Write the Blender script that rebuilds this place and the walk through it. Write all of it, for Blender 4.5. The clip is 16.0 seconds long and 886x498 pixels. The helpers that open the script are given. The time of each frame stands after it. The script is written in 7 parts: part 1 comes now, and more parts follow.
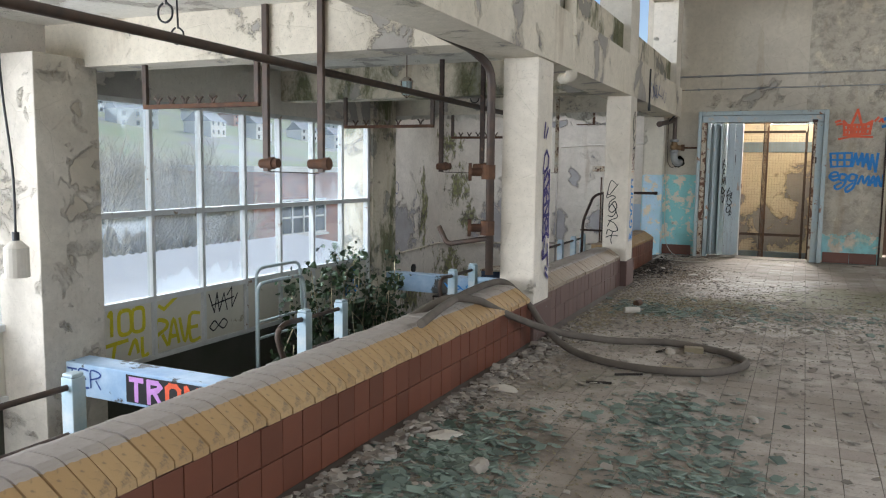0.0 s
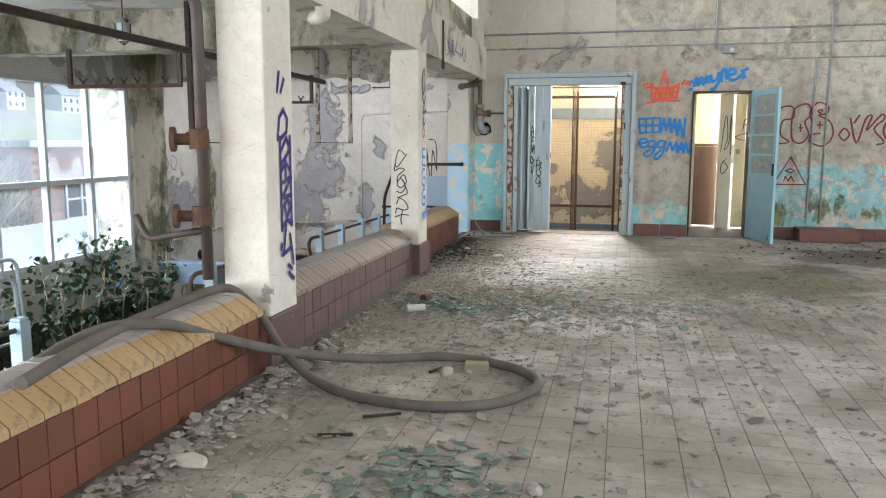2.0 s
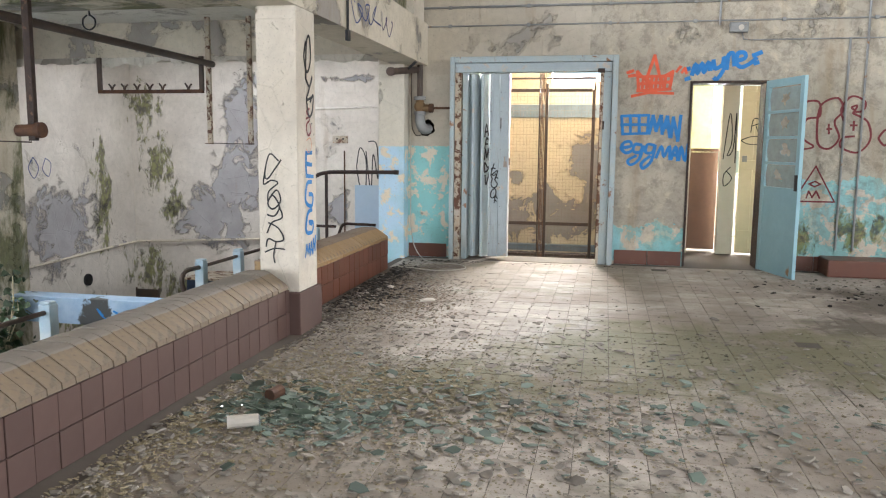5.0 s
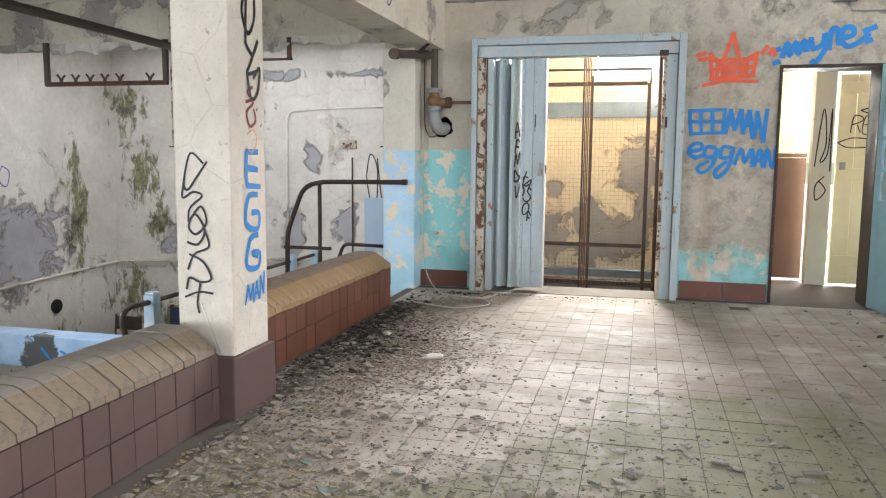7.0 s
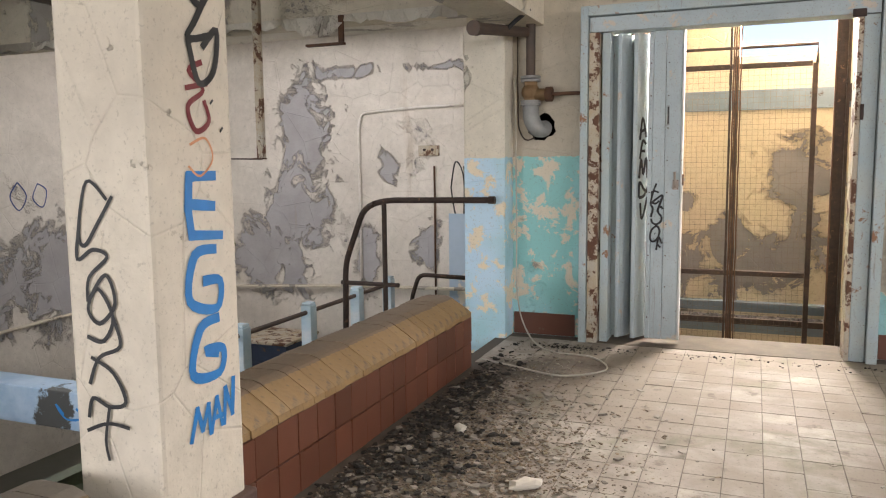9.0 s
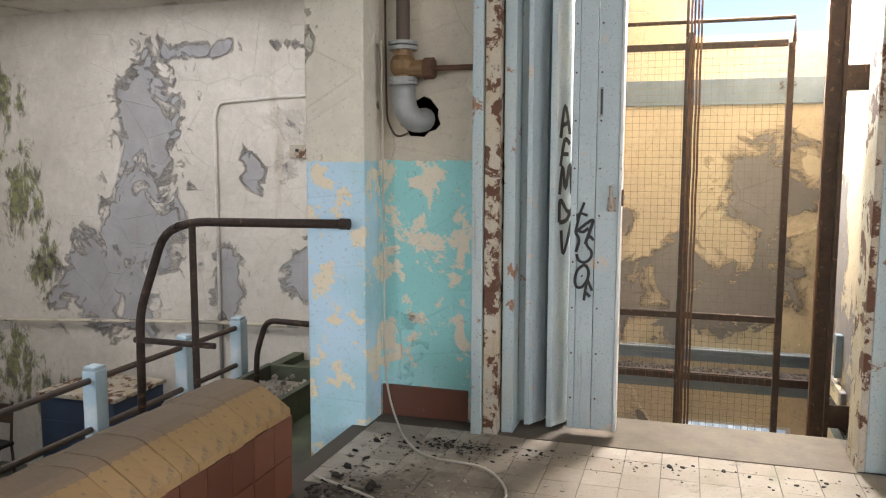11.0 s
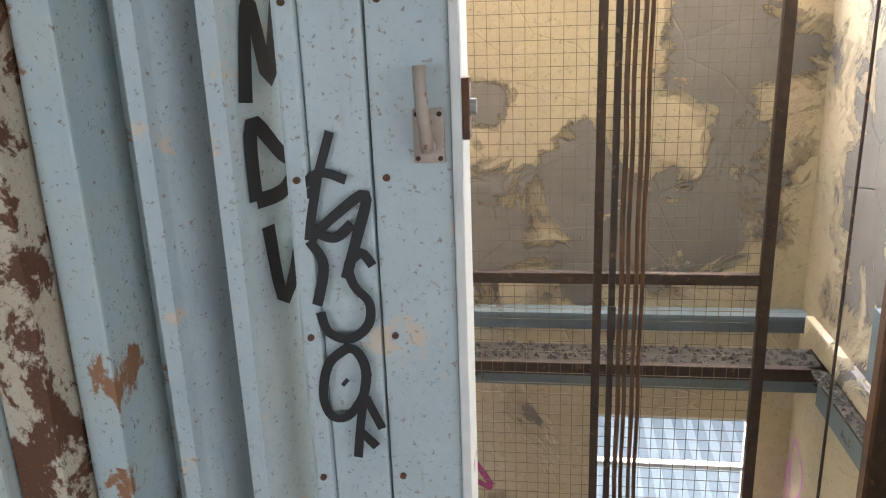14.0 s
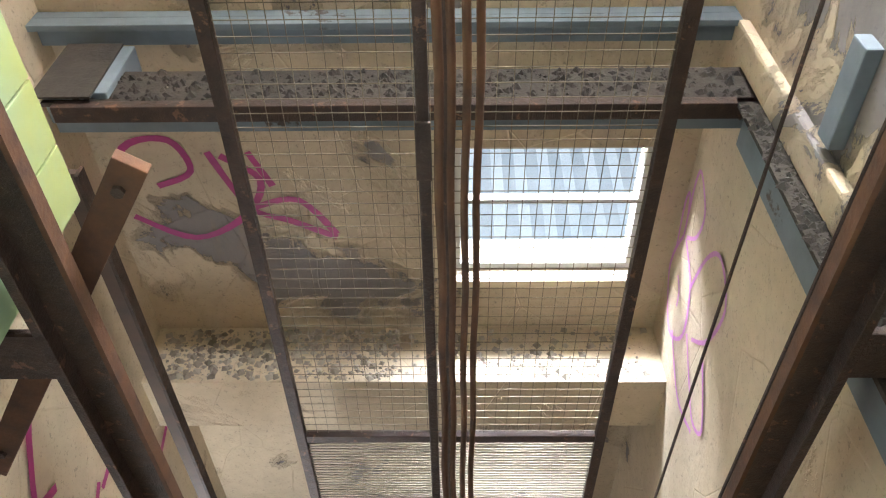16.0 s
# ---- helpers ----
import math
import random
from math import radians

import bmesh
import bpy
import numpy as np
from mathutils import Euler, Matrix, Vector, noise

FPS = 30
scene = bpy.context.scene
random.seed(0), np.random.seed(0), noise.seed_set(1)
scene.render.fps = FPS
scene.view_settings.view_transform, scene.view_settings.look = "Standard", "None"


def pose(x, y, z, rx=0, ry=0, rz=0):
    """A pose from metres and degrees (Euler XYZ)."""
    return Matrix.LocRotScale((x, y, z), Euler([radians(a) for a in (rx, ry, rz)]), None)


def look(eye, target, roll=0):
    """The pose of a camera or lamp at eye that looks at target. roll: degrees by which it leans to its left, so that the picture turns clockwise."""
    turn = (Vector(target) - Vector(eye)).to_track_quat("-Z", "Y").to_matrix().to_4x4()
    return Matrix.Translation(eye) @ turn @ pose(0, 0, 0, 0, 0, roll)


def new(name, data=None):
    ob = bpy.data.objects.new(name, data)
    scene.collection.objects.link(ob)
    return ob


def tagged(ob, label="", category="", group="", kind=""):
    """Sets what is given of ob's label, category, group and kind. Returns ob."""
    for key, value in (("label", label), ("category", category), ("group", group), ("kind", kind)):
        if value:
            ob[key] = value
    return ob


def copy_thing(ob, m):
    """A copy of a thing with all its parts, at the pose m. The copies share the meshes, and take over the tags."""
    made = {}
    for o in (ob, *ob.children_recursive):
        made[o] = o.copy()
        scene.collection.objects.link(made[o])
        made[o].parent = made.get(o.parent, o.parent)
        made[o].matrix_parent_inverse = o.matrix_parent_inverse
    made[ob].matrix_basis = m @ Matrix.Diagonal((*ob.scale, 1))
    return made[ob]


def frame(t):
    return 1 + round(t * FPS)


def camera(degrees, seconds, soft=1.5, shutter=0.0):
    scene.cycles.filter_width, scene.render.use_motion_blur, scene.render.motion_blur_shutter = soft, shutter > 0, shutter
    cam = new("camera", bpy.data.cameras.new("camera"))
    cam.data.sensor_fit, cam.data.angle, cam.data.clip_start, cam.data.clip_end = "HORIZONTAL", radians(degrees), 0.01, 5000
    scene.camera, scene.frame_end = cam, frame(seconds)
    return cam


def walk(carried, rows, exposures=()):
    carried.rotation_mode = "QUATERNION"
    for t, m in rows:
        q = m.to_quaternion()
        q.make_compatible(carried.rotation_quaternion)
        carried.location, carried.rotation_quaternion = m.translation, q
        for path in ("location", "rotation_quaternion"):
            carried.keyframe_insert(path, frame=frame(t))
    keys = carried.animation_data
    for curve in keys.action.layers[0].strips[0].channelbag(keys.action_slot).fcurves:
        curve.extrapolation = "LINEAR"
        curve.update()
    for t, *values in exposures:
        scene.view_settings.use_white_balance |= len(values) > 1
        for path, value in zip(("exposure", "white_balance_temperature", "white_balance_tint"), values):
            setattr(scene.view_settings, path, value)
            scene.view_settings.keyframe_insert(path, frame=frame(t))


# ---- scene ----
cam = camera(59.3, 16.0, soft=1.15)
METRES, EYE, TILT, LEAN, TURN = 14.2, 1.36, 0.0, 0.0, 22.9
PATH = [
    (0, (0.354, -0.171, 1.447), (-0.482, 1.634, 1.241), 0.7),
    (0.5, (0.407, 0.264, 1.452), (-0.299, 2.12, 1.211), 1.1),
    (1, (0.391, 0.7, 1.415), (-0.161, 2.605, 1.16), 1.4),
    (1.5, (0.356, 1.156, 1.454), (-0.116, 3.082, 1.196), 0.8),
    (2, (0.451, 1.598, 1.405), (0.011, 3.53, 1.133), 0.1),
    (2.5, (0.534, 2.006, 1.423), (0.147, 3.947, 1.138), 0.4),
    (3, (0.525, 2.481, 1.423), (0.193, 4.432, 1.133), 0.7),
    (3.5, (0.53, 2.9, 1.425), (0.171, 4.848, 1.145), 0.5),
    (4, (0.574, 3.382, 1.434), (0.186, 5.324, 1.156), 0.4),
    (6.5, (0.357, 5.744, 1.305), (-0.058, 7.686, 1.071), 0.7),
    (7, (0.297, 6.225, 1.309), (-0.195, 8.15, 1.076), 0.5),
    (7.5, (0.187, 6.65, 1.332), (-0.418, 8.546, 1.131), 0.6),
    (8, (-0.01, 7.126, 1.359), (-0.734, 8.981, 1.17), 0.0),
    (8.5, (-0.095, 7.567, 1.341), (-0.911, 9.383, 1.149), -1.2),
    (9, (-0.143, 8.011, 1.369), (-0.883, 9.855, 1.142), -0.6),
    (9.5, (-0.235, 8.5, 1.348), (-0.879, 10.377, 1.096), 0.1),
    (10, (-0.257, 8.956, 1.395), (-0.845, 10.852, 1.15), 0.3),
    (12.5, (-0.583, 11.525, 1.327), (-1.185, 13.423, 1.134), -0.2),
    (13, (-0.644, 11.959, 1.366), (-1.203, 13.865, 1.137), -1.4),
    (13.5, (-0.568, 12.432, 1.35), (-1.022, 14.344, 0.976), -3.6),
    (14, (-0.512, 12.828, 1.328), (-0.796, 14.722, 0.751), -2.1),
    (14.5, (-0.455, 13.137, 1.346), (-0.6, 14.976, 0.574), -0.5),
    (15, (-0.365, 13.479, 1.258), (-0.401, 15.176, 0.202), -1.4),
    (15.5, (-0.255, 13.722, 1.219), (-0.292, 15.301, -0.008), -2.0),
    (16, (-0.314, 13.953, 1.145), (-0.343, 15.424, -0.21), -1.0),
]
walk(cam, [(t, look(eye, target, roll)) for t, eye, target, roll in PATH],
     [(0, -0.48, 6100, 12), (0.5, -0.12, 6050, 12), (1.2, 0.12, 6000, 12), (2.2, 0.2, 6000, 12), (3.3, 0.06, 6150, 13), (4.2, 0.2, 6250, 14), (7, 0.38, 6100, 14), (9.5, 0.04, 6850, 18), (10.5, 0.12, 6700, 16), (12.5, 0.08, 6000, 14), (14, 0.0, 6050, 13), (16, -0.04, 6000, 12)])

# ---- world, sun, large lights ----
world = bpy.data.worlds.new("world")
scene.world = world
world.use_nodes = True
wn, wl = world.node_tree.nodes, world.node_tree.links
sky = wn.new("ShaderNodeTexSky")
sky.sky_type = "NISHITA"
sky.sun_disc = False
sky.sun_elevation, sky.sun_rotation = radians(45), radians(31.4)
sky.air_density, sky.dust_density = 1.0, 0.4
wl.new(sky.outputs[0], wn["Background"].inputs[0])
wn["Background"].inputs[1].default_value = 0.15
sun = new("sun", bpy.data.lights.new("sun", "SUN"))
sun.data.energy, sun.data.angle, sun.data.color = 5.0, radians(0.5), (1.0, 0.95, 0.86)
sun.matrix_world = look((22, 46, 42), (0, 10, 0))


def area_light(name, eye, target, w, h, power, color=(1, 1, 1)):
    ob = new(name, bpy.data.lights.new(name, "AREA"))
    ob.data.shape, ob.data.size, ob.data.size_y, ob.data.energy, ob.data.color = "RECTANGLE", w, h, power, color
    ob.matrix_world = look(eye, target)
    return ob


# daylight that falls in through the window openings, with some added fill lamps
area_light("window_daylight", (-9.0, 9.2, 4.3), (-4.2, 9.2, -0.6), 6.0, 3.0, 1700, (0.93, 0.97, 1.0))
area_light("window_daylight", (-6.80, 1.3, 1.0), (-2.0, 5.0, 0.9), 5.4, 2.2, 620, (0.95, 0.98, 1.0))
area_light("shaft_daylight", (0.18, 16.75, 2.85), (-0.35, 12.9, 0.0), 1.0, 0.9, 860, (1.0, 0.97, 0.91))
area_light("shaft_daylight", (0.13, 17.1, -0.35), (0.2, 16.2, -0.9), 0.8, 0.5, 680, (0.97, 0.98, 1.0))
# fill lamp added low in the shaft to brighten its far wall; no opening there
area_light("pit_daylight", (-1.75, 14.9, -3.3), (-0.6, 16.6, -1.2), 1.0, 1.2, 75, (1.0, 0.98, 0.94))
# fill lamp added out of view above the stair bay to lighten the end wall
area_light("rooflight_daylight", (-4.6, 14.6, 3.0), (-4.6, 15.6, 0.0), 4.2, 1.5, 105, (0.97, 0.99, 1.0))
area_light("corridor_daylight", (2.7, 17.3, 1.9), (2.1, 12.9, 0.0), 1.2, 1.5, 520, (1.0, 0.97, 0.88))
# the right and back windows are unseen, assumed so that the hall gets light
area_light("side_window_daylight", (8.85, 5.0, 3.0), (0, 6.5, 0.8), 9.0, 2.2, 540, (0.97, 0.99, 1.0))
area_light("back_window_daylight", (3.0, -4.8, 2.6), (1.5, 6.0, 0.6), 6.0, 2.4, 350, (0.97, 0.99, 1.0))


# ---- materials ----
class Nodes:
    """Short hand for a node material."""

    def __init__(self, name, rough=0.85, metal=0.0):
        self.m = bpy.data.materials.new(name)
        self.m.use_nodes = True
        self.t = self.m.node_tree
        self.b = self.t.nodes["Principled BSDF"]
        self.b.inputs["Roughness"].default_value = rough
        self.b.inputs["Metallic"].default_value = metal
        self.co = self.t.nodes.new("ShaderNodeTexCoord").outputs["Object"]

    def put(self, sock, v):
        if isinstance(v, (int, float)):
            sock.default_value = v
        elif isinstance(v, tuple):
            sock.default_value = v if len(v) == len(sock.default_value) else (*v, 1)
        else:
            self.t.links.new(v, sock)

    def stretch(self, x, y, z, src=None):
        n = self.t.nodes.new("ShaderNodeMapping")
        n.inputs["Scale"].default_value = (x, y, z)
        self.put(n.inputs["Vector"], src or self.co)
        return n.outputs[0]

    def noise(self, scale, detail=4.0, rough=0.55, distort=0.0, co=None):
        n = self.t.nodes.new("ShaderNodeTexNoise")
        self.put(n.inputs["Vector"], co or self.co)
        n.inputs["Scale"].default_value, n.inputs["Detail"].default_value = scale, detail
        n.inputs["Roughness"].default_value, n.inputs["Distortion"].default_value = rough, distort
        return n.outputs["Fac"]

    def cells(self, scale, feature="F1", co=None):
        n = self.t.nodes.new("ShaderNodeTexVoronoi")
        n.feature = feature
        self.put(n.inputs["Vector"], co or self.co)
        n.inputs["Scale"].default_value = scale
        return n.outputs["Distance"]

    def ramp(self, f, *stops):
        n = self.t.nodes.new("ShaderNodeValToRGB")
        e = n.color_ramp.elements
        while len(e) < len(stops):
            e.new(0.5)
        for k, (p, c) in zip(e, stops):
            k.position, k.color = p, ((c, c, c, 1) if isinstance(c, (int, float)) else (*c, 1))
        self.put(n.inputs[0], f)
        return n.outputs[0]

    def mix(self, f, a, b, how="MIX"):
        n = self.t.nodes.new("ShaderNodeMix")
        n.data_type, n.blend_type = "RGBA", how
        self.put(n.inputs[0], f), self.put(n.inputs[6], a), self.put(n.inputs[7], b)
        return n.outputs[2]

    def math(self, op, a, b=0.0):
        n = self.t.nodes.new("ShaderNodeMath")
        n.operation = op
        self.put(n.inputs[0], a), self.put(n.inputs[1], b)
        return n.outputs[0]

    def axis(self, i):
        n = self.t.nodes.new("ShaderNodeSeparateXYZ")
        self.put(n.inputs[0], self.co)
        return n.outputs[i]

    def blobs(self, spots, co=None):
        """How deep a point lies in the nearest of some soft spots: x, y, z, radius across, radius up."""
        best = None
        for x, y, z, rx, rz in spots:
            d = self.t.nodes.new("ShaderNodeVectorMath")
            d.operation = "SUBTRACT"
            self.put(d.inputs[0], co or self.co)
            d.inputs[1].default_value = (x, y, z)
            n = self.t.nodes.new("ShaderNodeVectorMath")
            n.operation = "MULTIPLY"
            self.t.links.new(d.outputs[0], n.inputs[0])
            n.inputs[1].default_value = (1 / rx, 1 / rx, 1 / rz)
            ln = self.t.nodes.new("ShaderNodeVectorMath")
            ln.operation = "LENGTH"
            self.t.links.new(n.outputs[0], ln.inputs[0])
            f = self.math("SUBTRACT", 1.0, ln.outputs["Value"])
            best = f if best is None else self.math("MAXIMUM", best, f)
        return self.math("MAXIMUM", best, -1.5)

    def any_piece(self):
        return self.t.nodes.new("ShaderNodeObjectInfo").outputs["Random"]

    def any_island(self):
        return self.t.nodes.new("ShaderNodeNewGeometry").outputs["Random Per Island"]

    def bump(self, h, strength=0.4, dist=0.02, after=None):
        n = self.t.nodes.new("ShaderNodeBump")
        n.inputs["Strength"].default_value, n.inputs["Distance"].default_value = strength, dist
        self.put(n.inputs["Height"], h)
        if after:
            self.put(n.inputs["Normal"], after)
        return n.outputs[0]

    def done(self, color, normal=None, rough=None):
        self.put(self.b.inputs["Base Color"], color)
        if normal:
            self.put(self.b.inputs["Normal"], normal)
        if rough is not None:
            self.put(self.b.inputs["Roughness"], rough)
        return self.m


def plaster(name, paint, paint2, bare, peel=0.56, scale=1.1, stain=(0.30, 0.22, 0.13), stains=0.62, moss=0.0, dado=None, dado_bare=None, dado_z=1.39, relief=0.5, grime=0.0, bare_at=(), moss_at=(), mottle=0.0, dado_falls=False):
    """Old painted plaster: two tones of paint, bare patches with flaking edges, rusty streaks, moss; a painted dado where given."""
    k = Nodes(name, 0.88)
    col = k.mix(k.ramp(k.noise(0.8, 5), (0.35, 0.0), (0.65, 1.0)), paint, paint2)
    fine = k.noise(14, 5, 0.6)
    col = k.mix(k.ramp(fine, (0.3, 0.35), (0.7, 0.0)), col, tuple(c * 0.72 for c in paint2))
    pn = k.noise(scale, 9, 0.62, 0.35)
    if bare_at:
        ragged = k.math("MULTIPLY", k.math("SUBTRACT", k.noise(3.2, 10, 0.7, 0.6), 0.5), 3.6)
        pn = k.math("MAXIMUM", pn, k.math("ADD", k.math("MULTIPLY", k.math("ADD", k.blobs(bare_at), ragged), 0.2), peel - 0.047))
    mask = k.ramp(pn, (peel, 0.0), (peel + 0.012, 1.0))
    rim = k.ramp(pn, (peel - 0.035, 0.0), (peel - 0.004, 0.8), (peel, 1.0), (peel + 0.012, 0.0))
    under = k.mix(k.noise(5, 6), tuple(c * 0.75 for c in bare), tuple(min(1, c * 1.2) for c in bare))
    if dado:
        dn = k.noise(5.0, 9, 0.68, 0.3)
        dm = k.ramp(dn, (0.53, 0.0), (0.545, 1.0))
        dcol = k.mix(k.noise(1.7, 5), dado, tuple(c * 0.72 + 0.03 for c in dado))
        dcol = k.mix(k.ramp(k.noise(1.1, 3), (0.45, 0.0), (0.6, 1.0)), dcol, (dado[0] * 1.3, dado[1] * 1.05, dado[2] * 1.12))
        dcol = k.mix(dm, dcol, dado_bare)
        z = k.math("ADD", k.axis(2), k.math("MULTIPLY", k.math("SUBTRACT", k.noise(9, 4), 0.5), 0.05))
        if dado_falls:
            past = k.math("GREATER_THAN", k.axis(0), 0.3)
            dip = k.math("ADD", k.math("MULTIPLY", k.math("LESS_THAN", k.axis(0), 2.0), 0.55), k.math("MULTIPLY", k.noise(1.6, 7, 0.65, 0.3), 0.75))
            z = k.math("ADD", z, k.math("MULTIPLY", past, dip))
        low = k.math("LESS_THAN", z, dado_z)
        col = k.mix(low, col, dcol)
    col = k.mix(mask, col, under)
    far_part = k.math("GREATER_THAN", k.axis(0), 0.3) if dado_falls else 1.0
    if grime:
        gn = k.noise(0.9, 8, 0.7, 0.5)
        col = k.mix(k.math("MULTIPLY", k.ramp(gn, (0.40, 0.0), (0.62, grime)), far_part), col, (0.20, 0.165, 0.12))
        gm = k.noise(2.6, 8, 0.7, 0.3)
        col = k.mix(k.math("MULTIPLY", k.ramp(gm, (0.50, 0.0), (0.66, grime * 0.7)), far_part), col, (0.30, 0.28, 0.25))
    if mottle:
        mo = k.noise(7.0, 9, 0.75, 0.25)
        above = k.math("MULTIPLY", k.ramp(k.axis(2), (0.0, 0.35), (1.0, 1.0)), far_part)
        col = k.mix(k.math("MULTIPLY", k.ramp(mo, (0.47, 0.0), (0.60, mottle)), above), col, (0.13, 0.115, 0.09))
        col = k.mix(k.math("MULTIPLY", k.ramp(k.noise(3.1, 8, 0.7, 0.3), (0.55, 0.0), (0.63, mottle)), far_part), col, (0.66, 0.58, 0.42))
    col = k.mix(k.ramp(k.noise(75, 3, 0.6), (0.60, 0.0), (0.68, 0.4)), col, tuple(c * 0.5 for c in paint2))
    chips = k.noise(38, 4, 0.7)
    col = k.mix(k.ramp(chips, (0.61, 0.0), (0.67, 0.45)), col, tuple(c * 0.6 for c in bare))
    streak = k.noise(1.0, 6, 0.6, 0.2, k.stretch(3.2, 3.2, 0.5))
    col = k.mix(k.ramp(streak, (stains, 0.0), (stains + 0.14, 0.6)), col, stain)
    if moss:
        mn = k.noise(1.0, 8, 0.7, 0.4, k.stretch(1.1, 1.1, 0.55))
        col = k.mix(k.ramp(mn, (1 - moss, 0.0), (1 - moss + 0.09, 0.9)), col, k.mix(k.noise(22, 4), (0.035, 0.035, 0.02), (0.16, 0.17, 0.06)))
    if moss_at:
        mf = k.math("ADD", k.blobs(moss_at), k.math("MULTIPLY", k.math("SUBTRACT", k.noise(5.0, 9, 0.72, 0.4, k.stretch(1.3, 1.3, 0.6)), 0.5), 3.4))
        col = k.mix(k.ramp(mf, (0.42, 0.0), (0.72, 0.85)), col, k.mix(k.ramp(k.noise(9, 5, 0.7), (0.42, 0.0), (0.58, 1.0)), (0.05, 0.042, 0.028), (0.19, 0.20, 0.05)))
    crack = k.ramp(k.cells(2.3, "DISTANCE_TO_EDGE", k.co), (0.0, 0.6), (0.012, 0.0))
    h = k.math("ADD", k.math("MULTIPLY", rim, 1.0), k.math("MULTIPLY", fine, 0.25))
    h = k.math("SUBTRACT", h, k.math("ADD", k.math("MULTIPLY", mask, 0.5), k.math("MULTIPLY", crack, 0.2)))
    return k.done(col, k.bump(h, relief, 0.02))


def plain(name, c, c2=None, scale=6.0, rough=0.6, metal=0.0, bump=0.15, pieces=0.0, wear=None, wear_at=0.6, island=0.0, speck=None):
    """A worn surface in two tones, with optional wear showing another colour, and variation from piece to piece."""
    k = Nodes(name, rough, metal)
    c2 = c2 or tuple(v * 0.7 for v in c)
    n1, n2 = k.noise(scale, 6, 0.6), k.noise(scale * 7, 4, 0.6)
    col = k.mix(k.ramp(n1, (0.3, 0.0), (0.7, 1.0)), c, c2)
    col = k.mix(k.math("MULTIPLY", n2, 0.3), col, tuple(v * 0.6 for v in c2))
    if wear:
        w = k.noise(scale * 0.8, 9, 0.7, 0.3)
        col = k.mix(k.ramp(w, (wear_at, 0.0), (wear_at + 0.03, 1.0)), col, wear)
    if pieces or island:
        r = k.any_piece() if pieces else k.any_island()
        v = pieces or island
        col = k.mix(1.0, col, k.ramp(r, (0.0, 1 - v), (1.0, 1.0)), "MULTIPLY")
    if speck:
        col = k.mix(k.ramp(k.noise(scale * 14, 4, 0.7), (0.60, 0.0), (0.66, 0.8)), col, speck)
        col = k.mix(k.ramp(k.noise(1.0, 7, 0.7, 0.2, k.stretch(16, 16, 1.2)), (0.60, 0.0), (0.68, 0.55)), col, speck)
    h = k.math("ADD", n1, k.math("MULTIPLY", n2, 0.5))
    return k.done(col, k.bump(h, bump, 0.01) if bump else None)


M = {}
M["wall"] = plaster("wall_plaster", (0.60, 0.54, 0.43), (0.47, 0.42, 0.34), (0.38, 0.35, 0.30), 0.65, 1.3, dado=(0.29, 0.64, 0.63), dado_bare=(0.68, 0.60, 0.48), stains=0.58, grime=0.35, mottle=0.5, dado_falls=True, relief=0.9,
                    moss_at=[(3.35, 13.88, 0.45, 0.5, 0.35), (2.75, 13.88, 0.35, 0.4, 0.3), (3.9, 13.88, 0.4, 0.3, 0.25)])
M["wall_white"] = plaster("white_plaster", (0.78, 0.74, 0.68), (0.72, 0.67, 0.61), (0.40, 0.38, 0.36), 0.57, 0.8, stains=0.68, relief=0.7)
M["wall_end"] = plaster("mossy_plaster", (0.76, 0.71, 0.64), (0.69, 0.64, 0.57), (0.40, 0.39, 0.40), 0.63, 0.75, stains=0.66, grime=0.22, relief=1.0,
                        bare_at=[(-5.35, 16.45, 1.75, 0.45, 0.7), (-5.95, 16.45, 0.15, 0.8, 0.55), (-5.5, 16.45, 0.7, 0.5, 0.6), (-4.8, 16.45, 2.42, 0.45, 0.10), (-3.5, 16.45, 2.45, 0.4, 0.07), (-4.2, 16.45, 1.3, 0.16, 0.2), (-4.5, 16.45, 0.2, 0.2, 0.5), (-3.7, 16.45, 0.4, 0.18, 0.3), (-7.45, 14.5, 0.1, 0.95, 0.6), (-7.45, 13.6, 0.0, 0.6, 0.45)],
                        moss_at=[(-7.2, 16.45, 2.0, 0.55, 0.6), (-7.0, 16.45, 1.0, 0.5, 0.9), (-6.75, 16.45, 0.3, 0.35, 0.6), (-7.2, 16.45, -0.8, 0.6, 0.7), (-7.45, 15.6, 0.6, 0.35, 1.6), (-7.45, 15.0, -1.4, 1.0, 0.5), (-6.6, 16.45, -1.2, 0.6, 0.7)])
M["column"] = plaster("column_paint", (0.76, 0.70, 0.60), (0.70, 0.63, 0.52), (0.56, 0.48, 0.36), 0.70, 2.4, stains=0.68, relief=1.0, grime=0.14)
M["column_blue"] = plaster("column_paint_blue", (0.78, 0.72, 0.60), (0.70, 0.65, 0.55), (0.60, 0.56, 0.47), 0.68, 3.4, stains=0.74, dado=(0.42, 0.70, 0.78), dado_bare=(0.80, 0.71, 0.56), dado_z=1.38, relief=1.0)
M["beam"] = plaster("beam_paint", (0.74, 0.67, 0.55), (0.60, 0.54, 0.43), (0.36, 0.33, 0.29), 0.58, 1.6, stains=0.60, relief=0.8)
M["beam_mould"] = plaster("mouldy_beam", (0.70, 0.63, 0.50), (0.52, 0.46, 0.35), (0.30, 0.28, 0.24), 0.57, 1.8, stains=0.57, moss=0.52, relief=0.8)
M["ceiling"] = plaster("ceiling_paint", (0.78, 0.74, 0.66), (0.70, 0.66, 0.58), (0.45, 0.41, 0.35), 0.57, 1.2, stains=0.62, relief=0.9)
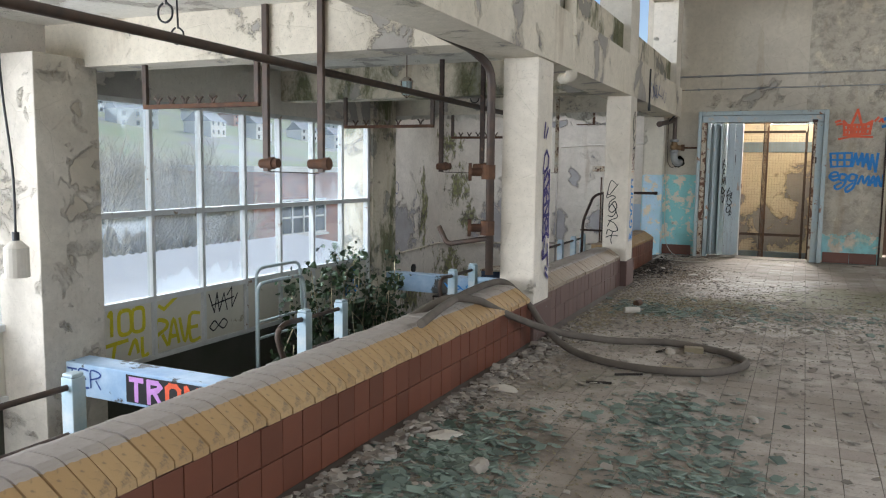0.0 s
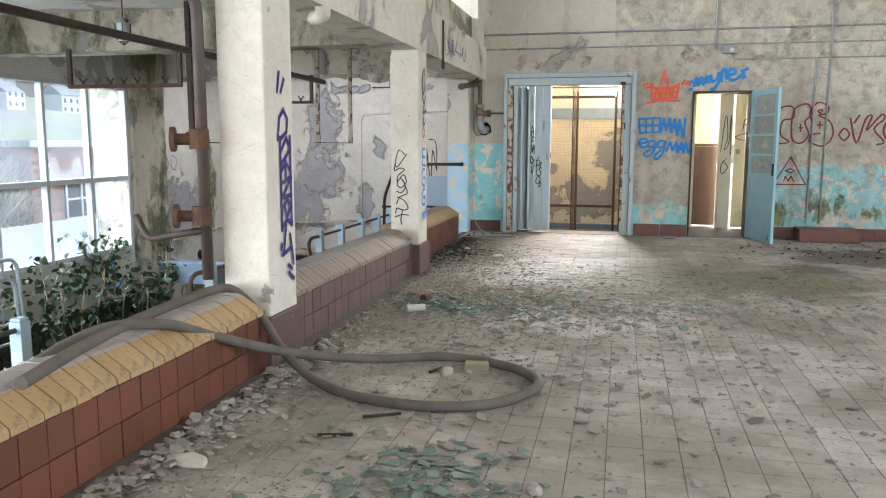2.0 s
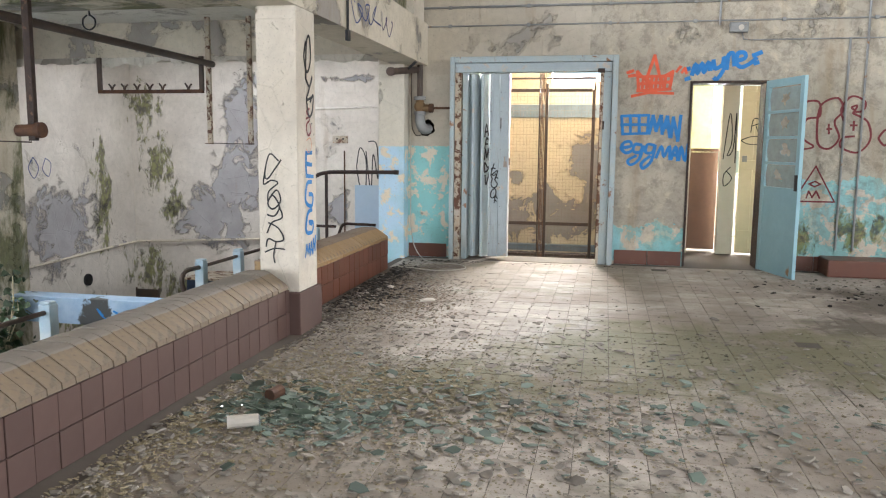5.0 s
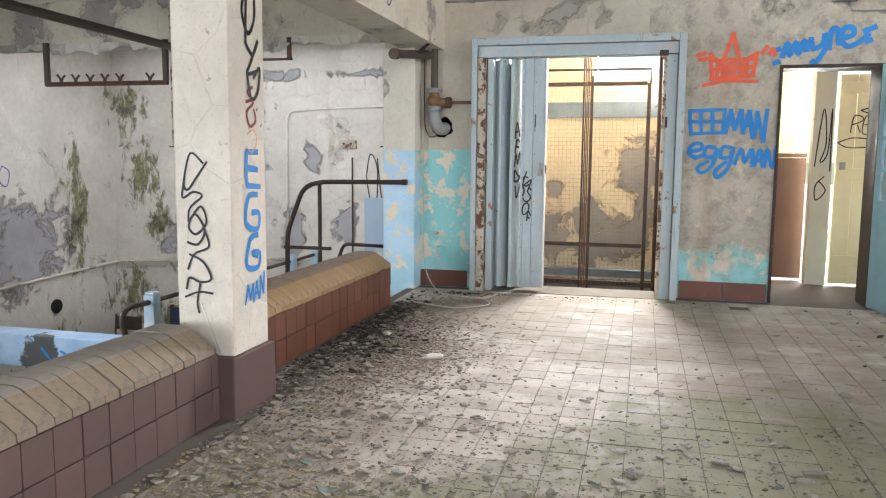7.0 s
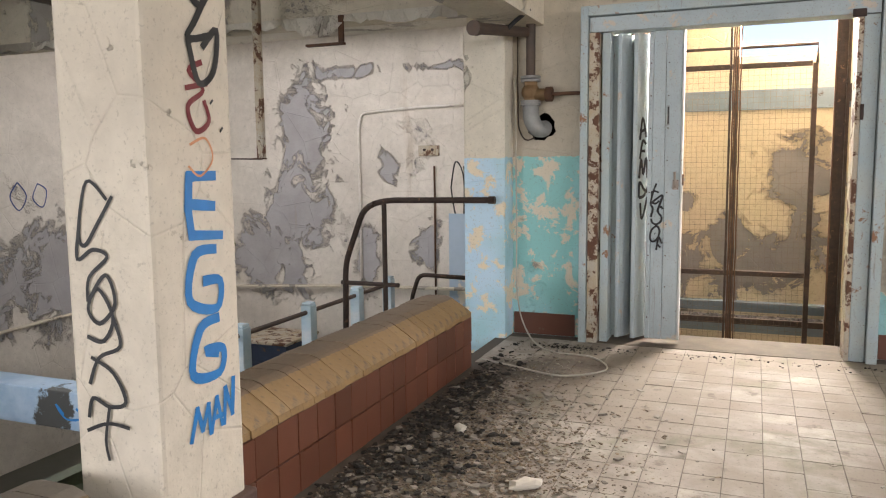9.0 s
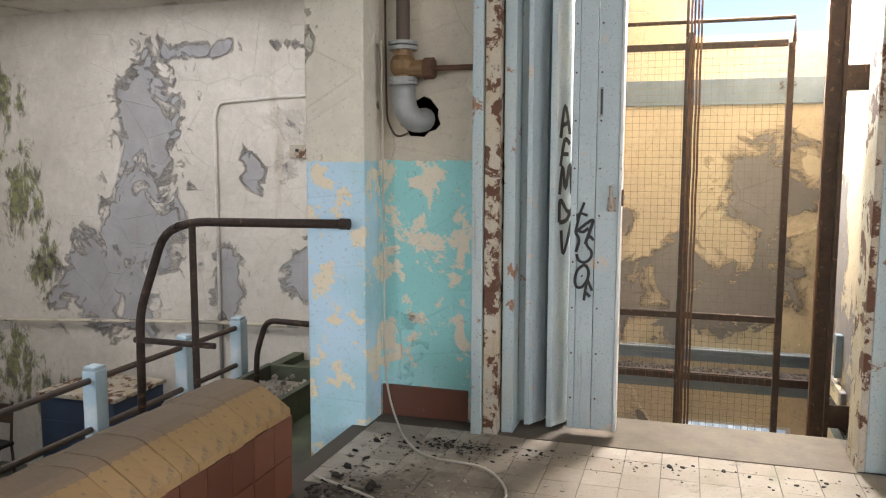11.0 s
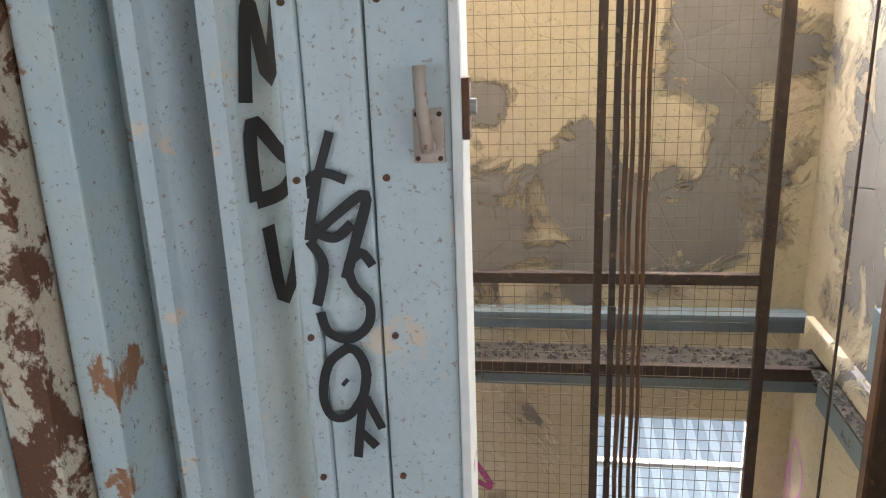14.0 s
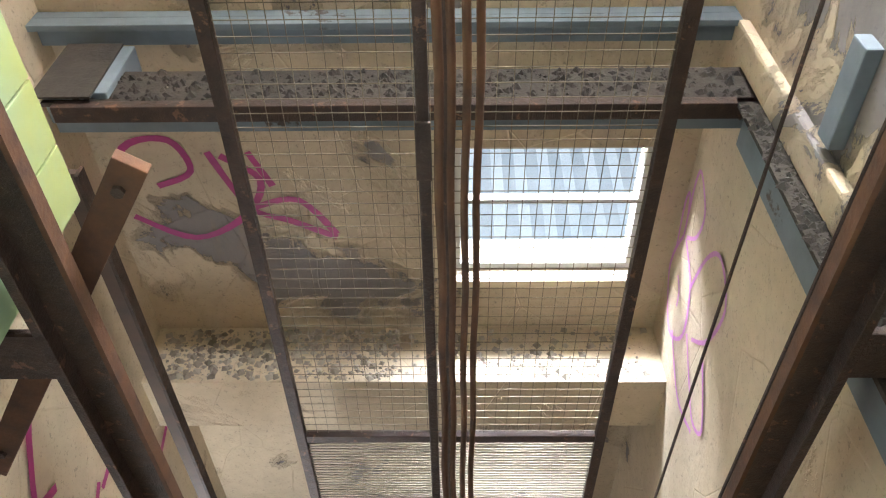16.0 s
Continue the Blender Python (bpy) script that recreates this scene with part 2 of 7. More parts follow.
M["shaft"] = plaster("shaft_paint", (0.52, 0.43, 0.30), (0.46, 0.385, 0.28), (0.19, 0.175, 0.17), 0.66, 1.0, stains=0.66, relief=0.9,
                     bare_at=[(-0.95, 16.62, 0.25, 0.5, 0.42), (-0.38, 16.62, 0.5, 0.22, 0.35), (0.1, 16.62, 0.3, 0.55, 0.32), (-0.4, 16.62, 0.1, 0.5, 0.2), (0.3, 16.62, 1.15, 0.42, 0.6), (-0.85, 16.62, 0.9, 0.12, 0.12), (-0.85, 16.62, -1.5, 0.55, 0.28), (-1.45, 16.62, -1.2, 0.3, 0.22), (0.7, 16.0, 0.6, 0.35, 0.9), (0.7, 15.5, 0.2, 0.4, 0.4), (-1.0, 16.62, -2.1, 0.3, 0.2)])
M["floor"] = plain("screed", (0.13, 0.11, 0.09), (0.10, 0.08, 0.065), 2.0, 0.9, bump=0.4)
M["black"] = plain("black_paint", (0.012, 0.012, 0.014), None, 8, 0.5, bump=0.05)
M["pipe"] = plain("dark_pipe", (0.06, 0.05, 0.045), (0.11, 0.07, 0.05), 9, 0.6, 0.2)
M["rust"] = plain("rusty_iron", (0.16, 0.075, 0.035), (0.07, 0.04, 0.03), 12, 0.85, 0.2, 0.4)
M["iron"] = plain("brown_iron", (0.024, 0.017, 0.014), (0.060, 0.034, 0.024), 24, 0.6, 0.3, 0.6, wear=(0.13, 0.07, 0.042), wear_at=0.60)
M["greyblue"] = plain("greyblue_paint", (0.44, 0.51, 0.53), (0.38, 0.45, 0.48), 8.0, 0.5, bump=0.25, wear=(0.50, 0.44, 0.36), wear_at=0.60, speck=(0.20, 0.15, 0.11))
M["frame_paint"] = plain("frame_paint", (0.36, 0.46, 0.51), (0.43, 0.48, 0.46), 7.0, 0.55, bump=0.25, wear=(0.24, 0.12, 0.06), wear_at=0.60, speck=(0.16, 0.09, 0.05))
M["cream_door"] = plain("cream_paint", (0.72, 0.64, 0.44), (0.64, 0.56, 0.38), 2.0, 0.5, bump=0.1)
M["white_steel"] = plain("window_paint", (0.70, 0.71, 0.70), (0.55, 0.56, 0.55), 5, 0.5, bump=0.15, wear=(0.25, 0.17, 0.11), wear_at=0.62)
M["panel"] = plain("panel_paint", (0.66, 0.63, 0.55), (0.58, 0.55, 0.46), 1.5, 0.6, bump=0.1, wear=(0.30, 0.27, 0.20), wear_at=0.64)
M["bluebeam"] = plain("blue_white_paint", (0.50, 0.62, 0.72), (0.22, 0.36, 0.55), 2.2, 0.6, bump=0.25, wear=(0.06, 0.06, 0.055), wear_at=0.56)
M["concrete"] = plain("damp_concrete", (0.10, 0.095, 0.08), (0.07, 0.075, 0.055), 1.6, 0.9, bump=0.4)
def floor_tile(name, joined):
    k = Nodes(name, 0.62)
    r = k.any_island() if joined else k.any_piece()
    if joined:
        co = k.co
    else:
        g = k.t.nodes.new("ShaderNodeNewGeometry")
        co = g.outputs["Position"]
    n1, n2 = k.noise(0.55, 7, 0.62, 0.3, co), k.noise(11, 5, 0.65, 0.0, co)
    base = k.mix(r, (0.38, 0.33, 0.28), (0.52, 0.47, 0.41))
    col = k.mix(k.ramp(n2, (0.35, 0.0), (0.7, 0.5)), base, (0.26, 0.225, 0.19))
    col = k.mix(k.ramp(n1, (0.44, 0.0), (0.56, 0.75)), col, (0.235, 0.195, 0.155))
    m = k.noise(0.8, 7, 0.66, 0.4, k.stretch(1, 1, 1, co))
    col = k.mix(k.ramp(m, (0.555, 0.0), (0.63, 0.7)), col, (0.17, 0.17, 0.115))
    green = k.math("ADD", k.blobs([(0.9, 9.7, 0, 1.5, 1), (2.2, 9.9, 0, 1.2, 1), (-0.2, 8.8, 0, 0.8, 1)], co), k.math("MULTIPLY", k.math("SUBTRACT", k.noise(3.0, 8, 0.7, 0.4, co), 0.5), 2.2))
    col = k.mix(k.ramp(green, (0.2, 0.0), (0.6, 0.75)), col, (0.17, 0.165, 0.085))
    damp = k.math("ADD", k.blobs([(3.3, 11.9, 0, 1.3, 1), (2.6, 10.9, 0, 0.6, 1), (-1.3, 3.6, 0, 0.8, 1), (-1.4, 12.9, 0, 0.5, 1)], co), k.math("MULTIPLY", k.math("SUBTRACT", k.noise(2.2, 8, 0.7, 0.4, co), 0.5), 2.0))
    col = k.mix(k.ramp(damp, (0.2, 0.0), (0.6, 0.8)), col, (0.10, 0.08, 0.06))
    s = k.noise(5.5, 7, 0.7, 0.2, co)
    col = k.mix(k.ramp(k.noise(60, 4, 0.7, 0.0, co), (0.58, 0.0), (0.66, 0.6)), col, (0.15, 0.12, 0.10))
    col = k.mix(k.ramp(s, (0.60, 0.0), (0.66, 0.7)), col, (0.16, 0.135, 0.11))
    return k.done(col, k.bump(k.math("ADD", n2, s), 0.25, 0.006), k.ramp(n1, (0.4, 0.80), (0.6, 0.95)))


M["tile"] = floor_tile("floor_tile", False)
M["tile_far"] = floor_tile("floor_tile_joined", True)
M["redtile"] = plain("red_wall_tile", (0.20, 0.066, 0.036), (0.15, 0.065, 0.042), 2.0, 0.42, bump=0.15, pieces=0.28, wear=(0.21, 0.14, 0.10), wear_at=0.60)
def cap_brick(name, c1, c2, dirt, reach, top1=(0.46, 0.42, 0.38), top2=(0.33, 0.29, 0.26)):
    k = Nodes(name, 0.68)
    n1, n2 = k.noise(5, 6, 0.65), k.noise(26, 5, 0.65)
    col = k.mix(k.any_piece(), c1, c2)
    col = k.mix(k.ramp(n1, (reach, 0.0), (reach + 0.2, 0.75)), col, dirt)
    col = k.mix(k.ramp(n2, (0.55, 0.0), (0.68, 0.7)), col, (0.13, 0.105, 0.085))
    top = k.math("GREATER_THAN", k.math("ADD", k.axis(2), k.math("MULTIPLY", n1, 0.03)), 0.112)
    col = k.mix(top, col, k.mix(n2, top1, top2))
    return k.done(col, k.bump(k.math("ADD", n1, n2), 0.35, 0.01))


M["capbrick"] = cap_brick("yellow_cap_brick", (0.40, 0.255, 0.115), (0.46, 0.31, 0.15), (0.24, 0.165, 0.10), 0.44)
M["capbrick_dusty"] = cap_brick("dusty_cap_brick", (0.27, 0.195, 0.12), (0.31, 0.23, 0.15), (0.19, 0.155, 0.12), 0.32, (0.32, 0.28, 0.24), (0.24, 0.21, 0.18))
M["capbrick_worn"] = cap_brick("worn_cap_brick", (0.34, 0.215, 0.095), (0.37, 0.24, 0.11), (0.22, 0.15, 0.09), 0.44, (0.27, 0.195, 0.125), (0.20, 0.145, 0.10))
M["redtile_dusty"] = plain("dusty_red_tile", (0.15, 0.092, 0.075), (0.115, 0.06, 0.05), 1.4, 0.7, bump=0.15, pieces=0.18, wear=(0.21, 0.175, 0.15), wear_at=0.55)
M["column_old"] = plaster("old_column_paint", (0.70, 0.65, 0.57), (0.62, 0.56, 0.47), (0.52, 0.46, 0.37), 0.575, 1.9, stains=0.62, relief=0.9, grime=0.3)
M["mortar_dark"] = plain("dark_mortar", (0.07, 0.05, 0.04), None, 10, 0.95)
M["mortar"] = plain("mortar", (0.20, 0.17, 0.14), None, 10, 0.95)
M["greyweb"] = plain("grey_steel_paint", (0.17, 0.215, 0.25), (0.12, 0.15, 0.175), 5, 0.7, bump=0.2, wear=(0.06, 0.05, 0.045), wear_at=0.62)
M["rustframe"] = plain("rusting_frame", (0.50, 0.48, 0.42), (0.46, 0.36, 0.24), 9.0, 0.75, bump=0.6, wear=(0.10, 0.042, 0.022), wear_at=0.525, speck=(0.22, 0.09, 0.03))
M["hose"] = plain("dusty_rubber", (0.16, 0.135, 0.11), (0.10, 0.085, 0.07), 7, 0.9, bump=0.2)
M["cable"] = plain("white_cable", (0.62, 0.58, 0.50), None, 9, 0.6, bump=0.0)
M["zinc"] = plain("zinc_grey", (0.36, 0.37, 0.36), (0.25, 0.25, 0.25), 8, 0.6, 0.4, 0.2, wear=(0.28, 0.14, 0.05), wear_at=0.6)
M["brass"] = plain("tarnished_valve", (0.28, 0.17, 0.08), (0.16, 0.10, 0.05), 10, 0.6, 0.4, 0.3)
M["post"] = plain("post_paint", (0.62, 0.66, 0.66), (0.30, 0.48, 0.60), 5, 0.6, bump=0.25, wear=(0.14, 0.12, 0.10), wear_at=0.60)
M["deck"] = plain("mossy_deck", (0.13, 0.16, 0.09), (0.07, 0.07, 0.055), 3, 0.9, bump=0.4)
M["rubble"] = plain("rubble", (0.46, 0.42, 0.36), (0.34, 0.30, 0.25), 5, 0.95, bump=0.3, island=0.5)
M["floor_dirt"] = plain("floor_dirt", (0.19, 0.155, 0.12), (0.12, 0.10, 0.08), 6, 0.95, bump=0.3, island=0.6)
M["rubble_dark"] = plain("dark_rubble", (0.055, 0.046, 0.037), (0.03, 0.025, 0.02), 14, 0.95, bump=0.9, island=0.7)
M["shards"] = plain("green_glass_shards", (0.27, 0.34, 0.285), (0.20, 0.26, 0.215), 5, 0.85, bump=0.05, island=0.6)
M["paper"] = plain("pale_plaster_piece", (0.66, 0.62, 0.54), (0.55, 0.50, 0.43), 6, 0.9, bump=0.3)
M["plank_green"] = plain("mouldy_boards", (0.27, 0.47, 0.41), (0.46, 0.50, 0.14), 1.6, 0.7, bump=0.2, pieces=0.3)
M["brown_door"] = plain("brown_varnish", (0.16, 0.085, 0.05), (0.11, 0.06, 0.04), 3, 0.5, bump=0.1)
M["yellow_glass"] = plain("algae_glass", (0.60, 0.62, 0.40), (0.42, 0.50, 0.22), 3, 0.4, bump=0.1)
M["leaf"] = plain("ivy_leaf", (0.05, 0.10, 0.03), (0.03, 0.06, 0.02), 4, 0.6, bump=0.0, island=0.6)
M["twig"] = plain("twig_bark", (0.58, 0.50, 0.34), (0.46, 0.39, 0.25), 3, 0.9, bump=0.0, island=0.4)
M["brick"] = plain("far_brick", (0.44, 0.21, 0.14), (0.36, 0.18, 0.13), 1.2, 0.9, bump=0.2)
M["roof_metal"] = plain("pale_roof", (0.78, 0.78, 0.77), (0.70, 0.70, 0.70), 0.6, 0.5, bump=0.1)
M["slate"] = plain("slate_roof", (0.26, 0.28, 0.32), (0.20, 0.22, 0.25), 1.0, 0.7, bump=0.1)
M["render"] = plain("white_render", (0.74, 0.72, 0.68), (0.66, 0.64, 0.60), 0.6, 0.9, bump=0.1)
M["grass"] = plain("hill_grass", (0.22, 0.29, 0.13), (0.30, 0.30, 0.20), 0.05, 1.0, bump=0.0, wear=(0.24, 0.23, 0.21), wear_at=0.55)
M["darkglass"] = plain("dark_pane", (0.03, 0.035, 0.04), None, 3, 0.15, bump=0.0)
for key, c in {"p_blue": (0.015, 0.23, 0.62), "p_orange": (0.85, 0.13, 0.05), "p_red": (0.20, 0.02, 0.025), "p_purple": (0.04, 0.025, 0.16), "p_yellow": (0.66, 0.58, 0.02), "p_black": (0.012, 0.012, 0.014), "p_magenta": (0.38, 0.03, 0.20), "p_pink": (0.55, 0.22, 0.55), "p_lilac": (0.62, 0.30, 0.70), "p_navy": (0.02, 0.06, 0.25), "p_peach": (0.75, 0.33, 0.16)}.items():
    M[key] = plain("spray_" + key[2:], c, tuple(v * 0.75 for v in c), 14, 0.6, bump=0.05)


def thin_glass(name, haze, tint):
    """A thin dirty pane: mostly clear, part of the daylight scattered by grime, a little gloss."""
    k = Nodes(name)
    out = k.t.nodes["Material Output"]
    clear, dirt, shine = (k.t.nodes.new("ShaderNodeBsdf" + n) for n in ("Transparent", "Translucent", "Glossy"))
    clear.inputs[0].default_value = (0.96, 0.98, 0.98, 1)
    dirt.inputs[0].default_value = (*tint, 1)
    shine.inputs["Roughness"].default_value = 0.08
    f = k.ramp(k.noise(1.6, 7, 0.65, 0.3), (0.3, haze * 0.5), (0.7, min(1.0, haze * 1.6)))
    m1, m2 = k.t.nodes.new("ShaderNodeMixShader"), k.t.nodes.new("ShaderNodeMixShader")
    k.put(m1.inputs[0], f)
    k.t.links.new(clear.outputs[0], m1.inputs[1]), k.t.links.new(dirt.outputs[0], m1.inputs[2])
    m2.inputs[0].default_value = 0.04
    k.t.links.new(m1.outputs[0], m2.inputs[1]), k.t.links.new(shine.outputs[0], m2.inputs[2])
    k.t.links.new(m2.outputs[0], out.inputs["Surface"])
    return k.m


M["glass"] = thin_glass("window_glass", 0.05, (0.80, 0.88, 0.95))
M["shaft_glass"] = thin_glass("shaft_glass", 0.002, (0.80, 0.88, 0.95))
M["hazy_glass"] = thin_glass("hazy_glass", 0.14, (0.85, 0.91, 0.95))


# ---- building helpers ----
def box(bm, x0, x1, y0, y1, z0, z1, bevel=0.0):
    r = bmesh.ops.create_cube(bm, size=1.0, matrix=Matrix.LocRotScale(((x0 + x1) / 2, (y0 + y1) / 2, (z0 + z1) / 2), None, (x1 - x0, y1 - y0, z1 - z0)))
    if bevel:
        es = list({e for v in r["verts"] for e in v.link_edges})
        bmesh.ops.bevel(bm, geom=es, offset=bevel, segments=2, affect="EDGES", profile=0.6)
    return bm


def boxes(*bs, bevel=0.0):
    bm = bmesh.new()
    for b in bs:
        box(bm, *b, bevel=bevel)
    return bm


def rod(bm, a, b, r, n=12, r2=None):
    a, b = Vector(a), Vector(b)
    d = b - a
    m = Matrix.Translation((a + b) / 2) @ d.to_track_quat("Z", "Y").to_matrix().to_4x4()
    bmesh.ops.create_cone(bm, cap_ends=True, segments=n, radius1=r, radius2=r if r2 is None else r2, depth=d.length, matrix=m)
    return bm


def tube(bm, pts, r, n=10, bend=0.0):
    """A tube through the points; corners are rounded by bend metres."""
    ps = [Vector(p) for p in pts]
    if bend:
        out = [ps[0]]
        for p, q, s in zip(ps, ps[1:], ps[2:]):
            u, v = (p - q).normalized() * bend, (s - q).normalized() * bend
            out += [q + u * (1 - f) ** 2 + v * f * f for f in (0, 0.25, 0.5, 0.75, 1)]
        ps = out + [ps[-1]]
    rings, side = [], None
    for i, p in enumerate(ps):
        d = (ps[min(i + 1, len(ps) - 1)] - ps[max(i - 1, 0)]).normalized()
        if side is None:
            side = d.orthogonal().normalized()
        side = (side - d * side.dot(d)).normalized()
        up = d.cross(side)
        rings.append([bm.verts.new(p + (side * math.cos(a) + up * math.sin(a)) * r) for a in (2 * math.pi * j / n for j in range(n))])
    for r0, r1 in zip(rings, rings[1:]):
        for j in range(n):
            bm.faces.new((r0[j], r0[(j + 1) % n], r1[(j + 1) % n], r1[j])).smooth = True
    bm.faces.new(rings[0][::-1]), bm.faces.new(rings[-1])
    return bm


def mesh_of(name, bm, material):
    me = bpy.data.meshes.new(name)
    bmesh.ops.recalc_face_normals(bm, faces=bm.faces)
    bm.to_mesh(me)
    bm.free()
    me.materials.append(material)
    return me


def part(name, bm, material, parent, label=""):
    ob = new(name, mesh_of(name, bm, material))
    ob.parent = parent
    return tagged(ob, label)


def thing(name, label, category, at=(0, 0, 0), group="", kind=""):
    ob = new(name)
    ob.location = at
    ob.empty_display_size = 0.1
    return tagged(ob, label, category, group, kind)


def single(name, bm, material, label, category, group="", kind=""):
    return tagged(new(name, mesh_of(name, bm, material)), label, category, group, kind)


def structure(name, bm, material, label="", category=""):
    return tagged(new(name, mesh_of(name, bm, material)), label, category, "", "structure")

# ---- large structure ----
Y_FAR = 13.88  # face of the wall with the lift
# floor bed under the tiles
structure("floor", boxes((-1.98, 9.0, -5.0, 14.2, -0.35, -0.0045)), M["floor"], "dirty screed bed under quarry tiles", "floor")
# far wall with the lift opening and the side door
structure("wall_far", boxes((-2.28, -1.24, Y_FAR, 14.2, -0.01, 4.6), (-1.24, 0.53, Y_FAR, 14.2, 2.36, 4.6), (0.53, 1.45, Y_FAR, 14.2, -0.01, 4.6),
          (1.45, 2.30, Y_FAR, 14.2, 2.16, 4.6), (2.30, 9.0, Y_FAR, 14.2, -0.01, 4.6)), M["wall"], "peeling cream wall with a flaking turquoise dado", "wall")
structure("wall_right", boxes((9.0, 9.3, -5.0, 14.2, -0.01, 1.6), (9.0, 9.3, -5.0, 14.2, 4.2, 4.6), (9.0, 9.3, -5.0, 0.2, 1.6, 4.2), (9.0, 9.3, 9.8, 14.2, 1.6, 4.2)), M["wall"])
structure("wall_back", boxes((-2.1, 0, -5.3, -5.0, -0.01, 4.6), (6, 9.3, -5.3, -5.0, -0.01, 4.6), (0, 6, -5.3, -5.0, -0.01, 1.3), (0, 6, -5.3, -5.0, 3.9, 4.6)), M["wall"])
structure("ceiling_hall", boxes((-2.1, 9.3, -5.3, 14.2, 4.6, 4.8)), M["ceiling"])
# low bay beside the hall
FL = -1.9
structure("floor_low", boxes((-7.9, -1.98, -5.0, 16.8, FL - 0.2, FL)), M["concrete"], "dark damp concrete floor of the sunken bay", "floor")
structure("wall_plinth", boxes((-2.02, -1.76, -5.0, 13.2, FL, -0.02)), M["concrete"])
structure("ceiling_low", boxes((-7.9, -2.06, -5.0, 13.8, 2.86, 3.0), (-7.9, -6.8, 13.8, 16.8, 2.86, 3.0), (-2.4, -2.06, 13.8, 16.8, 2.86, 3.0), (-6.8, -2.4, 15.4, 16.8, 2.86, 3.0)), M["ceiling"], "white flaking ceiling", "ceiling")
structure("wall_end", boxes((-7.9, -2.03, 16.45, 16.75, FL, 2.86)), M["wall_end"], "stained cream end wall with moss and bare patches", "wall")
# unseen sheet added to shut the sun out of the fill lamp's ceiling gap
structure("rooflight", boxes((-6.9, -2.3, 13.7, 15.5, 3.06, 3.10)), M["paper"], "milky sheet added above the fill lamp, out of view", "rooflight")
structure("wall_left", boxes((-7.65, -7.45, 12.45, 16.45, FL, 2.86)), M["wall_end"])
structure("wall_back_low", boxes((-7.9, -2.1, -5.3, -5.0, FL, 3.0)), M["wall_white"])
structure("wall_pier", boxes((-7.5, -6.80, 12.2, 13.08, FL, 2.86), bevel=0.01), M["beam_mould"], "mossy dripping concrete pier beside the window", "pier")
# window wall: breast below, head above, columns between the bays
structure("wall_window_breast", boxes((-7.05, -6.95, -5.0, 12.2, FL, -0.95)), M["concrete"])
structure("wall_window_head", boxes((-7.05, -6.86, -5.0, 12.2, 2.22, 2.86)), M["wall_white"])
for y in (-2.3, 4.96):
    structure("wall_column", boxes((-7.05, -6.3, y, y + 0.74, FL, 2.5), bevel=0.012), M["column_old"], "flaking cream concrete column", "column")
# long beam over the columns, with the upper wall and its high windows
structure("wall_beam", boxes((-2.06, -1.66, -5.0, 13.88, 2.37, 2.86)), M["beam"], "long peeling concrete beam", "beam")
structure("wall_upper", boxes((-2.06, -1.76, -5.0, 13.88, 2.86, 3.22), (-2.06, -1.76, -5.0, 13.88, 4.2, 4.6)), M["beam_mould"])
for y in (-0.95, 2.55, 6.05, 9.55, 13.2):
    structure("wall_pier_upper", boxes((-2.06, -1.67, y, y + 0.5, 2.86, 4.6)), M["column"])
# cross beams of the low bay
structure("wall_crossbeam", boxes((-6.95, -2.06, 5.55, 5.95, 2.42, 2.86)), M["beam"])
structure("wall_crossbeam_mouldy", boxes((-6.95, -2.06, 9.55, 9.95, 2.42, 2.86)), M["beam_mould"])
structure("wall_crossbeam_far", boxes((-7.5, -2.06, 13.2, 13.6, 2.42, 2.86)), M["beam"])
structure("wall_crossbeam_back", boxes((-6.95, -2.06, -1.75, -1.35, 2.42, 2.86)), M["beam"])
# free columns on the parapet line
for y, x, deep in ((-1.0, -1.68, 0.42), (6.05, -1.68, 0.42), (9.66, -1.655, 0.37)):
    structure("column", boxes((x - 0.31, x, y, y + deep, 0.3, 2.37), bevel=0.015), M["column"], "cream painted concrete column with cracked paint", "column")
    structure("column_plinth", boxes((x - 0.34, x + 0.025, y - 0.05, y + deep + 0.03, -0.01, 0.31), bevel=0.01), M["redtile_dusty"], "dark red tiled column plinth", "plinth")
structure("column_end", boxes((-2.23, -1.9, 13.66, 13.88, -0.42, 2.37), bevel=0.012), M["column_blue"], "cream and pale blue flaking column", "column")
# lift shaft
SX0, SX1, SY1, SB = -1.83, 0.70, 16.62, -4.2
structure("wall_shaft_left", boxes((SX0 - 0.2, SX0, 14.2, SY1, SB, 5.0)), M["shaft"])
structure("wall_shaft_right", boxes((SX1, SX1 + 0.2, 14.2, SY1, SB, 5.0)), M["shaft"])
structure("wall_shaft_far", boxes((SX0 - 0.2, SX1 + 0.2, SY1, SY1 + 0.25, SB, -1.48), (SX0 - 0.2, -0.32, SY1, SY1 + 0.25, -1.48, -0.74), (0.54, SX1 + 0.2, SY1, SY1 + 0.25, -1.48, -0.74),
          (SX0 - 0.2, SX1 + 0.2, SY1, SY1 + 0.25, -0.74, 2.38), (SX0 - 0.2, -0.33, SY1, SY1 + 0.25, 2.38, 3.3), (0.68, SX1 + 0.2, SY1, SY1 + 0.25, 2.38, 3.3), (SX0 - 0.2, SX1 + 0.2, SY1, SY1 + 0.25, 3.3, 5.0)), M["shaft"], "ochre lift shaft wall with bare grey patches", "wall")
structure("wall_shaft_pier", boxes((SX0 + 0.001, -1.25, 14.205, 15.4, -0.05, 4.99)), M["shaft"])
structure("wall_shaft_near", boxes((SX0 - 0.2, SX1 + 0.2, 13.9, 14.2, SB, -0.36)), M["shaft"])
structure("floor_shaft", boxes((SX0 - 0.2, SX1 + 0.2, 13.9, SY1 + 0.25, SB - 0.2, SB)), M["concrete"])
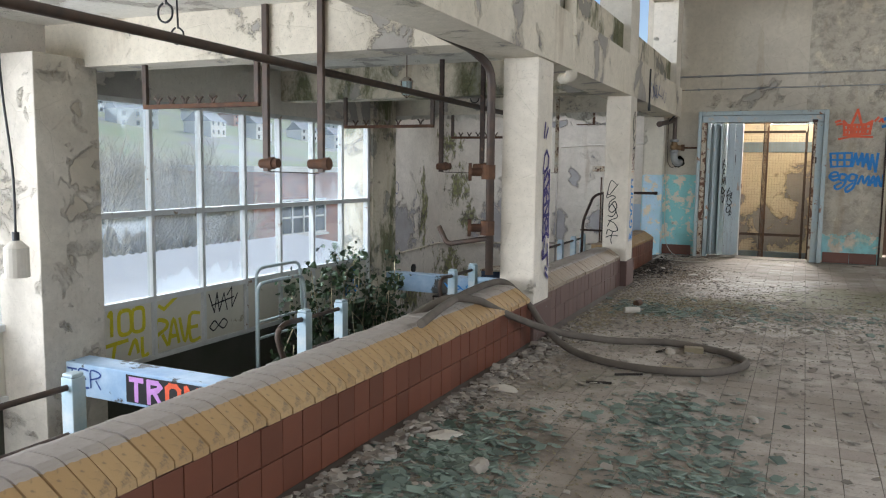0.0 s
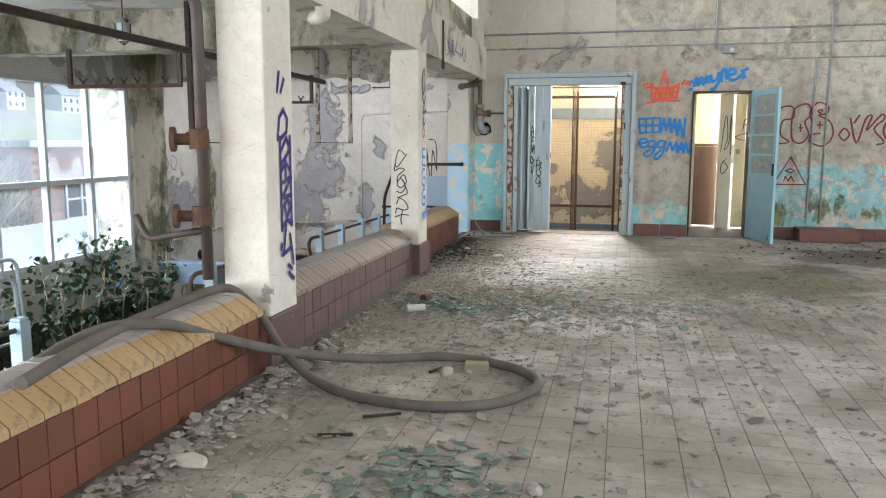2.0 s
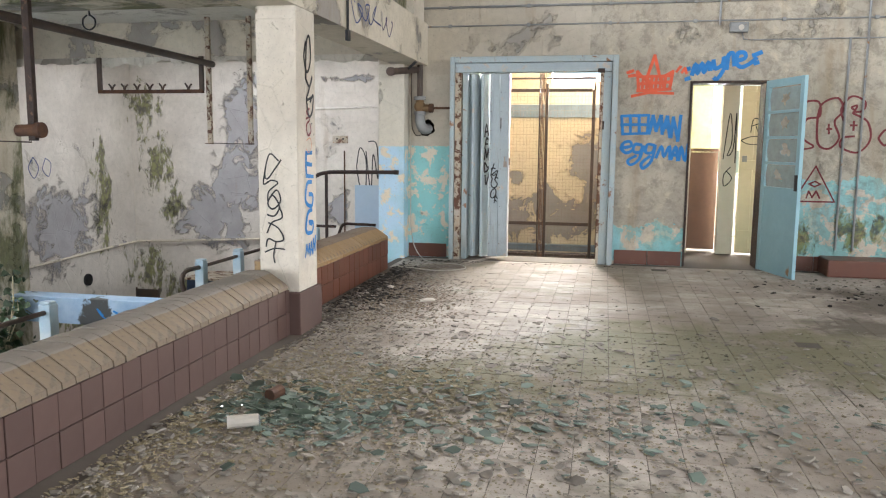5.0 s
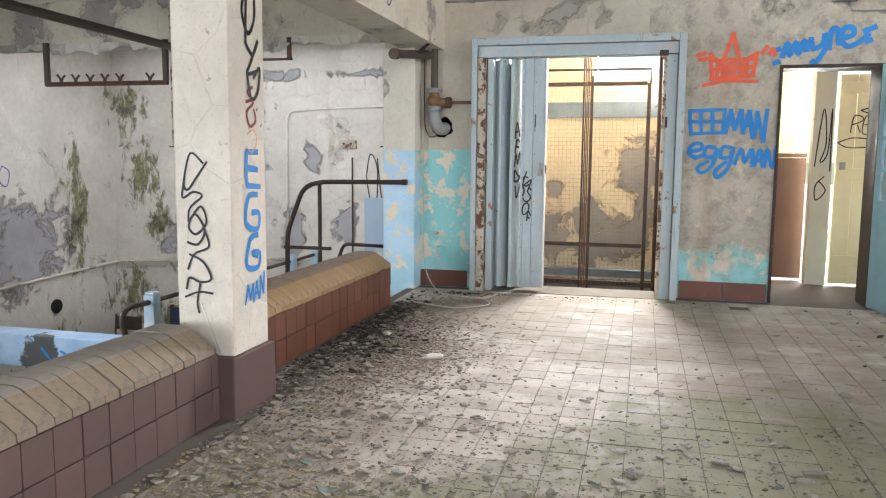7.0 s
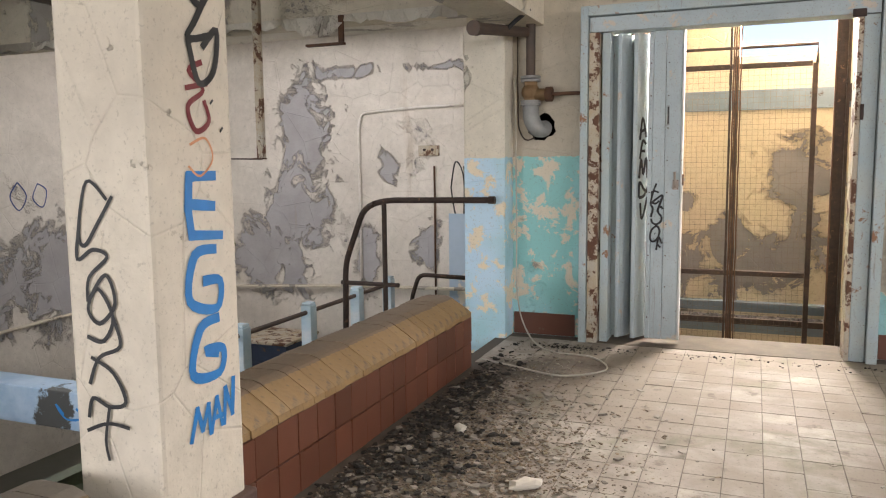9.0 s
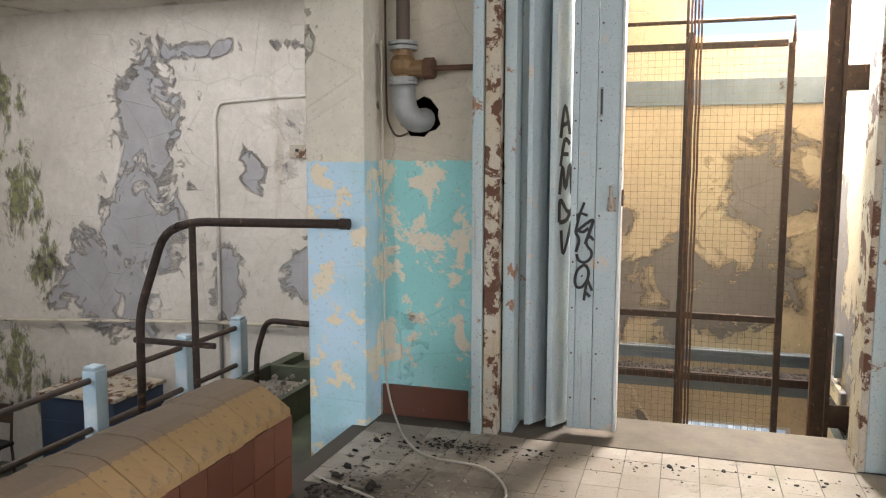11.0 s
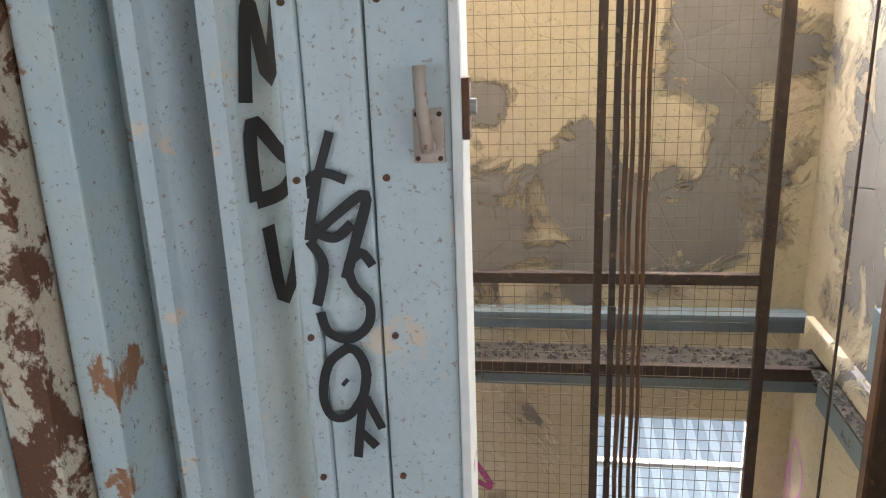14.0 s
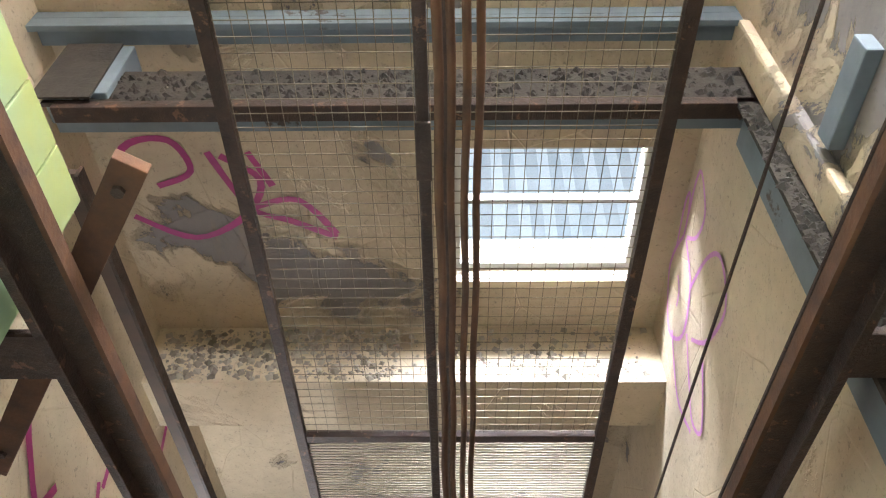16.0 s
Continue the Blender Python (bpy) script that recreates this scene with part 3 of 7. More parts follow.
structure("ceiling_shaft", boxes((SX0 - 0.2, SX1 + 0.2, 14.2, SY1 + 0.25, 5.0, 5.2)), M["ceiling"])
# corridor behind the side door
structure("floor_corridor", boxes((0.9, 4.2, 14.2, 17.6, -0.2, -0.012)), M["floor"])
structure("wall_corridor", boxes((4.2, 4.4, 14.2, 17.6, -0.01, 3.0), (0.9, 1.9, 17.6, 17.8, -0.01, 3.0), (3.5, 4.4, 17.6, 17.8, -0.01, 3.0), (1.9, 3.5, 17.6, 17.8, -0.01, 1.0), (1.9, 3.5, 17.6, 17.8, 2.7, 3.0)), M["wall_white"])
structure("ceiling_corridor", boxes((0.9, 4.4, 14.2, 17.8, 3.0, 3.2)), M["ceiling"])

# ---- graffiti strokes ----
LETTERS = {"A": "00 26 40|12 32", "B": "00 06 36 34 03 33 31 00", "C": "45 36 16 05 01 10 30 41", "D": "00 06 26 44 42 20 00", "E": "46 06 00 40|03 33", "F": "46 06 00|03 33",
           "G": "45 36 16 05 01 10 30 41 43 23", "I": "20 26", "K": "00 06|46 03 40", "M": "00 06 23 46 40", "N": "00 06 40 46", "O": "16 05 01 10 30 41 45 36 16", "P": "00 06 36 45 34 03",
           "R": "00 06 36 45 34 03|23 40", "S": "45 36 16 05 14 33 42 30 10 01", "T": "06 46|26 20", "U": "06 01 10 30 41 46", "V": "06 20 46", "Y": "06 23 46|23 20", "Z": "06 46 00 40",
           "e": "02 42 33 13 02 01 10 40", "g": "43 13 02 11 41|43 4a 2b 0a", "m": "00 03|02 13 22 20|22 33 42 40", "y": "03 11 30|43 2b 0b", "n": "00 03|02 23 42 40", "1": "15 26 20", "0": "16 05 01 10 30 41 45 36 16"}
LOW = {"a": -1, "b": -2}


def smooth_line(pts, steps=5):
    out = []
    for i in range(len(pts) - 1):
        p0, p1, p2, p3 = (Vector(pts[max(0, min(len(pts) - 1, j))]) for j in (i - 1, i, i + 1, i + 2))
        for s in range(steps):
            f = s / steps
            out.append(0.5 * (2 * p1 + (p2 - p0) * f + (2 * p0 - 5 * p1 + 4 * p2 - p3) * f * f + (3 * p1 - p0 - 3 * p2 + p3) * f ** 3))
    return out + [Vector(pts[-1])]


def ribbon(bm, pts, w, to3, lift):
    n, rows = len(pts), []
    for i, p in enumerate(pts):
        d = pts[min(i + 1, n - 1)] - pts[max(i - 1, 0)]
        d = d.normalized() if d.length > 1e-6 else Vector((1, 0))
        s = Vector((-d.y, d.x)) * w * 0.5 * (0.9 + 0.2 * noise.noise((p.x * 9, p.y * 9, lift * 99)))
        h = lift + 0.0009 * i / n
        rows.append((bm.verts.new(to3(p + s, h)), bm.verts.new(to3(p - s, h))))
    for (a, b), (c, d) in zip(rows, rows[1:]):
        bm.faces.new((a, b, d, c))


def spray(parent, material, origin, right, up, strokes, w, label, soft=True, base=0.003):
    """Sprayed lines on a flat surface: strokes are lists of (u, v) in metres from the origin along right and up."""
    o, r, u = Vector(origin), Vector(right), Vector(up)
    nrm = r.cross(u)
    bm = bmesh.new()
    for i, st in enumerate(strokes):
        runs = [smooth_line(st)] if soft else [[Vector(p), Vector(q)] for p, q in zip(st, st[1:])]
        for j, line in enumerate(runs):
            if not soft:
                d = (line[1] - line[0]).normalized() * w * 0.35
                line = [line[0] - d, (line[0] + line[1]) / 2, line[1] + d]
            ribbon(bm, line, w, lambda p, h: o + r * p.x + u * p.y + nrm * h, base + 0.0007 * i + 0.0003 * j)
    return part("graffiti", bm, material, parent, label)


def lettering(text, size, gap=0.2, aspect=0.62, lean=0.0, rise=0.0):
    """Strokes of a hand-sprayed word; size is the height of a capital."""
    out, x = [], 0.0
    for ch in text:
        if ch != " ":
            for run in LETTERS[ch].split("|"):
                st = []
                for p in run.split():
                    a, b = int(p[0]), LOW.get(p[1], None)
                    b = int(p[1]) if b is None else b
                    st.append((x + a / 4 * size * aspect + b / 6 * size * lean, b / 6 * size + rise * x))
                out.append(st)
        x += size * aspect * (1 + gap)
    return out


def scribble(seed, w, h, n, loops=True):
    r = random.Random(seed)
    pts = []
    for i in range(n):
        a = i * 2.2 + r.uniform(-0.5, 0.5)
        pts.append((w * (i / n) + (0.13 * w * math.cos(a) if loops else 0), h * (0.5 + 0.5 * math.sin(a) * r.uniform(0.6, 1.0))))
    return [pts]


WF = bpy.data.objects["wall_far"]
RX, UZ = (1, 0, 0), (0, 0, 1)
spray(WF, M["p_blue"], (0.69, Y_FAR, 1.54), RX, UZ, [[(0.0, 0.22), (0.31, 0.23), (0.30, 0.02), (0.02, 0.01), (0.0, 0.22)], [(0.0, 0.12), (0.30, 0.12)], [(0.10, 0.22), (0.11, 0.02)], [(0.2, 0.22), (0.21, 0.02)]], 0.036, "bright blue sprayed grid", False)
spray(WF, M["p_blue"], (0.99, Y_FAR, 1.54), RX, UZ, [[(0.02, 0.02), (0.06, 0.22), (0.10, 0.05), (0.15, 0.22), (0.17, 0.02)], [(0.17, 0.02), (0.22, 0.21), (0.26, -0.02)], [(0.19, 0.09), (0.25, 0.09)], [(0.27, -0.02), (0.29, 0.20), (0.35, -0.06), (0.37, 0.22)]], 0.044, "bright blue sprayed word", False)
spray(WF, M["p_blue"], (0.70, Y_FAR, 1.24), RX, UZ, [[(0.02, 0.15), (0.11, 0.17), (0.10, 0.22), (0.03, 0.21), (0.0, 0.14), (0.06, 0.09), (0.13, 0.12)], [(0.24, 0.18), (0.16, 0.19), (0.14, 0.11), (0.22, 0.10), (0.25, 0.18), (0.21, 0.02), (0.12, -0.05), (0.08, 0.0), (0.18, 0.06)], [(0.38, 0.18), (0.30, 0.19), (0.28, 0.10), (0.36, 0.10), (0.39, 0.19), (0.35, 0.0), (0.26, -0.09), (0.24, -0.03), (0.34, 0.06)], [(0.40, 0.03), (0.46, 0.17), (0.49, 0.05), (0.55, 0.17), (0.56, 0.01)], [(0.57, 0.01), (0.62, 0.17), (0.65, 0.0)], [(0.59, 0.07), (0.64, 0.07)], [(0.66, 0.0), (0.68, 0.17), (0.73, 0.0), (0.76, 0.20)]], 0.040, "bright blue sprayed word")
spray(WF, M["p_blue"], (1.44, Y_FAR, 2.20), RX, UZ, [[(0.02, 0.02), (0.06, 0.15), (0.08, 0.04), (0.13, 0.16), (0.15, 0.05), (0.20, 0.17), (0.22, 0.07)], [(0.25, 0.20), (0.27, 0.10), (0.35, 0.14), (0.36, 0.23), (0.37, 0.10), (0.30, -0.02), (0.26, 0.0)], [(0.40, 0.08), (0.41, 0.24), (0.46, 0.26), (0.48, 0.12)], [(0.50, 0.18), (0.59, 0.21), (0.58, 0.27), (0.51, 0.26), (0.50, 0.16), (0.56, 0.11), (0.66, 0.16), (0.72, 0.22)]], 0.052, "blue sprayed word")
spray(WF, M["p_blue"], (1.40, Y_FAR, 2.20), RX, UZ, [[(0.0, -0.02), (0.03, -0.01)], [(0.0, 0.09), (0.03, 0.1)], [(0.72, 0.24), (0.80, 0.27)], [(0.74, 0.15), (0.77, 0.16)]], 0.05, "blue sprayed dots", False)
spray(WF, M["p_orange"], (0.80, Y_FAR, 1.97), RX, UZ, [[(0.0, 0.02), (0.18, 0.06), (0.46, 0.05)], [(0.07, 0.10), (0.05, 0.30), (0.15, 0.20), (0.24, 0.48), (0.31, 0.22), (0.45, 0.30), (0.42, 0.10)], [(0.06, 0.08), (0.43, 0.10)], [(0.11, 0.08), (0.12, 0.24)], [(0.16, 0.08), (0.17, 0.22), (0.21, 0.09), (0.22, 0.25)], [(0.26, 0.09), (0.27, 0.24)], [(0.31, 0.09), (0.32, 0.24), (0.36, 0.10), (0.37, 0.25)], [(0.09, 0.16), (0.42, 0.18)], [(0.08, 0.24), (0.42, 0.25)], [(-0.06, 0.29), (0.0, 0.31)], [(-0.04, 0.25), (0.02, 0.26)], [(0.49, 0.30), (0.53, 0.35)], [(0.55, 0.29), (0.58, 0.33), (0.60, 0.28)]], 0.038, "orange sprayed crown", False)
spray(WF, M["p_red"], (2.62, Y_FAR, 1.40), RX, UZ, [[(0.0, 0.30), (0.06, 0.50), (0.22, 0.52), (0.24, 0.36), (0.10, 0.32), (0.08, 0.12), (0.2, 0.02), (0.02, 0.0), (-0.03, 0.15), (0.0, 0.30)], [(0.22, 0.34), (0.26, 0.50), (0.42, 0.56), (0.48, 0.42), (0.40, 0.30), (0.46, 0.12), (0.36, 0.0), (0.24, 0.06), (0.22, 0.34)], [(0.50, 0.30), (0.46, 0.44), (0.56, 0.58), (0.70, 0.52), (0.68, 0.42), (0.58, 0.40), (0.74, 0.30), (0.78, 0.10), (0.66, -0.04), (0.48, 0.02), (0.50, 0.12), (0.62, 0.14)], [(0.56, 0.46), (0.62, 0.48), (0.60, 0.43), (0.56, 0.46)], [(0.32, 0.22), (0.38, 0.22)], [(0.34, 0.28), (0.35, 0.16)], [(0.56, 0.26), (0.64, 0.26)], [(0.60, 0.31), (0.60, 0.20)], [(0.86, 0.12), (0.93, 0.04), (1.0, 0.12), (0.93, 0.21), (0.86, 0.12)]], 0.026, "dark red sprayed bubble letters")
spray(WF, M["p_red"], (3.62, Y_FAR, 1.38), RX, UZ, [[(0.0, 0.38), (0.1, 0.02), (0.2, 0.36), (0.28, 0.4), (0.22, 0.2), (0.4, 0.42), (0.44, 0.36), (0.32, 0.22), (0.46, 0.04), (0.36, 0.0)], [(0.54, 0.0), (0.44, 0.2), (0.56, 0.44), (0.7, 0.3), (0.66, 0.05), (0.54, 0.0)], [(0.8, 0.05), (0.8, 0.42), (0.98, 0.42)], [(0.8, 0.25), (0.94, 0.25)], [(0.05, 0.3), (0.12, 0.42)]], 0.03, "dark red sprayed outline letters")
spray(WF, M["p_red"], (2.64, Y_FAR, 0.80), RX, UZ, [[(0, 0), (0.22, 0.4), (0.44, 0.0), (0, 0)], [(0.16, 0.2), (0.22, 0.23), (0.28, 0.2), (0.22, 0.17), (0.16, 0.2)], [(0.14, 0.04), (0.16, 0.12), (0.2, 0.05), (0.24, 0.12), (0.28, 0.04)]], 0.020, "dark red sprayed triangle", False)
spray(WF, M["p_peach"], (3.95, Y_FAR, 0.72), RX, UZ, [[(0.0, 0.35), (0.12, 0.42), (0.18, 0.05)], [(0.1, 0.2), (0.3, 0.22)], [(0.3, 0.4), (0.34, 0.0)]], 0.018, "faded orange sprayed marks")


# ---- hall: parapet ----
def parapet(y0, y1, face, back, cap="capbrick", red="redtile"):
    """A low wall of red tiles with a coping of bullnosed yellow bricks; every brick and tile is a piece."""
    p = structure("wall_parapet", boxes((back + 0.02, face - 0.014, y0, y1, -0.01, 0.36)), M["mortar_dark"], "low tiled parapet with a yellow brick coping", "parapet")
    bm = bmesh.new()
    pitch = 0.0895
    w = pitch - (0.002 if cap == "capbrick_worn" else 0.007)
    prof = [(back, 0.36), (back, 0.465), (back + 0.05, 0.478), (face - 0.17, 0.478), (face - 0.135, 0.468), (face - 0.035, 0.405), (face + 0.006, 0.375), (face + 0.008, 0.345), (face - 0.03, 0.342)]
    ends = [[bm.verts.new((x - face, y, z - 0.36)) for x, z in prof] for y in (0.0, w)]
    bm.faces.new(ends[0]), bm.faces.new(ends[1][::-1])
    for i in range(len(prof)):
        j = (i + 1) % len(prof)
        bm.faces.new((ends[0][i], ends[1][i], ends[1][j], ends[0][j]))
    me = mesh_of("brick", bm, M[cap])
    r = random.Random(int(y0 * 10))
    y = y0
    while y < y1 - w * 0.9:
        b = new("brick", me)
        b.parent = p
        b.location = (face + r.uniform(-0.004, 0.004), y, 0.36 + r.uniform(-0.002, 0.002))
        b.rotation_euler = (0, r.uniform(-0.01, 0.01), r.uniform(-0.015, 0.015))
        y += pitch
    tm = mesh_of("tile", boxes((0, 0.014, 0, 0.146, 0, 0.165), bevel=0.003), M[red])
    y = y0
    while y < y1 - 0.05:
        for z in (0.0, 0.171):
            t = new("tile", tm)
            t.parent = p
            t.location = (face - 0.015 + r.uniform(-0.002, 0.002), y, z)
            t.scale = (1, min(1.0, (y1 - y) / 0.146), 1)
        y += 0.151
    return p


# ---- hall: lift door ----
def lift_door():
    f = thing("lift_door_frame", "pale blue steel lift door frame with rusted jambs", "door frame", (-0.36, 13.8, 0))

    def pt(name, bm, m, label=""):
        bmesh.ops.translate(bm, verts=bm.verts, vec=(0.36, -13.8, 0))
        return part(name, bm, m, f, label)
    pt("architrave", boxes((-1.345, -1.29, 13.70, 13.875, 0, 2.45), (0.57, 0.635, 13.70, 13.875, 0, 2.45), (-1.29, 0.57, 13.70, 13.875, 2.38, 2.45), bevel=0.006), M["frame_paint"])
    pt("head", boxes((-1.285, 0.565, 13.74, 13.93, 2.27, 2.375), bevel=0.004), M["greyblue"])
    pt("jamb", boxes((-1.285, -1.21, 13.72, 13.95, 0, 2.265), bevel=0.005), M["rustframe"], "rust-eaten jamb")
    pt("jamb", boxes((-1.20, -1.14, 13.77, 13.98, 0, 2.265), bevel=0.005), M["frame_paint"])
    pt("jamb", boxes((0.472, 0.565, 13.75, 13.98, 0, 2.265), bevel=0.006), M["frame_paint"])
    pt("jamb_edge", boxes((0.44, 0.471, 13.748, 13.98, 0, 2.265), bevel=0.004), M["rustframe"], "rusting jamb edge")
    pt("threshold", boxes((-1.2, 0.44, 13.72, 14.18, -0.008, 0.004)), M["floor_dirt"], "gritty threshold")
    pt("latch_plate", boxes((0.47, 0.49, 13.735, 13.748, 1.60, 1.70), bevel=0.003), M["iron"])
    pt("roller_box", boxes((0.40, 0.48, 13.72, 13.738, 2.25, 2.30), bevel=0.004), M["iron"])
    s = thing("folding_shutter", "pale blue folding steel lift shutter pushed half open", "door", (-0.9, 13.9, 0))

    def ps(name, bm, m, parent=None, label=""):
        bmesh.ops.translate(bm, verts=bm.verts, vec=(0.9, -13.9, 0))
        return part(name, bm, m, parent or s, label)
    x = -1.10
    for i in range(2):
        bm = bmesh.new()
        prof = [(x, 13.862), (x + 0.004, 13.842), (x + 0.030, 13.842), (x + 0.037, 13.86), (x + 0.088, 13.945), (x + 0.098, 14.06), (x + 0.090, 14.06), (x + 0.080, 13.95), (x + 0.030, 13.872), (x + 0.002, 13.876)]
        lo, hi = ([bm.verts.new((a, b, z)) for a, b in prof] for z in (0.03, 2.262))
        for a in range(len(prof)):
            b = (a + 1) % len(prof)
            bm.faces.new((lo[a], lo[b], hi[b], hi[a]))
        bm.faces.new(lo[::-1]), bm.faces.new(hi)
        ps("shutter_fold", bm, M["greyblue"])
        x += 0.115
    # unseen plate added to keep shaft light off the folds, so their recesses darken
    ps("rear_plate", boxes((-1.138, -0.85, 14.068, 14.08, 0.03, 2.262)), M["frame_paint"])
    # filler added to cover the lit gap between jamb and folds
    ps("side_channel", boxes((-1.139, -1.105, 13.90, 13.99, 0.03, 2.262), bevel=0.003), M["frame_paint"])
    leaf = ps("shutter_leaf", boxes((-0.842, -0.758, 13.836, 13.872, 0.04, 2.262), (-0.755, -0.647, 13.84, 13.88, 0.04, 2.262), bevel=0.004), M["greyblue"])
    ps("edge_bead", boxes((-0.874, -0.843, 13.826, 13.90, 0.04, 2.262), bevel=0.006), M["greyblue"], leaf)
    ps("meeting_edge", boxes((-0.646, -0.632, 13.832, 13.92, 0.04, 2.262), bevel=0.003), M["white_steel"], leaf, "chipped pale meeting edge")
    ps("keep", boxes((-0.632, -0.622, 13.836, 13.862, 1.17, 1.25), bevel=0.002), M["rust"], leaf)
    ps("keep_roller", rod(bmesh.new(), (-0.632, 13.85, 1.212), (-0.614, 13.85, 1.212), 0.011, 12), M["zinc"], leaf)
    ps("handle_plate", boxes((-0.697, -0.655, 13.831, 13.8395, 1.14, 1.212), bevel=0.003), M["plate_paint"], leaf, "painted steel handle plate")
    for xx in (-0.691, -0.661):
        for z in (1.147, 1.205):
            ps("screw", rod(bmesh.new(), (xx, 13.831, z), (xx, 13.8295, z), 0.0035, 8), M["iron"], leaf)
    bm = rod(bmesh.new(), (-0.676, 13.832, 1.165), (-0.676, 13.816, 1.165), 0.012, 14)
    tube(bm, [(-0.676, 13.818, 1.158), (-0.677, 13.812, 1.185), (-0.680, 13.808, 1.225), (-0.682, 13.812, 1.268)], 0.0085, 10)
    ps("handle", bm, M["plate_paint"], leaf, "worn lever handle")
    ps("finger_slot", boxes((-0.745, -0.728, 13.836, 13.8398, 1.60, 1.74), bevel=0.002), M["zinc"], leaf)
    # black box on the plate, its colour standing for shade inside the slot
    ps("slot_hole", boxes((-0.741, -0.732, 13.834, 13.8358, 1.61, 1.73)), M["black"], leaf)
    for i in range(9):
        for xx in (-0.858, -0.737):
            yy = 13.826 if xx < -0.8 else 13.84
            ps("rivet", rod(bmesh.new(), (xx, yy, 0.2 + i * 0.23), (xx, yy - 0.004, 0.2 + i * 0.23), 0.005, 8), M["rust"], leaf)
    def tag(parent, origin, right, strokes, w, base):
        spray(parent, M["p_black"], (origin[0] + 0.9, origin[1] - 13.9, origin[2]), right, UZ, strokes, w, "black sprayed letters", True, base)
    tag(leaf, (-0.86, 13.832, 0.70), RX, [[(0.052, 0.485), (0.036, 0.44), (0.022, 0.405), (0.004, 0.40)], [(0.008, 0.412), (0.035, 0.43), (0.07, 0.42)], [(0.03, 0.42), (0.018, 0.37), (0.012, 0.335)],
        [(0.012, 0.335), (0.05, 0.37), (0.096, 0.40), (0.08, 0.34), (0.06, 0.28)], [(0.026, 0.345), (0.05, 0.34), (0.075, 0.36)], [(0.012, 0.335), (0.03, 0.30), (0.016, 0.24)],
        [(0.10, 0.30), (0.085, 0.318), (0.066, 0.30), (0.072, 0.27), (0.092, 0.245), (0.088, 0.212), (0.06, 0.19), (0.03, 0.20), (0.02, 0.23)],
        [(0.055, 0.176), (0.026, 0.15), (0.014, 0.10), (0.024, 0.066), (0.05, 0.068), (0.075, 0.105), (0.08, 0.145), (0.068, 0.172), (0.05, 0.176)], [(0.046, 0.124), (0.051, 0.12)],
        [(0.082, 0.14), (0.068, 0.06), (0.06, 0.0)], [(0.078, 0.10), (0.10, 0.05)], [(0.066, 0.045), (0.09, 0.02)]], 0.016, 0.0045)
    slant = Vector((0.051, 0.085, 0)).normalized()
    tag(s, (-0.95, 13.861, 0.92), slant, [[(0.02, 0.58), (0.05, 0.74), (0.09, 0.60)], [(0.03, 0.64), (0.08, 0.66)], [(0.02, 0.44), (0.05, 0.57), (0.09, 0.55)], [(0.03, 0.50), (0.08, 0.50)], [(0.015, 0.30), (0.035, 0.44), (0.06, 0.33), (0.09, 0.45), (0.11, 0.30)],
        [(0.015, 0.16), (0.02, 0.27), (0.07, 0.22), (0.11, 0.20)], [(0.015, 0.16), (0.07, 0.17), (0.11, 0.23)], [(0.03, 0.12), (0.05, 0.0), (0.11, 0.16)]], 0.025, 0.003)


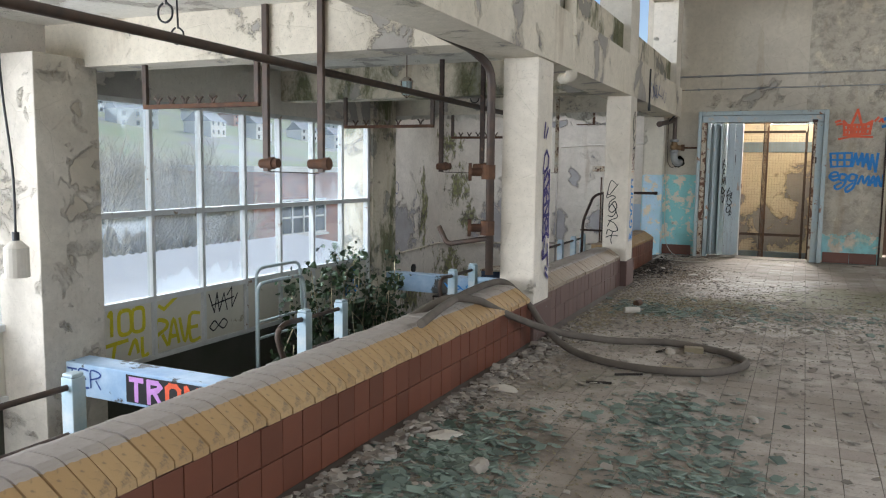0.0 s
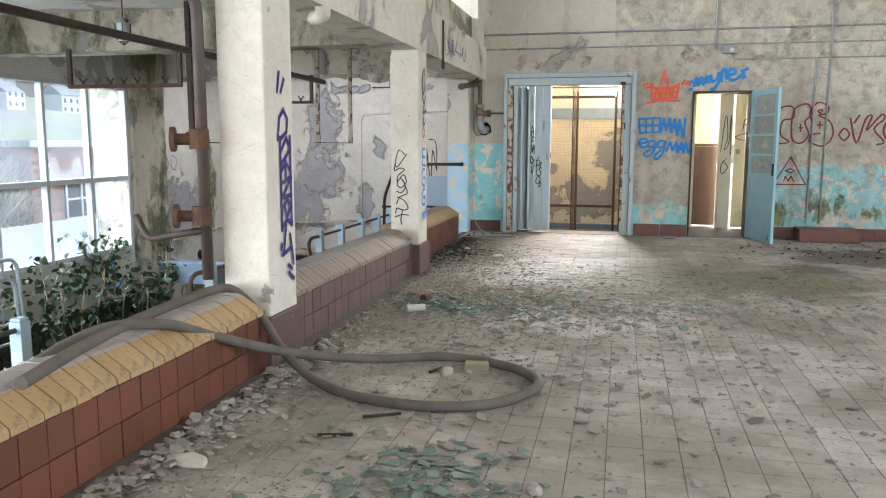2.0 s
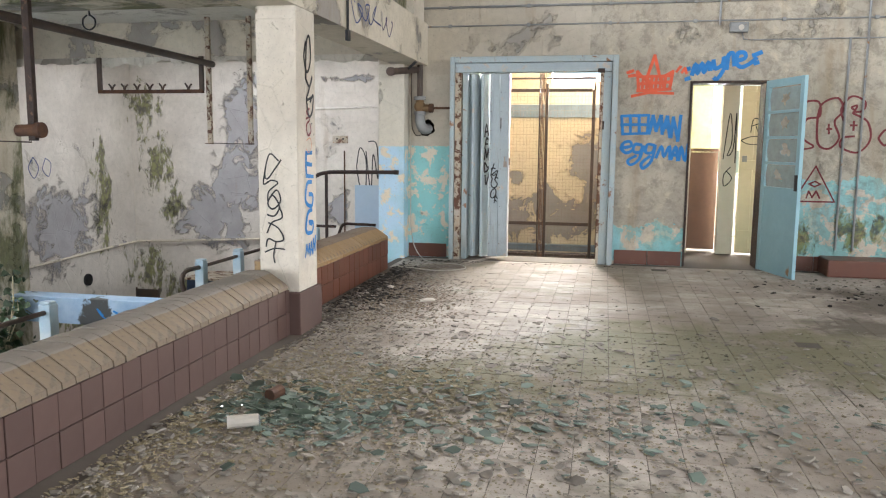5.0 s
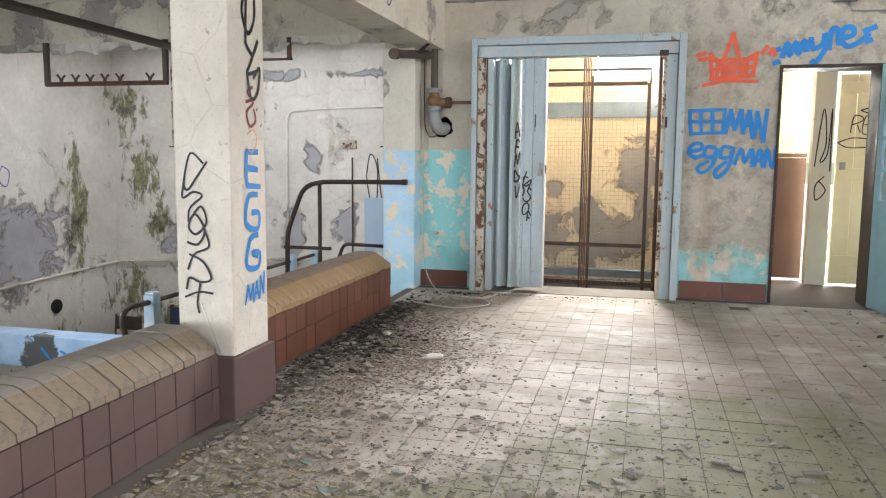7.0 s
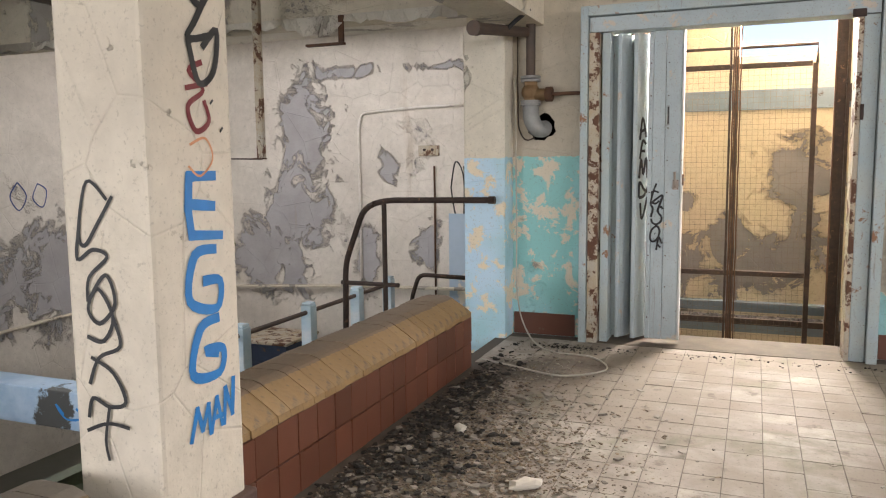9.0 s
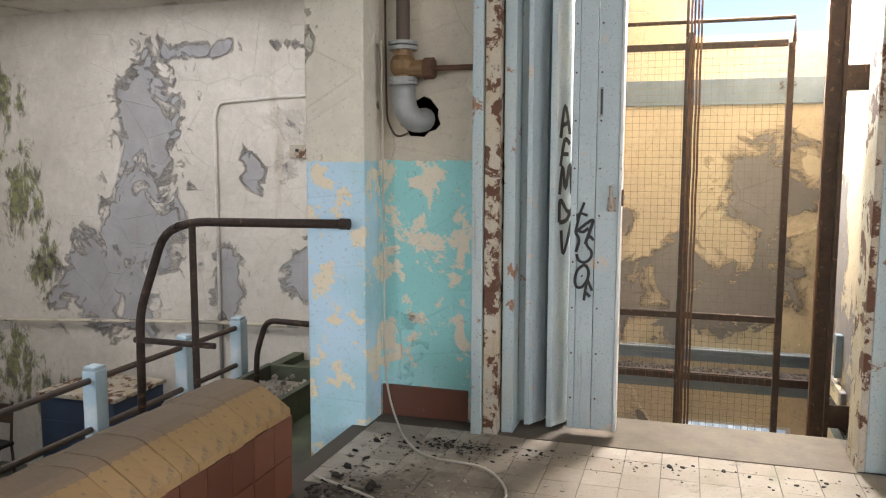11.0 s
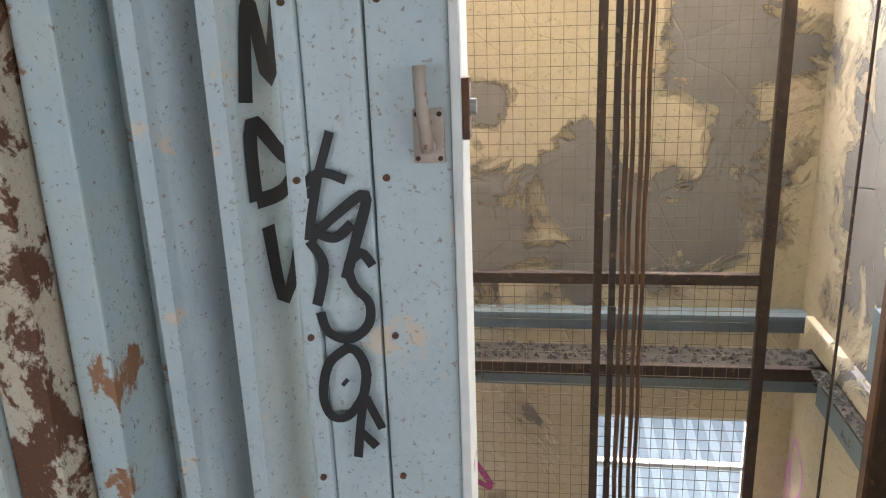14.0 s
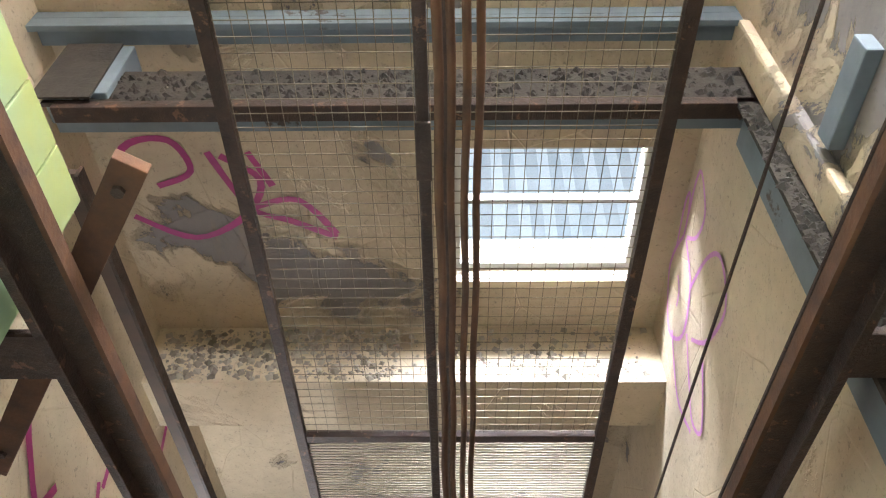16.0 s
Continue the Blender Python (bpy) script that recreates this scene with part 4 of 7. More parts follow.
def valve_pipe():
    v = thing("valve_pipe", "rusty water pipe with a gate valve and grey elbow", "pipe", (-1.74, 13.8, 1.5))
    d = (1.74, -13.8, -1.5)

    def pt(name, bm, m, label=""):
        bmesh.ops.translate(bm, verts=bm.verts, vec=d)
        return part(name, bm, m, v, label)
    X, Y = -1.74, 13.80
    pt("riser", rod(bmesh.new(), (X, Y, 1.98), (X, Y, 4.59), 0.035, 14), M["pipe"])
    for z in (1.98, 1.955, 1.80, 1.78):
        pt("flange", rod(bmesh.new(), (X, Y, z - 0.008), (X, Y, z + 0.010), 0.075, 18), M["zinc"])
    bm = rod(bmesh.new(), (X, Y, 1.79), (X, Y, 1.95), 0.05, 16)
    bmesh.ops.create_uvsphere(bm, u_segments=14, v_segments=10, radius=0.07, matrix=Matrix.Translation((X, Y, 1.87)))
    rod(bm, (X, Y, 1.85), (X + 0.14, Y - 0.01, 1.85), 0.045, 14)
    pt("valve_body", bm, M["brass"], "tarnished bronze valve")
    bm = rod(bmesh.new(), (X + 0.12, Y - 0.01, 1.85), (X + 0.17, Y - 0.01, 1.85), 0.055, 8)
    rod(bm, (X + 0.17, Y - 0.01, 1.85), (X + 0.38, Y - 0.01, 1.85), 0.014, 10)
    pt("spindle", bm, M["rust"])
    pt("elbow", tube(bmesh.new(), [(X, Y, 1.775), (X, Y, 1.71), (X + 0.015, Y, 1.64), (X + 0.05, Y + 0.02, 1.59), (X + 0.085, Y + 0.06, 1.595), (X + 0.095, Y + 0.12, 1.61)], 0.062, 14, 0.03), M["zinc"], "grey cast elbow entering the wall")
    bm = bmesh.new()
    tube(bm, [(X - 0.12, Y + 0.06, 4.5), (X - 0.12, Y + 0.06, 1.95), (X - 0.11, Y + 0.05, 1.6), (X - 0.04, Y + 0.0, 1.50), (X + 0.03, Y, 1.53)], 0.006, 6, 0.05)
    pt("sleeve_wire", bm, M["pipe"])
    # no real recess: a thin plate whose dark colour stands for the hole's shade
    rr = random.Random(3)
    bm = bmesh.new()
    rim = [bm.verts.new((X + 0.07 + q * math.cos(a), 13.874, 1.615 + q * math.sin(a))) for a, q in ((i * math.pi / 9, rr.uniform(0.085, 0.12)) for i in range(18))]
    bm.faces.new(rim)
    bmesh.ops.solidify(bm, geom=bm.faces[:], thickness=0.003)
    single("wall_hole", bm, M["rubble_dark"], "ragged dark plate standing in for a hole in the plaster", "hole", kind="structure")
    b = thing("pipe_stub", "capped black iron pipe stub with a bracket", "pipe", (-1.83, 12.8, 2.2))
    bm = rod(bmesh.new(), (0.0, 0, 0), (0.06, 1.05, 0.12), 0.038, 14)
    part("stub", bm, M["pipe"], b)
    part("cap", rod(bmesh.new(), (-0.002, -0.03, -0.003), (0.002, 0.03, 0.003), 0.048, 14), M["pipe"], b)
    part("bracket", tube(bmesh.new(), [(0.02, 0.5, 0.03), (0.10, 0.55, 0.12), (0.16, 0.7, 0.22)], 0.016, 8), M["black"], b)


def side_door():
    d = thing("door_leaf", "pale blue half-glazed door with broken panes, standing open", "door", (2.29, 13.84, 0.0))
    d.rotation_euler = (0, 0, radians(-72.5))
    W = 0.775
    part("stile", boxes((0, 0.07, -0.02, 0.02, 0.01, 2.15), bevel=0.003), M["door_blue"], d)
    part("stile", boxes((W - 0.07, W, -0.02, 0.02, 0.01, 2.15), bevel=0.003), M["door_blue"], d)
    part("rail", boxes((0.07, W - 0.07, -0.02, 0.02, 2.07, 2.15), bevel=0.003), M["door_blue"], d)
    part("bottom_panel", boxes((0.07, W - 0.07, -0.014, 0.014, 0.01, 0.94)), M["door_blue"], d, "blue panel rusting at its foot")
    for z in (0.96, 1.24, 1.52, 1.80):
        part("glazing_bar", boxes((0.07, W - 0.07, -0.018, 0.018, z - 0.02, z + 0.012)), M["door_blue"], d)
    r = random.Random(4)
    for z in (0.975, 1.255, 1.535, 1.815):
        bm = bmesh.new()
        outer = [(0.07, z), (W - 0.07, z), (W - 0.07, z + 0.24), (0.07, z + 0.24)]
        n = 16
        ring, hole = [], []
        cx, cz = W * 0.5 + r.uniform(-0.1, 0.1), z + 0.12
        for i in range(n):
            a = 2 * math.pi * i / n
            k = min((W / 2 - 0.07) / max(1e-6, abs(math.cos(a))), 0.12 / max(1e-6, abs(math.sin(a))))
            ring.append((W / 2 + k * math.cos(a), z + 0.12 + k * math.sin(a)))
            q = r.uniform(0.03, 0.10)
            hole.append((cx + q * 1.3 * math.cos(a), cz + q * math.sin(a)))
        vs = [[[bm.verts.new((x, y, zz)) for x, zz in loop] for y in (-0.003, 0.003)] for loop in (ring, hole)]
        for i in range(n):
            j = (i + 1) % n
            bm.faces.new((vs[0][0][i], vs[0][0][j], vs[1][0][j], vs[1][0][i]))
            bm.faces.new((vs[0][1][i], vs[1][1][i], vs[1][1][j], vs[0][1][j]))
            bm.faces.new((vs[1][0][i], vs[1][0][j], vs[1][1][j], vs[1][1][i]))
        part("pane", bm, M["dirty_pane"], d, "broken dirty pane")
    part("lock", boxes((W - 0.06, W - 0.01, -0.03, 0.03, 0.95, 1.12), bevel=0.004), M["black"], d)
    # opening frame and the things behind it
    f = structure("door_frame", boxes((1.45, 1.475, 13.86, 14.21, 0, 2.16), (2.275, 2.30, 13.86, 14.21, 0, 2.16), (1.475, 2.275, 13.86, 14.21, 2.13, 2.16)), M["iron"], "dark door frame", "door frame")
    c = thing("plank_door", "cream ledged plank door standing open, tagged in black", "door", (2.24, 15.2, 0))
    for i in range(4):
        part("plank", boxes((0.0 + i * 0.17, 0.166 + i * 0.17, -0.018, 0.018, 0.02, 2.2), bevel=0.003), M["cream_door"], c)
    for z in (0.2, 1.12, 2.0):
        part("ledge", boxes((0.0, 0.68, -0.036, -0.019, z, z + 0.12), bevel=0.003), M["cream_door"], c)
    part("lock_plate", boxes((0.03, 0.09, -0.045, -0.037, 1.22, 1.30), bevel=0.003), M["zinc"], c)
    spray(c, M["p_black"], (0.12, -0.019, 1.60), RX, UZ, lettering("REA", 0.17, 0.2, 0.55, 0.15), 0.013, "black sprayed letters")
    spray(c, M["p_black"], (0.0, -0.037, 1.5), RX, UZ, [[(0.0, 0.0), (0.15, 0.05), (0.36, 0.02), (0.3, -0.04), (0.1, -0.05), (0.0, 0.0)], [(0.2, 0.33), (0.34, 0.37), (0.4, 0.34), (0.3, 0.3), (0.2, 0.33)]], 0.013, "black sprayed loops")
    p = structure("wall_corridor_post", boxes((2.0, 2.20, 15.15, 15.3, 0, 2.3), (1.06, 1.62, 15.15, 15.3, 0, 3.0), (1.62, 4.2, 15.15, 15.3, 2.3, 3.0)), M["panel"], "off-white door post", "post")
    spray(p, M["p_black"], (2.03, 15.149, 0.9), RX, UZ, [[(0.05, 0.2), (0.12, 0.1), (0.03, 0.0), (0.02, 0.15), (0.1, 0.25)], [(0.0, 0.35), (0.06, 0.95), (0.1, 0.6), (0.05, 0.4), (0.12, 0.5), (0.14, 0.95), (0.15, 0.3)]], 0.014, "black sprayed marks")
    b = thing("brown_door", "brown varnished half door below an algae-stained pane", "door", (1.8, 15.45, 0))
    part("panel", boxes((-0.2, 0.21, 0, 0.04, 0.02, 1.34), bevel=0.004), M["brown_door"], b)
    part("top_rail", boxes((-0.2, 0.21, -0.01, 0.05, 1.345, 1.39)), M["brown_door"], b)
    single("algae_pane", boxes((1.64, 2.0, 16.2, 16.212, 1.2, 2.4)), M["yellow_glass"], "yellow-green algae-stained glass pane", "window pane", kind="structure")


def hose():
    h = bmesh.new()
    pts = [(-1.72, 4.0, 0.505), (-1.80, 4.55, 0.535), (-1.93, 5.25, 0.515), (-1.98, 5.85, 0.50), (-1.90, 6.0, 0.48), (-1.68, 5.93, 0.33), (-1.50, 5.82, 0.17), (-1.25, 5.68, 0.05), (-0.95, 5.5, 0.03), (-0.55, 5.42, 0.03), (-0.2, 5.52, 0.03), (0.0, 5.8, 0.03), (0.0, 6.02, 0.03), (-0.2, 6.25, 0.03), (-0.6, 6.36, 0.035), (-1.05, 6.15, 0.05), (-1.45, 5.80, 0.16), (-1.7, 5.35, 0.36), (-1.78, 5.0, 0.50), (-1.9, 4.6, 0.53), (-2.08, 4.2, 0.30), (-2.12, 4.0, -0.2)]
    line = smooth_line([Vector(p) for p in pts], 8)
    single("hose", tube(h, line, 0.028, 12), M["hose"], "thick dusty black hose looped over the parapet and floor", "hose")


def wall_fittings():
    for z, r0 in ((3.05, 0.014), (2.83, 0.009)):
        bm = rod(bmesh.new(), (-1.85, Y_FAR - r0, z), (8.9, Y_FAR - r0, z), r0, 8)
        c = single("conduit", bm, M["zinc"], "thin steel conduit clipped along the wall", "conduit", "wall conduits")
        for i in range(11):
            part("clip", boxes((-1.4 + i * 0.95, -1.36 + i * 0.95, Y_FAR - 0.035, Y_FAR - 0.002, z - 0.02, z + 0.02), bevel=0.004), M["zinc"], c)
    for x, z0, z1 in ((1.74, 2.78, 4.58), (3.30, 0.25, 4.58), (3.12, 0.25, 2.62)):
        single("conduit", rod(bmesh.new(), (x, Y_FAR - 0.014, z0), (x, Y_FAR - 0.014, z1), 0.013, 8), M["zinc"], "upright steel conduit on the wall", "conduit", "wall conduits")
    single("conduit", tube(bmesh.new(), [(1.98, Y_FAR - 0.015, 2.7), (2.0, Y_FAR - 0.015, 2.62), (2.1, Y_FAR - 0.012, 2.61), (8.9, Y_FAR - 0.012, 2.62)], 0.008, 8), M["zinc"], "thin conduit run from the lamp", "conduit", "wall conduits")
    b = thing("bulkhead_box", "small grey wall box with a round window", "junction box", (1.94, Y_FAR, 2.74))
    part("case", boxes((-0.10, 0.10, -0.09, -0.003, -0.05, 0.06), bevel=0.01), M["zinc"], b)
    part("lens", rod(bmesh.new(), (0.02, -0.09, 0.0), (0.02, -0.105, 0.0), 0.03, 14), M["paper"], b)
    for x0, x1 in ((-1.89, -1.40), (0.66, 1.44), (2.34, 4.6)):
        sk = structure("baseboard", boxes((x0, x1, Y_FAR - 0.004, Y_FAR - 0.001, 0, 0.01)), M["mortar"])
        n = max(1, int((x1 - x0) / 0.26))
        me = mesh_of("skirting_tile", boxes((0, (x1 - x0) / n - 0.005, Y_FAR - 0.016, Y_FAR - 0.001, 0.0, 0.17), bevel=0.003), M["redtile"])
        for i in range(n):
            t = new("skirting_tile", me)
            t.parent, t.location = sk, (x0 + i * (x1 - x0) / n, 0, 0)
    single("low_kerb", boxes((2.95, 3.75, 13.45, 13.86, 0.0, 0.19), bevel=0.015), M["redtile"], "low red tiled kerb against the wall", "kerb", kind="structure")
    single("floor_cable", tube(bmesh.new(), smooth_line([Vector(p) for p in [(-1.86, 13.80, 2.0), (-1.85, 13.80, 0.9), (-1.83, 13.75, 0.35), (-1.72, 13.6, 0.1), (-1.5, 13.35, 0.012), (-1.15, 13.25, 0.012), (-1.0, 12.95, 0.012), (-1.25, 12.72, 0.012), (-1.6, 12.85, 0.012), (-1.85, 12.95, 0.012)]], 6), 0.006, 6), M["cable"], "thin pale cable hanging down and coiled on the floor", "cable")
    lv = thing("lever_rod", "black iron pull rod hanging on the beam", "lever", (-1.635, 10.75, 2.4))
    part("shaft", rod(bmesh.new(), (0, 0, -0.05), (0, 0, 0.42), 0.012, 8), M["black"], lv)
    part("grip", boxes((-0.015, 0.015, -0.03, 0.03, -0.14, -0.05), bevel=0.004), M["black"], lv)
    dp = thing("drain_pipe", "cream-painted cast iron drain pipe with an elbow", "pipe", (-1.70, 7.0, 2.4))
    part("pipe", tube(bmesh.new(), [(0, 0, 2.19), (0, 0, 0.05), (0.0, 0.14, -0.07), (-0.15, 0.3, -0.07)], 0.055, 14, 0.08), M["beam"], dp)
    part("collar", rod(bmesh.new(), (0, 0, 0.28), (0, 0, 0.40), 0.068, 14), M["beam"], dp)
    for n, st in (("p_navy", scribble(5, 0.9, 0.30, 12)), ("p_purple", scribble(8, 0.5, 0.25, 8))):
        spray(bpy.data.objects["wall_beam"], M[n], (-1.66, 10.9 if n == "p_navy" else 11.8, 2.45), (0, 1, 0), UZ, st, 0.016, "sprayed tag on the beam")


def column_graffiti():
    c1, c2 = bpy.data.objects["column.001"], bpy.data.objects["column.002"]
    Y = (0, 1, 0)
    spray(c1, M["p_purple"], (-1.68, 6.20, 0.50), Y, UZ, [[(0.03, 1.22), (0.06, 1.34)], [(0.08, 1.22), (0.13, 1.30)], [(0.02, 0.92), (0.05, 1.06), (0.11, 1.11), (0.17, 1.05), (0.15, 0.97), (0.07, 0.93)], [(0.05, 0.93), (0.05, 0.34)], [(0.20, 0.94), (0.20, 0.36)],
        [(0.05, 0.84), (0.14, 0.93), (0.20, 0.86), (0.11, 0.80), (0.05, 0.76)], [(0.05, 0.72), (0.13, 0.77), (0.20, 0.71)], [(0.12, 0.80), (0.12, 0.68)], [(0.05, 0.64), (0.20, 0.68), (0.06, 0.55), (0.20, 0.56)], [(0.08, 0.49), (0.13, 0.54), (0.18, 0.48), (0.12, 0.42), (0.08, 0.49)], [(0.05, 0.36), (0.12, 0.40), (0.20, 0.37)],
        [(0.10, 0.36), (0.06, 0.22), (0.04, 0.18), (0.16, 0.21)], [(0.16, 0.30), (0.19, 0.16), (0.20, 0.10)], [(0.02, 0.22), (0.03, 0.25)], [(0.12, 0.10), (0.17, 0.07)], [(0.12, 0.05), (0.20, 0.0)]], 0.033, "purple sprayed tag down the column", False)
    spray(c2, M["p_black"], (-1.94, 9.66, 0.58), RX, UZ, [[(0.14, 0.69), (0.07, 0.74), (0.03, 0.60), (0.05, 0.56), (0.10, 0.62), (0.16, 0.70)], [(0.03, 0.60), (0.02, 0.52), (0.08, 0.55), (0.13, 0.53), (0.06, 0.47), (0.05, 0.40)], [(0.05, 0.40), (0.12, 0.48), (0.15, 0.40), (0.09, 0.34), (0.05, 0.38), (0.09, 0.44), (0.14, 0.36), (0.10, 0.29), (0.04, 0.30)], [(0.14, 0.36), (0.16, 0.28), (0.08, 0.24), (0.04, 0.16)], [(0.05, 0.24), (0.13, 0.20), (0.17, 0.12), (0.11, 0.10), (0.05, 0.12), (0.03, 0.06)], [(0.02, 0.02), (0.10, 0.05), (0.18, 0.045)], [(0.11, 0.10), (0.09, 0.0), (0.10, -0.06)]], 0.013, "black marker tag on the column")
    X2 = -1.655
    spray(c2, M["p_blue"], (X2, 9.80, 1.14), Y, UZ, [[(0.13, 0.19), (0.02, 0.19), (0.01, 0.10), (0.02, 0.02), (0.15, 0.01)], [(0.02, 0.11), (0.12, 0.10)]], 0.033, "blue sprayed letter", False)
    spray(c2, M["p_blue"], (X2, 9.80, 0.93), Y, UZ, [[(0.13, 0.18), (0.03, 0.17), (0.0, 0.04), (0.12, 0.0), (0.14, 0.08), (0.06, 0.09)]], 0.034, "blue sprayed letter", True)
    spray(c2, M["p_blue"], (X2, 9.80, 0.72), Y, UZ, [[(0.13, 0.18), (0.04, 0.16), (0.0, 0.03), (0.12, 0.01), (0.14, 0.08), (0.06, 0.09), (0.12, 0.07)]], 0.034, "blue sprayed letter", True)
    spray(c2, M["p_blue"], (X2, 9.78, 0.555), Y, UZ, [[(0.0, 0.0), (0.03, 0.09), (0.05, 0.02), (0.08, 0.09), (0.085, 0.0)], [(0.09, 0.0), (0.12, 0.10), (0.14, 0.01)], [(0.10, 0.04), (0.14, 0.04)], [(0.15, 0.01), (0.16, 0.12), (0.19, 0.03), (0.20, 0.14)]], 0.019, "blue sprayed word", False)
    spray(c2, M["p_black"], (X2, 9.78, 1.52), Y, UZ, [[(0.06, 0.62), (0.02, 0.50), (0.08, 0.40), (0.15, 0.50), (0.13, 0.66), (0.07, 0.60), (0.05, 0.34)], [(0.04, 0.36), (0.12, 0.30), (0.18, 0.38), (0.10, 0.26), (0.06, 0.20), (0.16, 0.22)], [(0.06, 0.20), (0.10, 0.08), (0.17, 0.12), (0.19, 0.24), (0.12, 0.18)], [(0.15, 0.03), (0.155, 0.025)], [(0.19, -0.05), (0.195, -0.055)]], 0.024, "black sprayed tag")
    spray(c2, M["p_red"], (X2, 9.80, 1.36), Y, UZ, [[(0.10, 0.30), (0.04, 0.27), (0.10, 0.22), (0.03, 0.17), (0.06, 0.10), (0.12, 0.13), (0.10, 0.19)], [(0.12, 0.24), (0.02, 0.22)]], 0.018, "faded red sprayed tag")
    spray(c2, M["p_peach"], (X2, 9.80, 1.30), Y, UZ, [[(0.03, 0.12), (0.10, 0.14), (0.13, 0.08), (0.07, 0.03), (0.02, 0.06)]], 0.008, "faint pink sprayed ring")


M["plate_paint"] = plain("plate_paint", (0.44, 0.38, 0.33), (0.36, 0.29, 0.24), 30, 0.6, bump=0.2, wear=(0.20, 0.10, 0.06), wear_at=0.60)
M["door_blue"] = plain("door_blue_paint", (0.36, 0.58, 0.63), (0.30, 0.50, 0.56), 3.0, 0.5, bump=0.2, wear=(0.30, 0.18, 0.10), wear_at=0.66)
M["dirty_pane"] = plain("dirty_pane", (0.40, 0.50, 0.50), (0.30, 0.36, 0.34), 8, 0.25, bump=0.05)
parapet(0.3, 6.0, -1.68, -2.03)
parapet(6.52, 9.6, -1.71, -2.05, "capbrick_dusty", "redtile_dusty")
parapet(10.07, 12.80, -1.86, -2.20, "capbrick_worn")
lift_door()
valve_pipe()
side_door()
hose()
wall_fittings()
column_graffiti()


# ---- low bay: windows ----
def window_bay(name, ys, door=None):
    w = structure(name, boxes((-6.95, -6.85, ys[0] - 0.04, ys[0] + 0.03, -0.95, 2.22), (-6.95, -6.85, ys[-1] - 0.03, ys[-1] + 0.04, -0.95, 2.22), bevel=0.004), M["white_steel"], "tall white steel-framed window with dirty cracked panes", "window")
    y0, y1 = ys[0], ys[-1]
    for z, h in ((2.19, 0.03), (0.86, 0.035), (-0.20, 0.035), (-0.93, 0.03)):
        part("window_rail", boxes((-6.95, -6.855, y0 + 0.03, y1 - 0.03, z - h, z + h), bevel=0.004), M["white_steel"], w)
    for y in ys[1:-1]:
        part("mullion", boxes((-6.945, -6.85, y - 0.026, y + 0.026, -0.90, 2.16), bevel=0.004), M["white_steel"], w)
    r = random.Random(len(ys))
    for a, b in zip(ys, ys[1:]):
        for z0, z1 in ((-0.165, 0.825), (0.895, 2.16)):
            part("pane", boxes((-6.906, -6.90, a + 0.03, b - 0.03, z0, z1)), M["glass"], w).visible_shadow = False
            # a jagged crack-edged second piece of older glass in some lights
            if r.random() < 0.5:
                bm = bmesh.new()
                n = 9
                low = z0 if r.random() < 0.7 else z1
                sgn = 1 if low == z0 else -1
                pts = [(a + 0.03 + (b - a - 0.06) * i / n, low + sgn * r.uniform(0.05, 0.34)) for i in range(n + 1)]
                top = [bm.verts.new((-6.895, y, z)) for y, z in pts]
                bot = [bm.verts.new((-6.895, y, low)) for y, z in pts]
                for i in range(n):
                    bm.faces.new((bot[i], bot[i + 1], top[i + 1], top[i]))
                part("broken_pane", bm, M["hazy_glass"], w, "cloudy broken sheet of glass").visible_shadow = False
        part("spandrel_panel", boxes((-6.915, -6.895, a + 0.03, b - 0.03, -0.90, -0.235)), M["panel"], w)
    return w


WB = window_bay("window_1", (6.1, 6.95, 7.83, 8.70, 9.52, 10.40, 11.27, 12.14))
window_bay("window_2", (-1.15, -0.3, 0.55, 1.40, 2.25, 3.10, 3.95, 4.65, 5.24))
LX = (0, 1, 0)
# letters on the panels read from the room: right is +y, out of the wall is +x
spray(WB, M["p_yellow"], (-6.894, 6.22, -0.56), LX, UZ, lettering("100", 0.28, 0.15, 0.62), 0.055, "yellow sprayed figures")
spray(WB, M["p_yellow"], (-6.894, 6.2, -0.88), LX, UZ, [[(0.0, 0.22), (0.35, 0.24)], [(0.15, 0.22), (0.1, 0.0)], [(0.35, 0.05), (0.45, 0.22), (0.5, 0.05)], [(0.56, 0.24), (0.57, 0.0), (0.66, 0.02)]], 0.055, "yellow sprayed letters")
spray(WB, M["p_yellow"], (-6.894, 7.0, -0.84), LX, UZ, lettering("RAVE", 0.33, 0.08, 0.55), 0.055, "yellow sprayed word")
spray(WB, M["p_yellow"], (-6.894, 7.05, -0.36), LX, UZ, [[(0.0, 0.05), (0.08, 0.0), (0.3, 0.13)]], 0.05, "yellow sprayed tick", False)
spray(WB, M["p_black"], (-6.894, 7.95, -0.55), LX, UZ, [[(0.0, 0.26), (0.1, 0.0), (0.16, 0.26), (0.2, 0.0), (0.3, 0.24), (0.36, 0.0)], [(0.05, 0.1), (0.5, 0.16)], [(0.36, 0.2), (0.46, 0.3), (0.46, 0.02), (0.58, 0.2)]], 0.022, "black sprayed tag", False)
spray(WB, M["p_black"], (-6.894, 7.95, -0.80), LX, UZ, [[(0.0, 0.06), (0.1, 0.13), (0.18, 0.06), (0.28, 0.0), (0.36, 0.07), (0.28, 0.13), (0.18, 0.06), (0.08, 0.0), (0.0, 0.06)]], 0.022, "black sprayed loop")
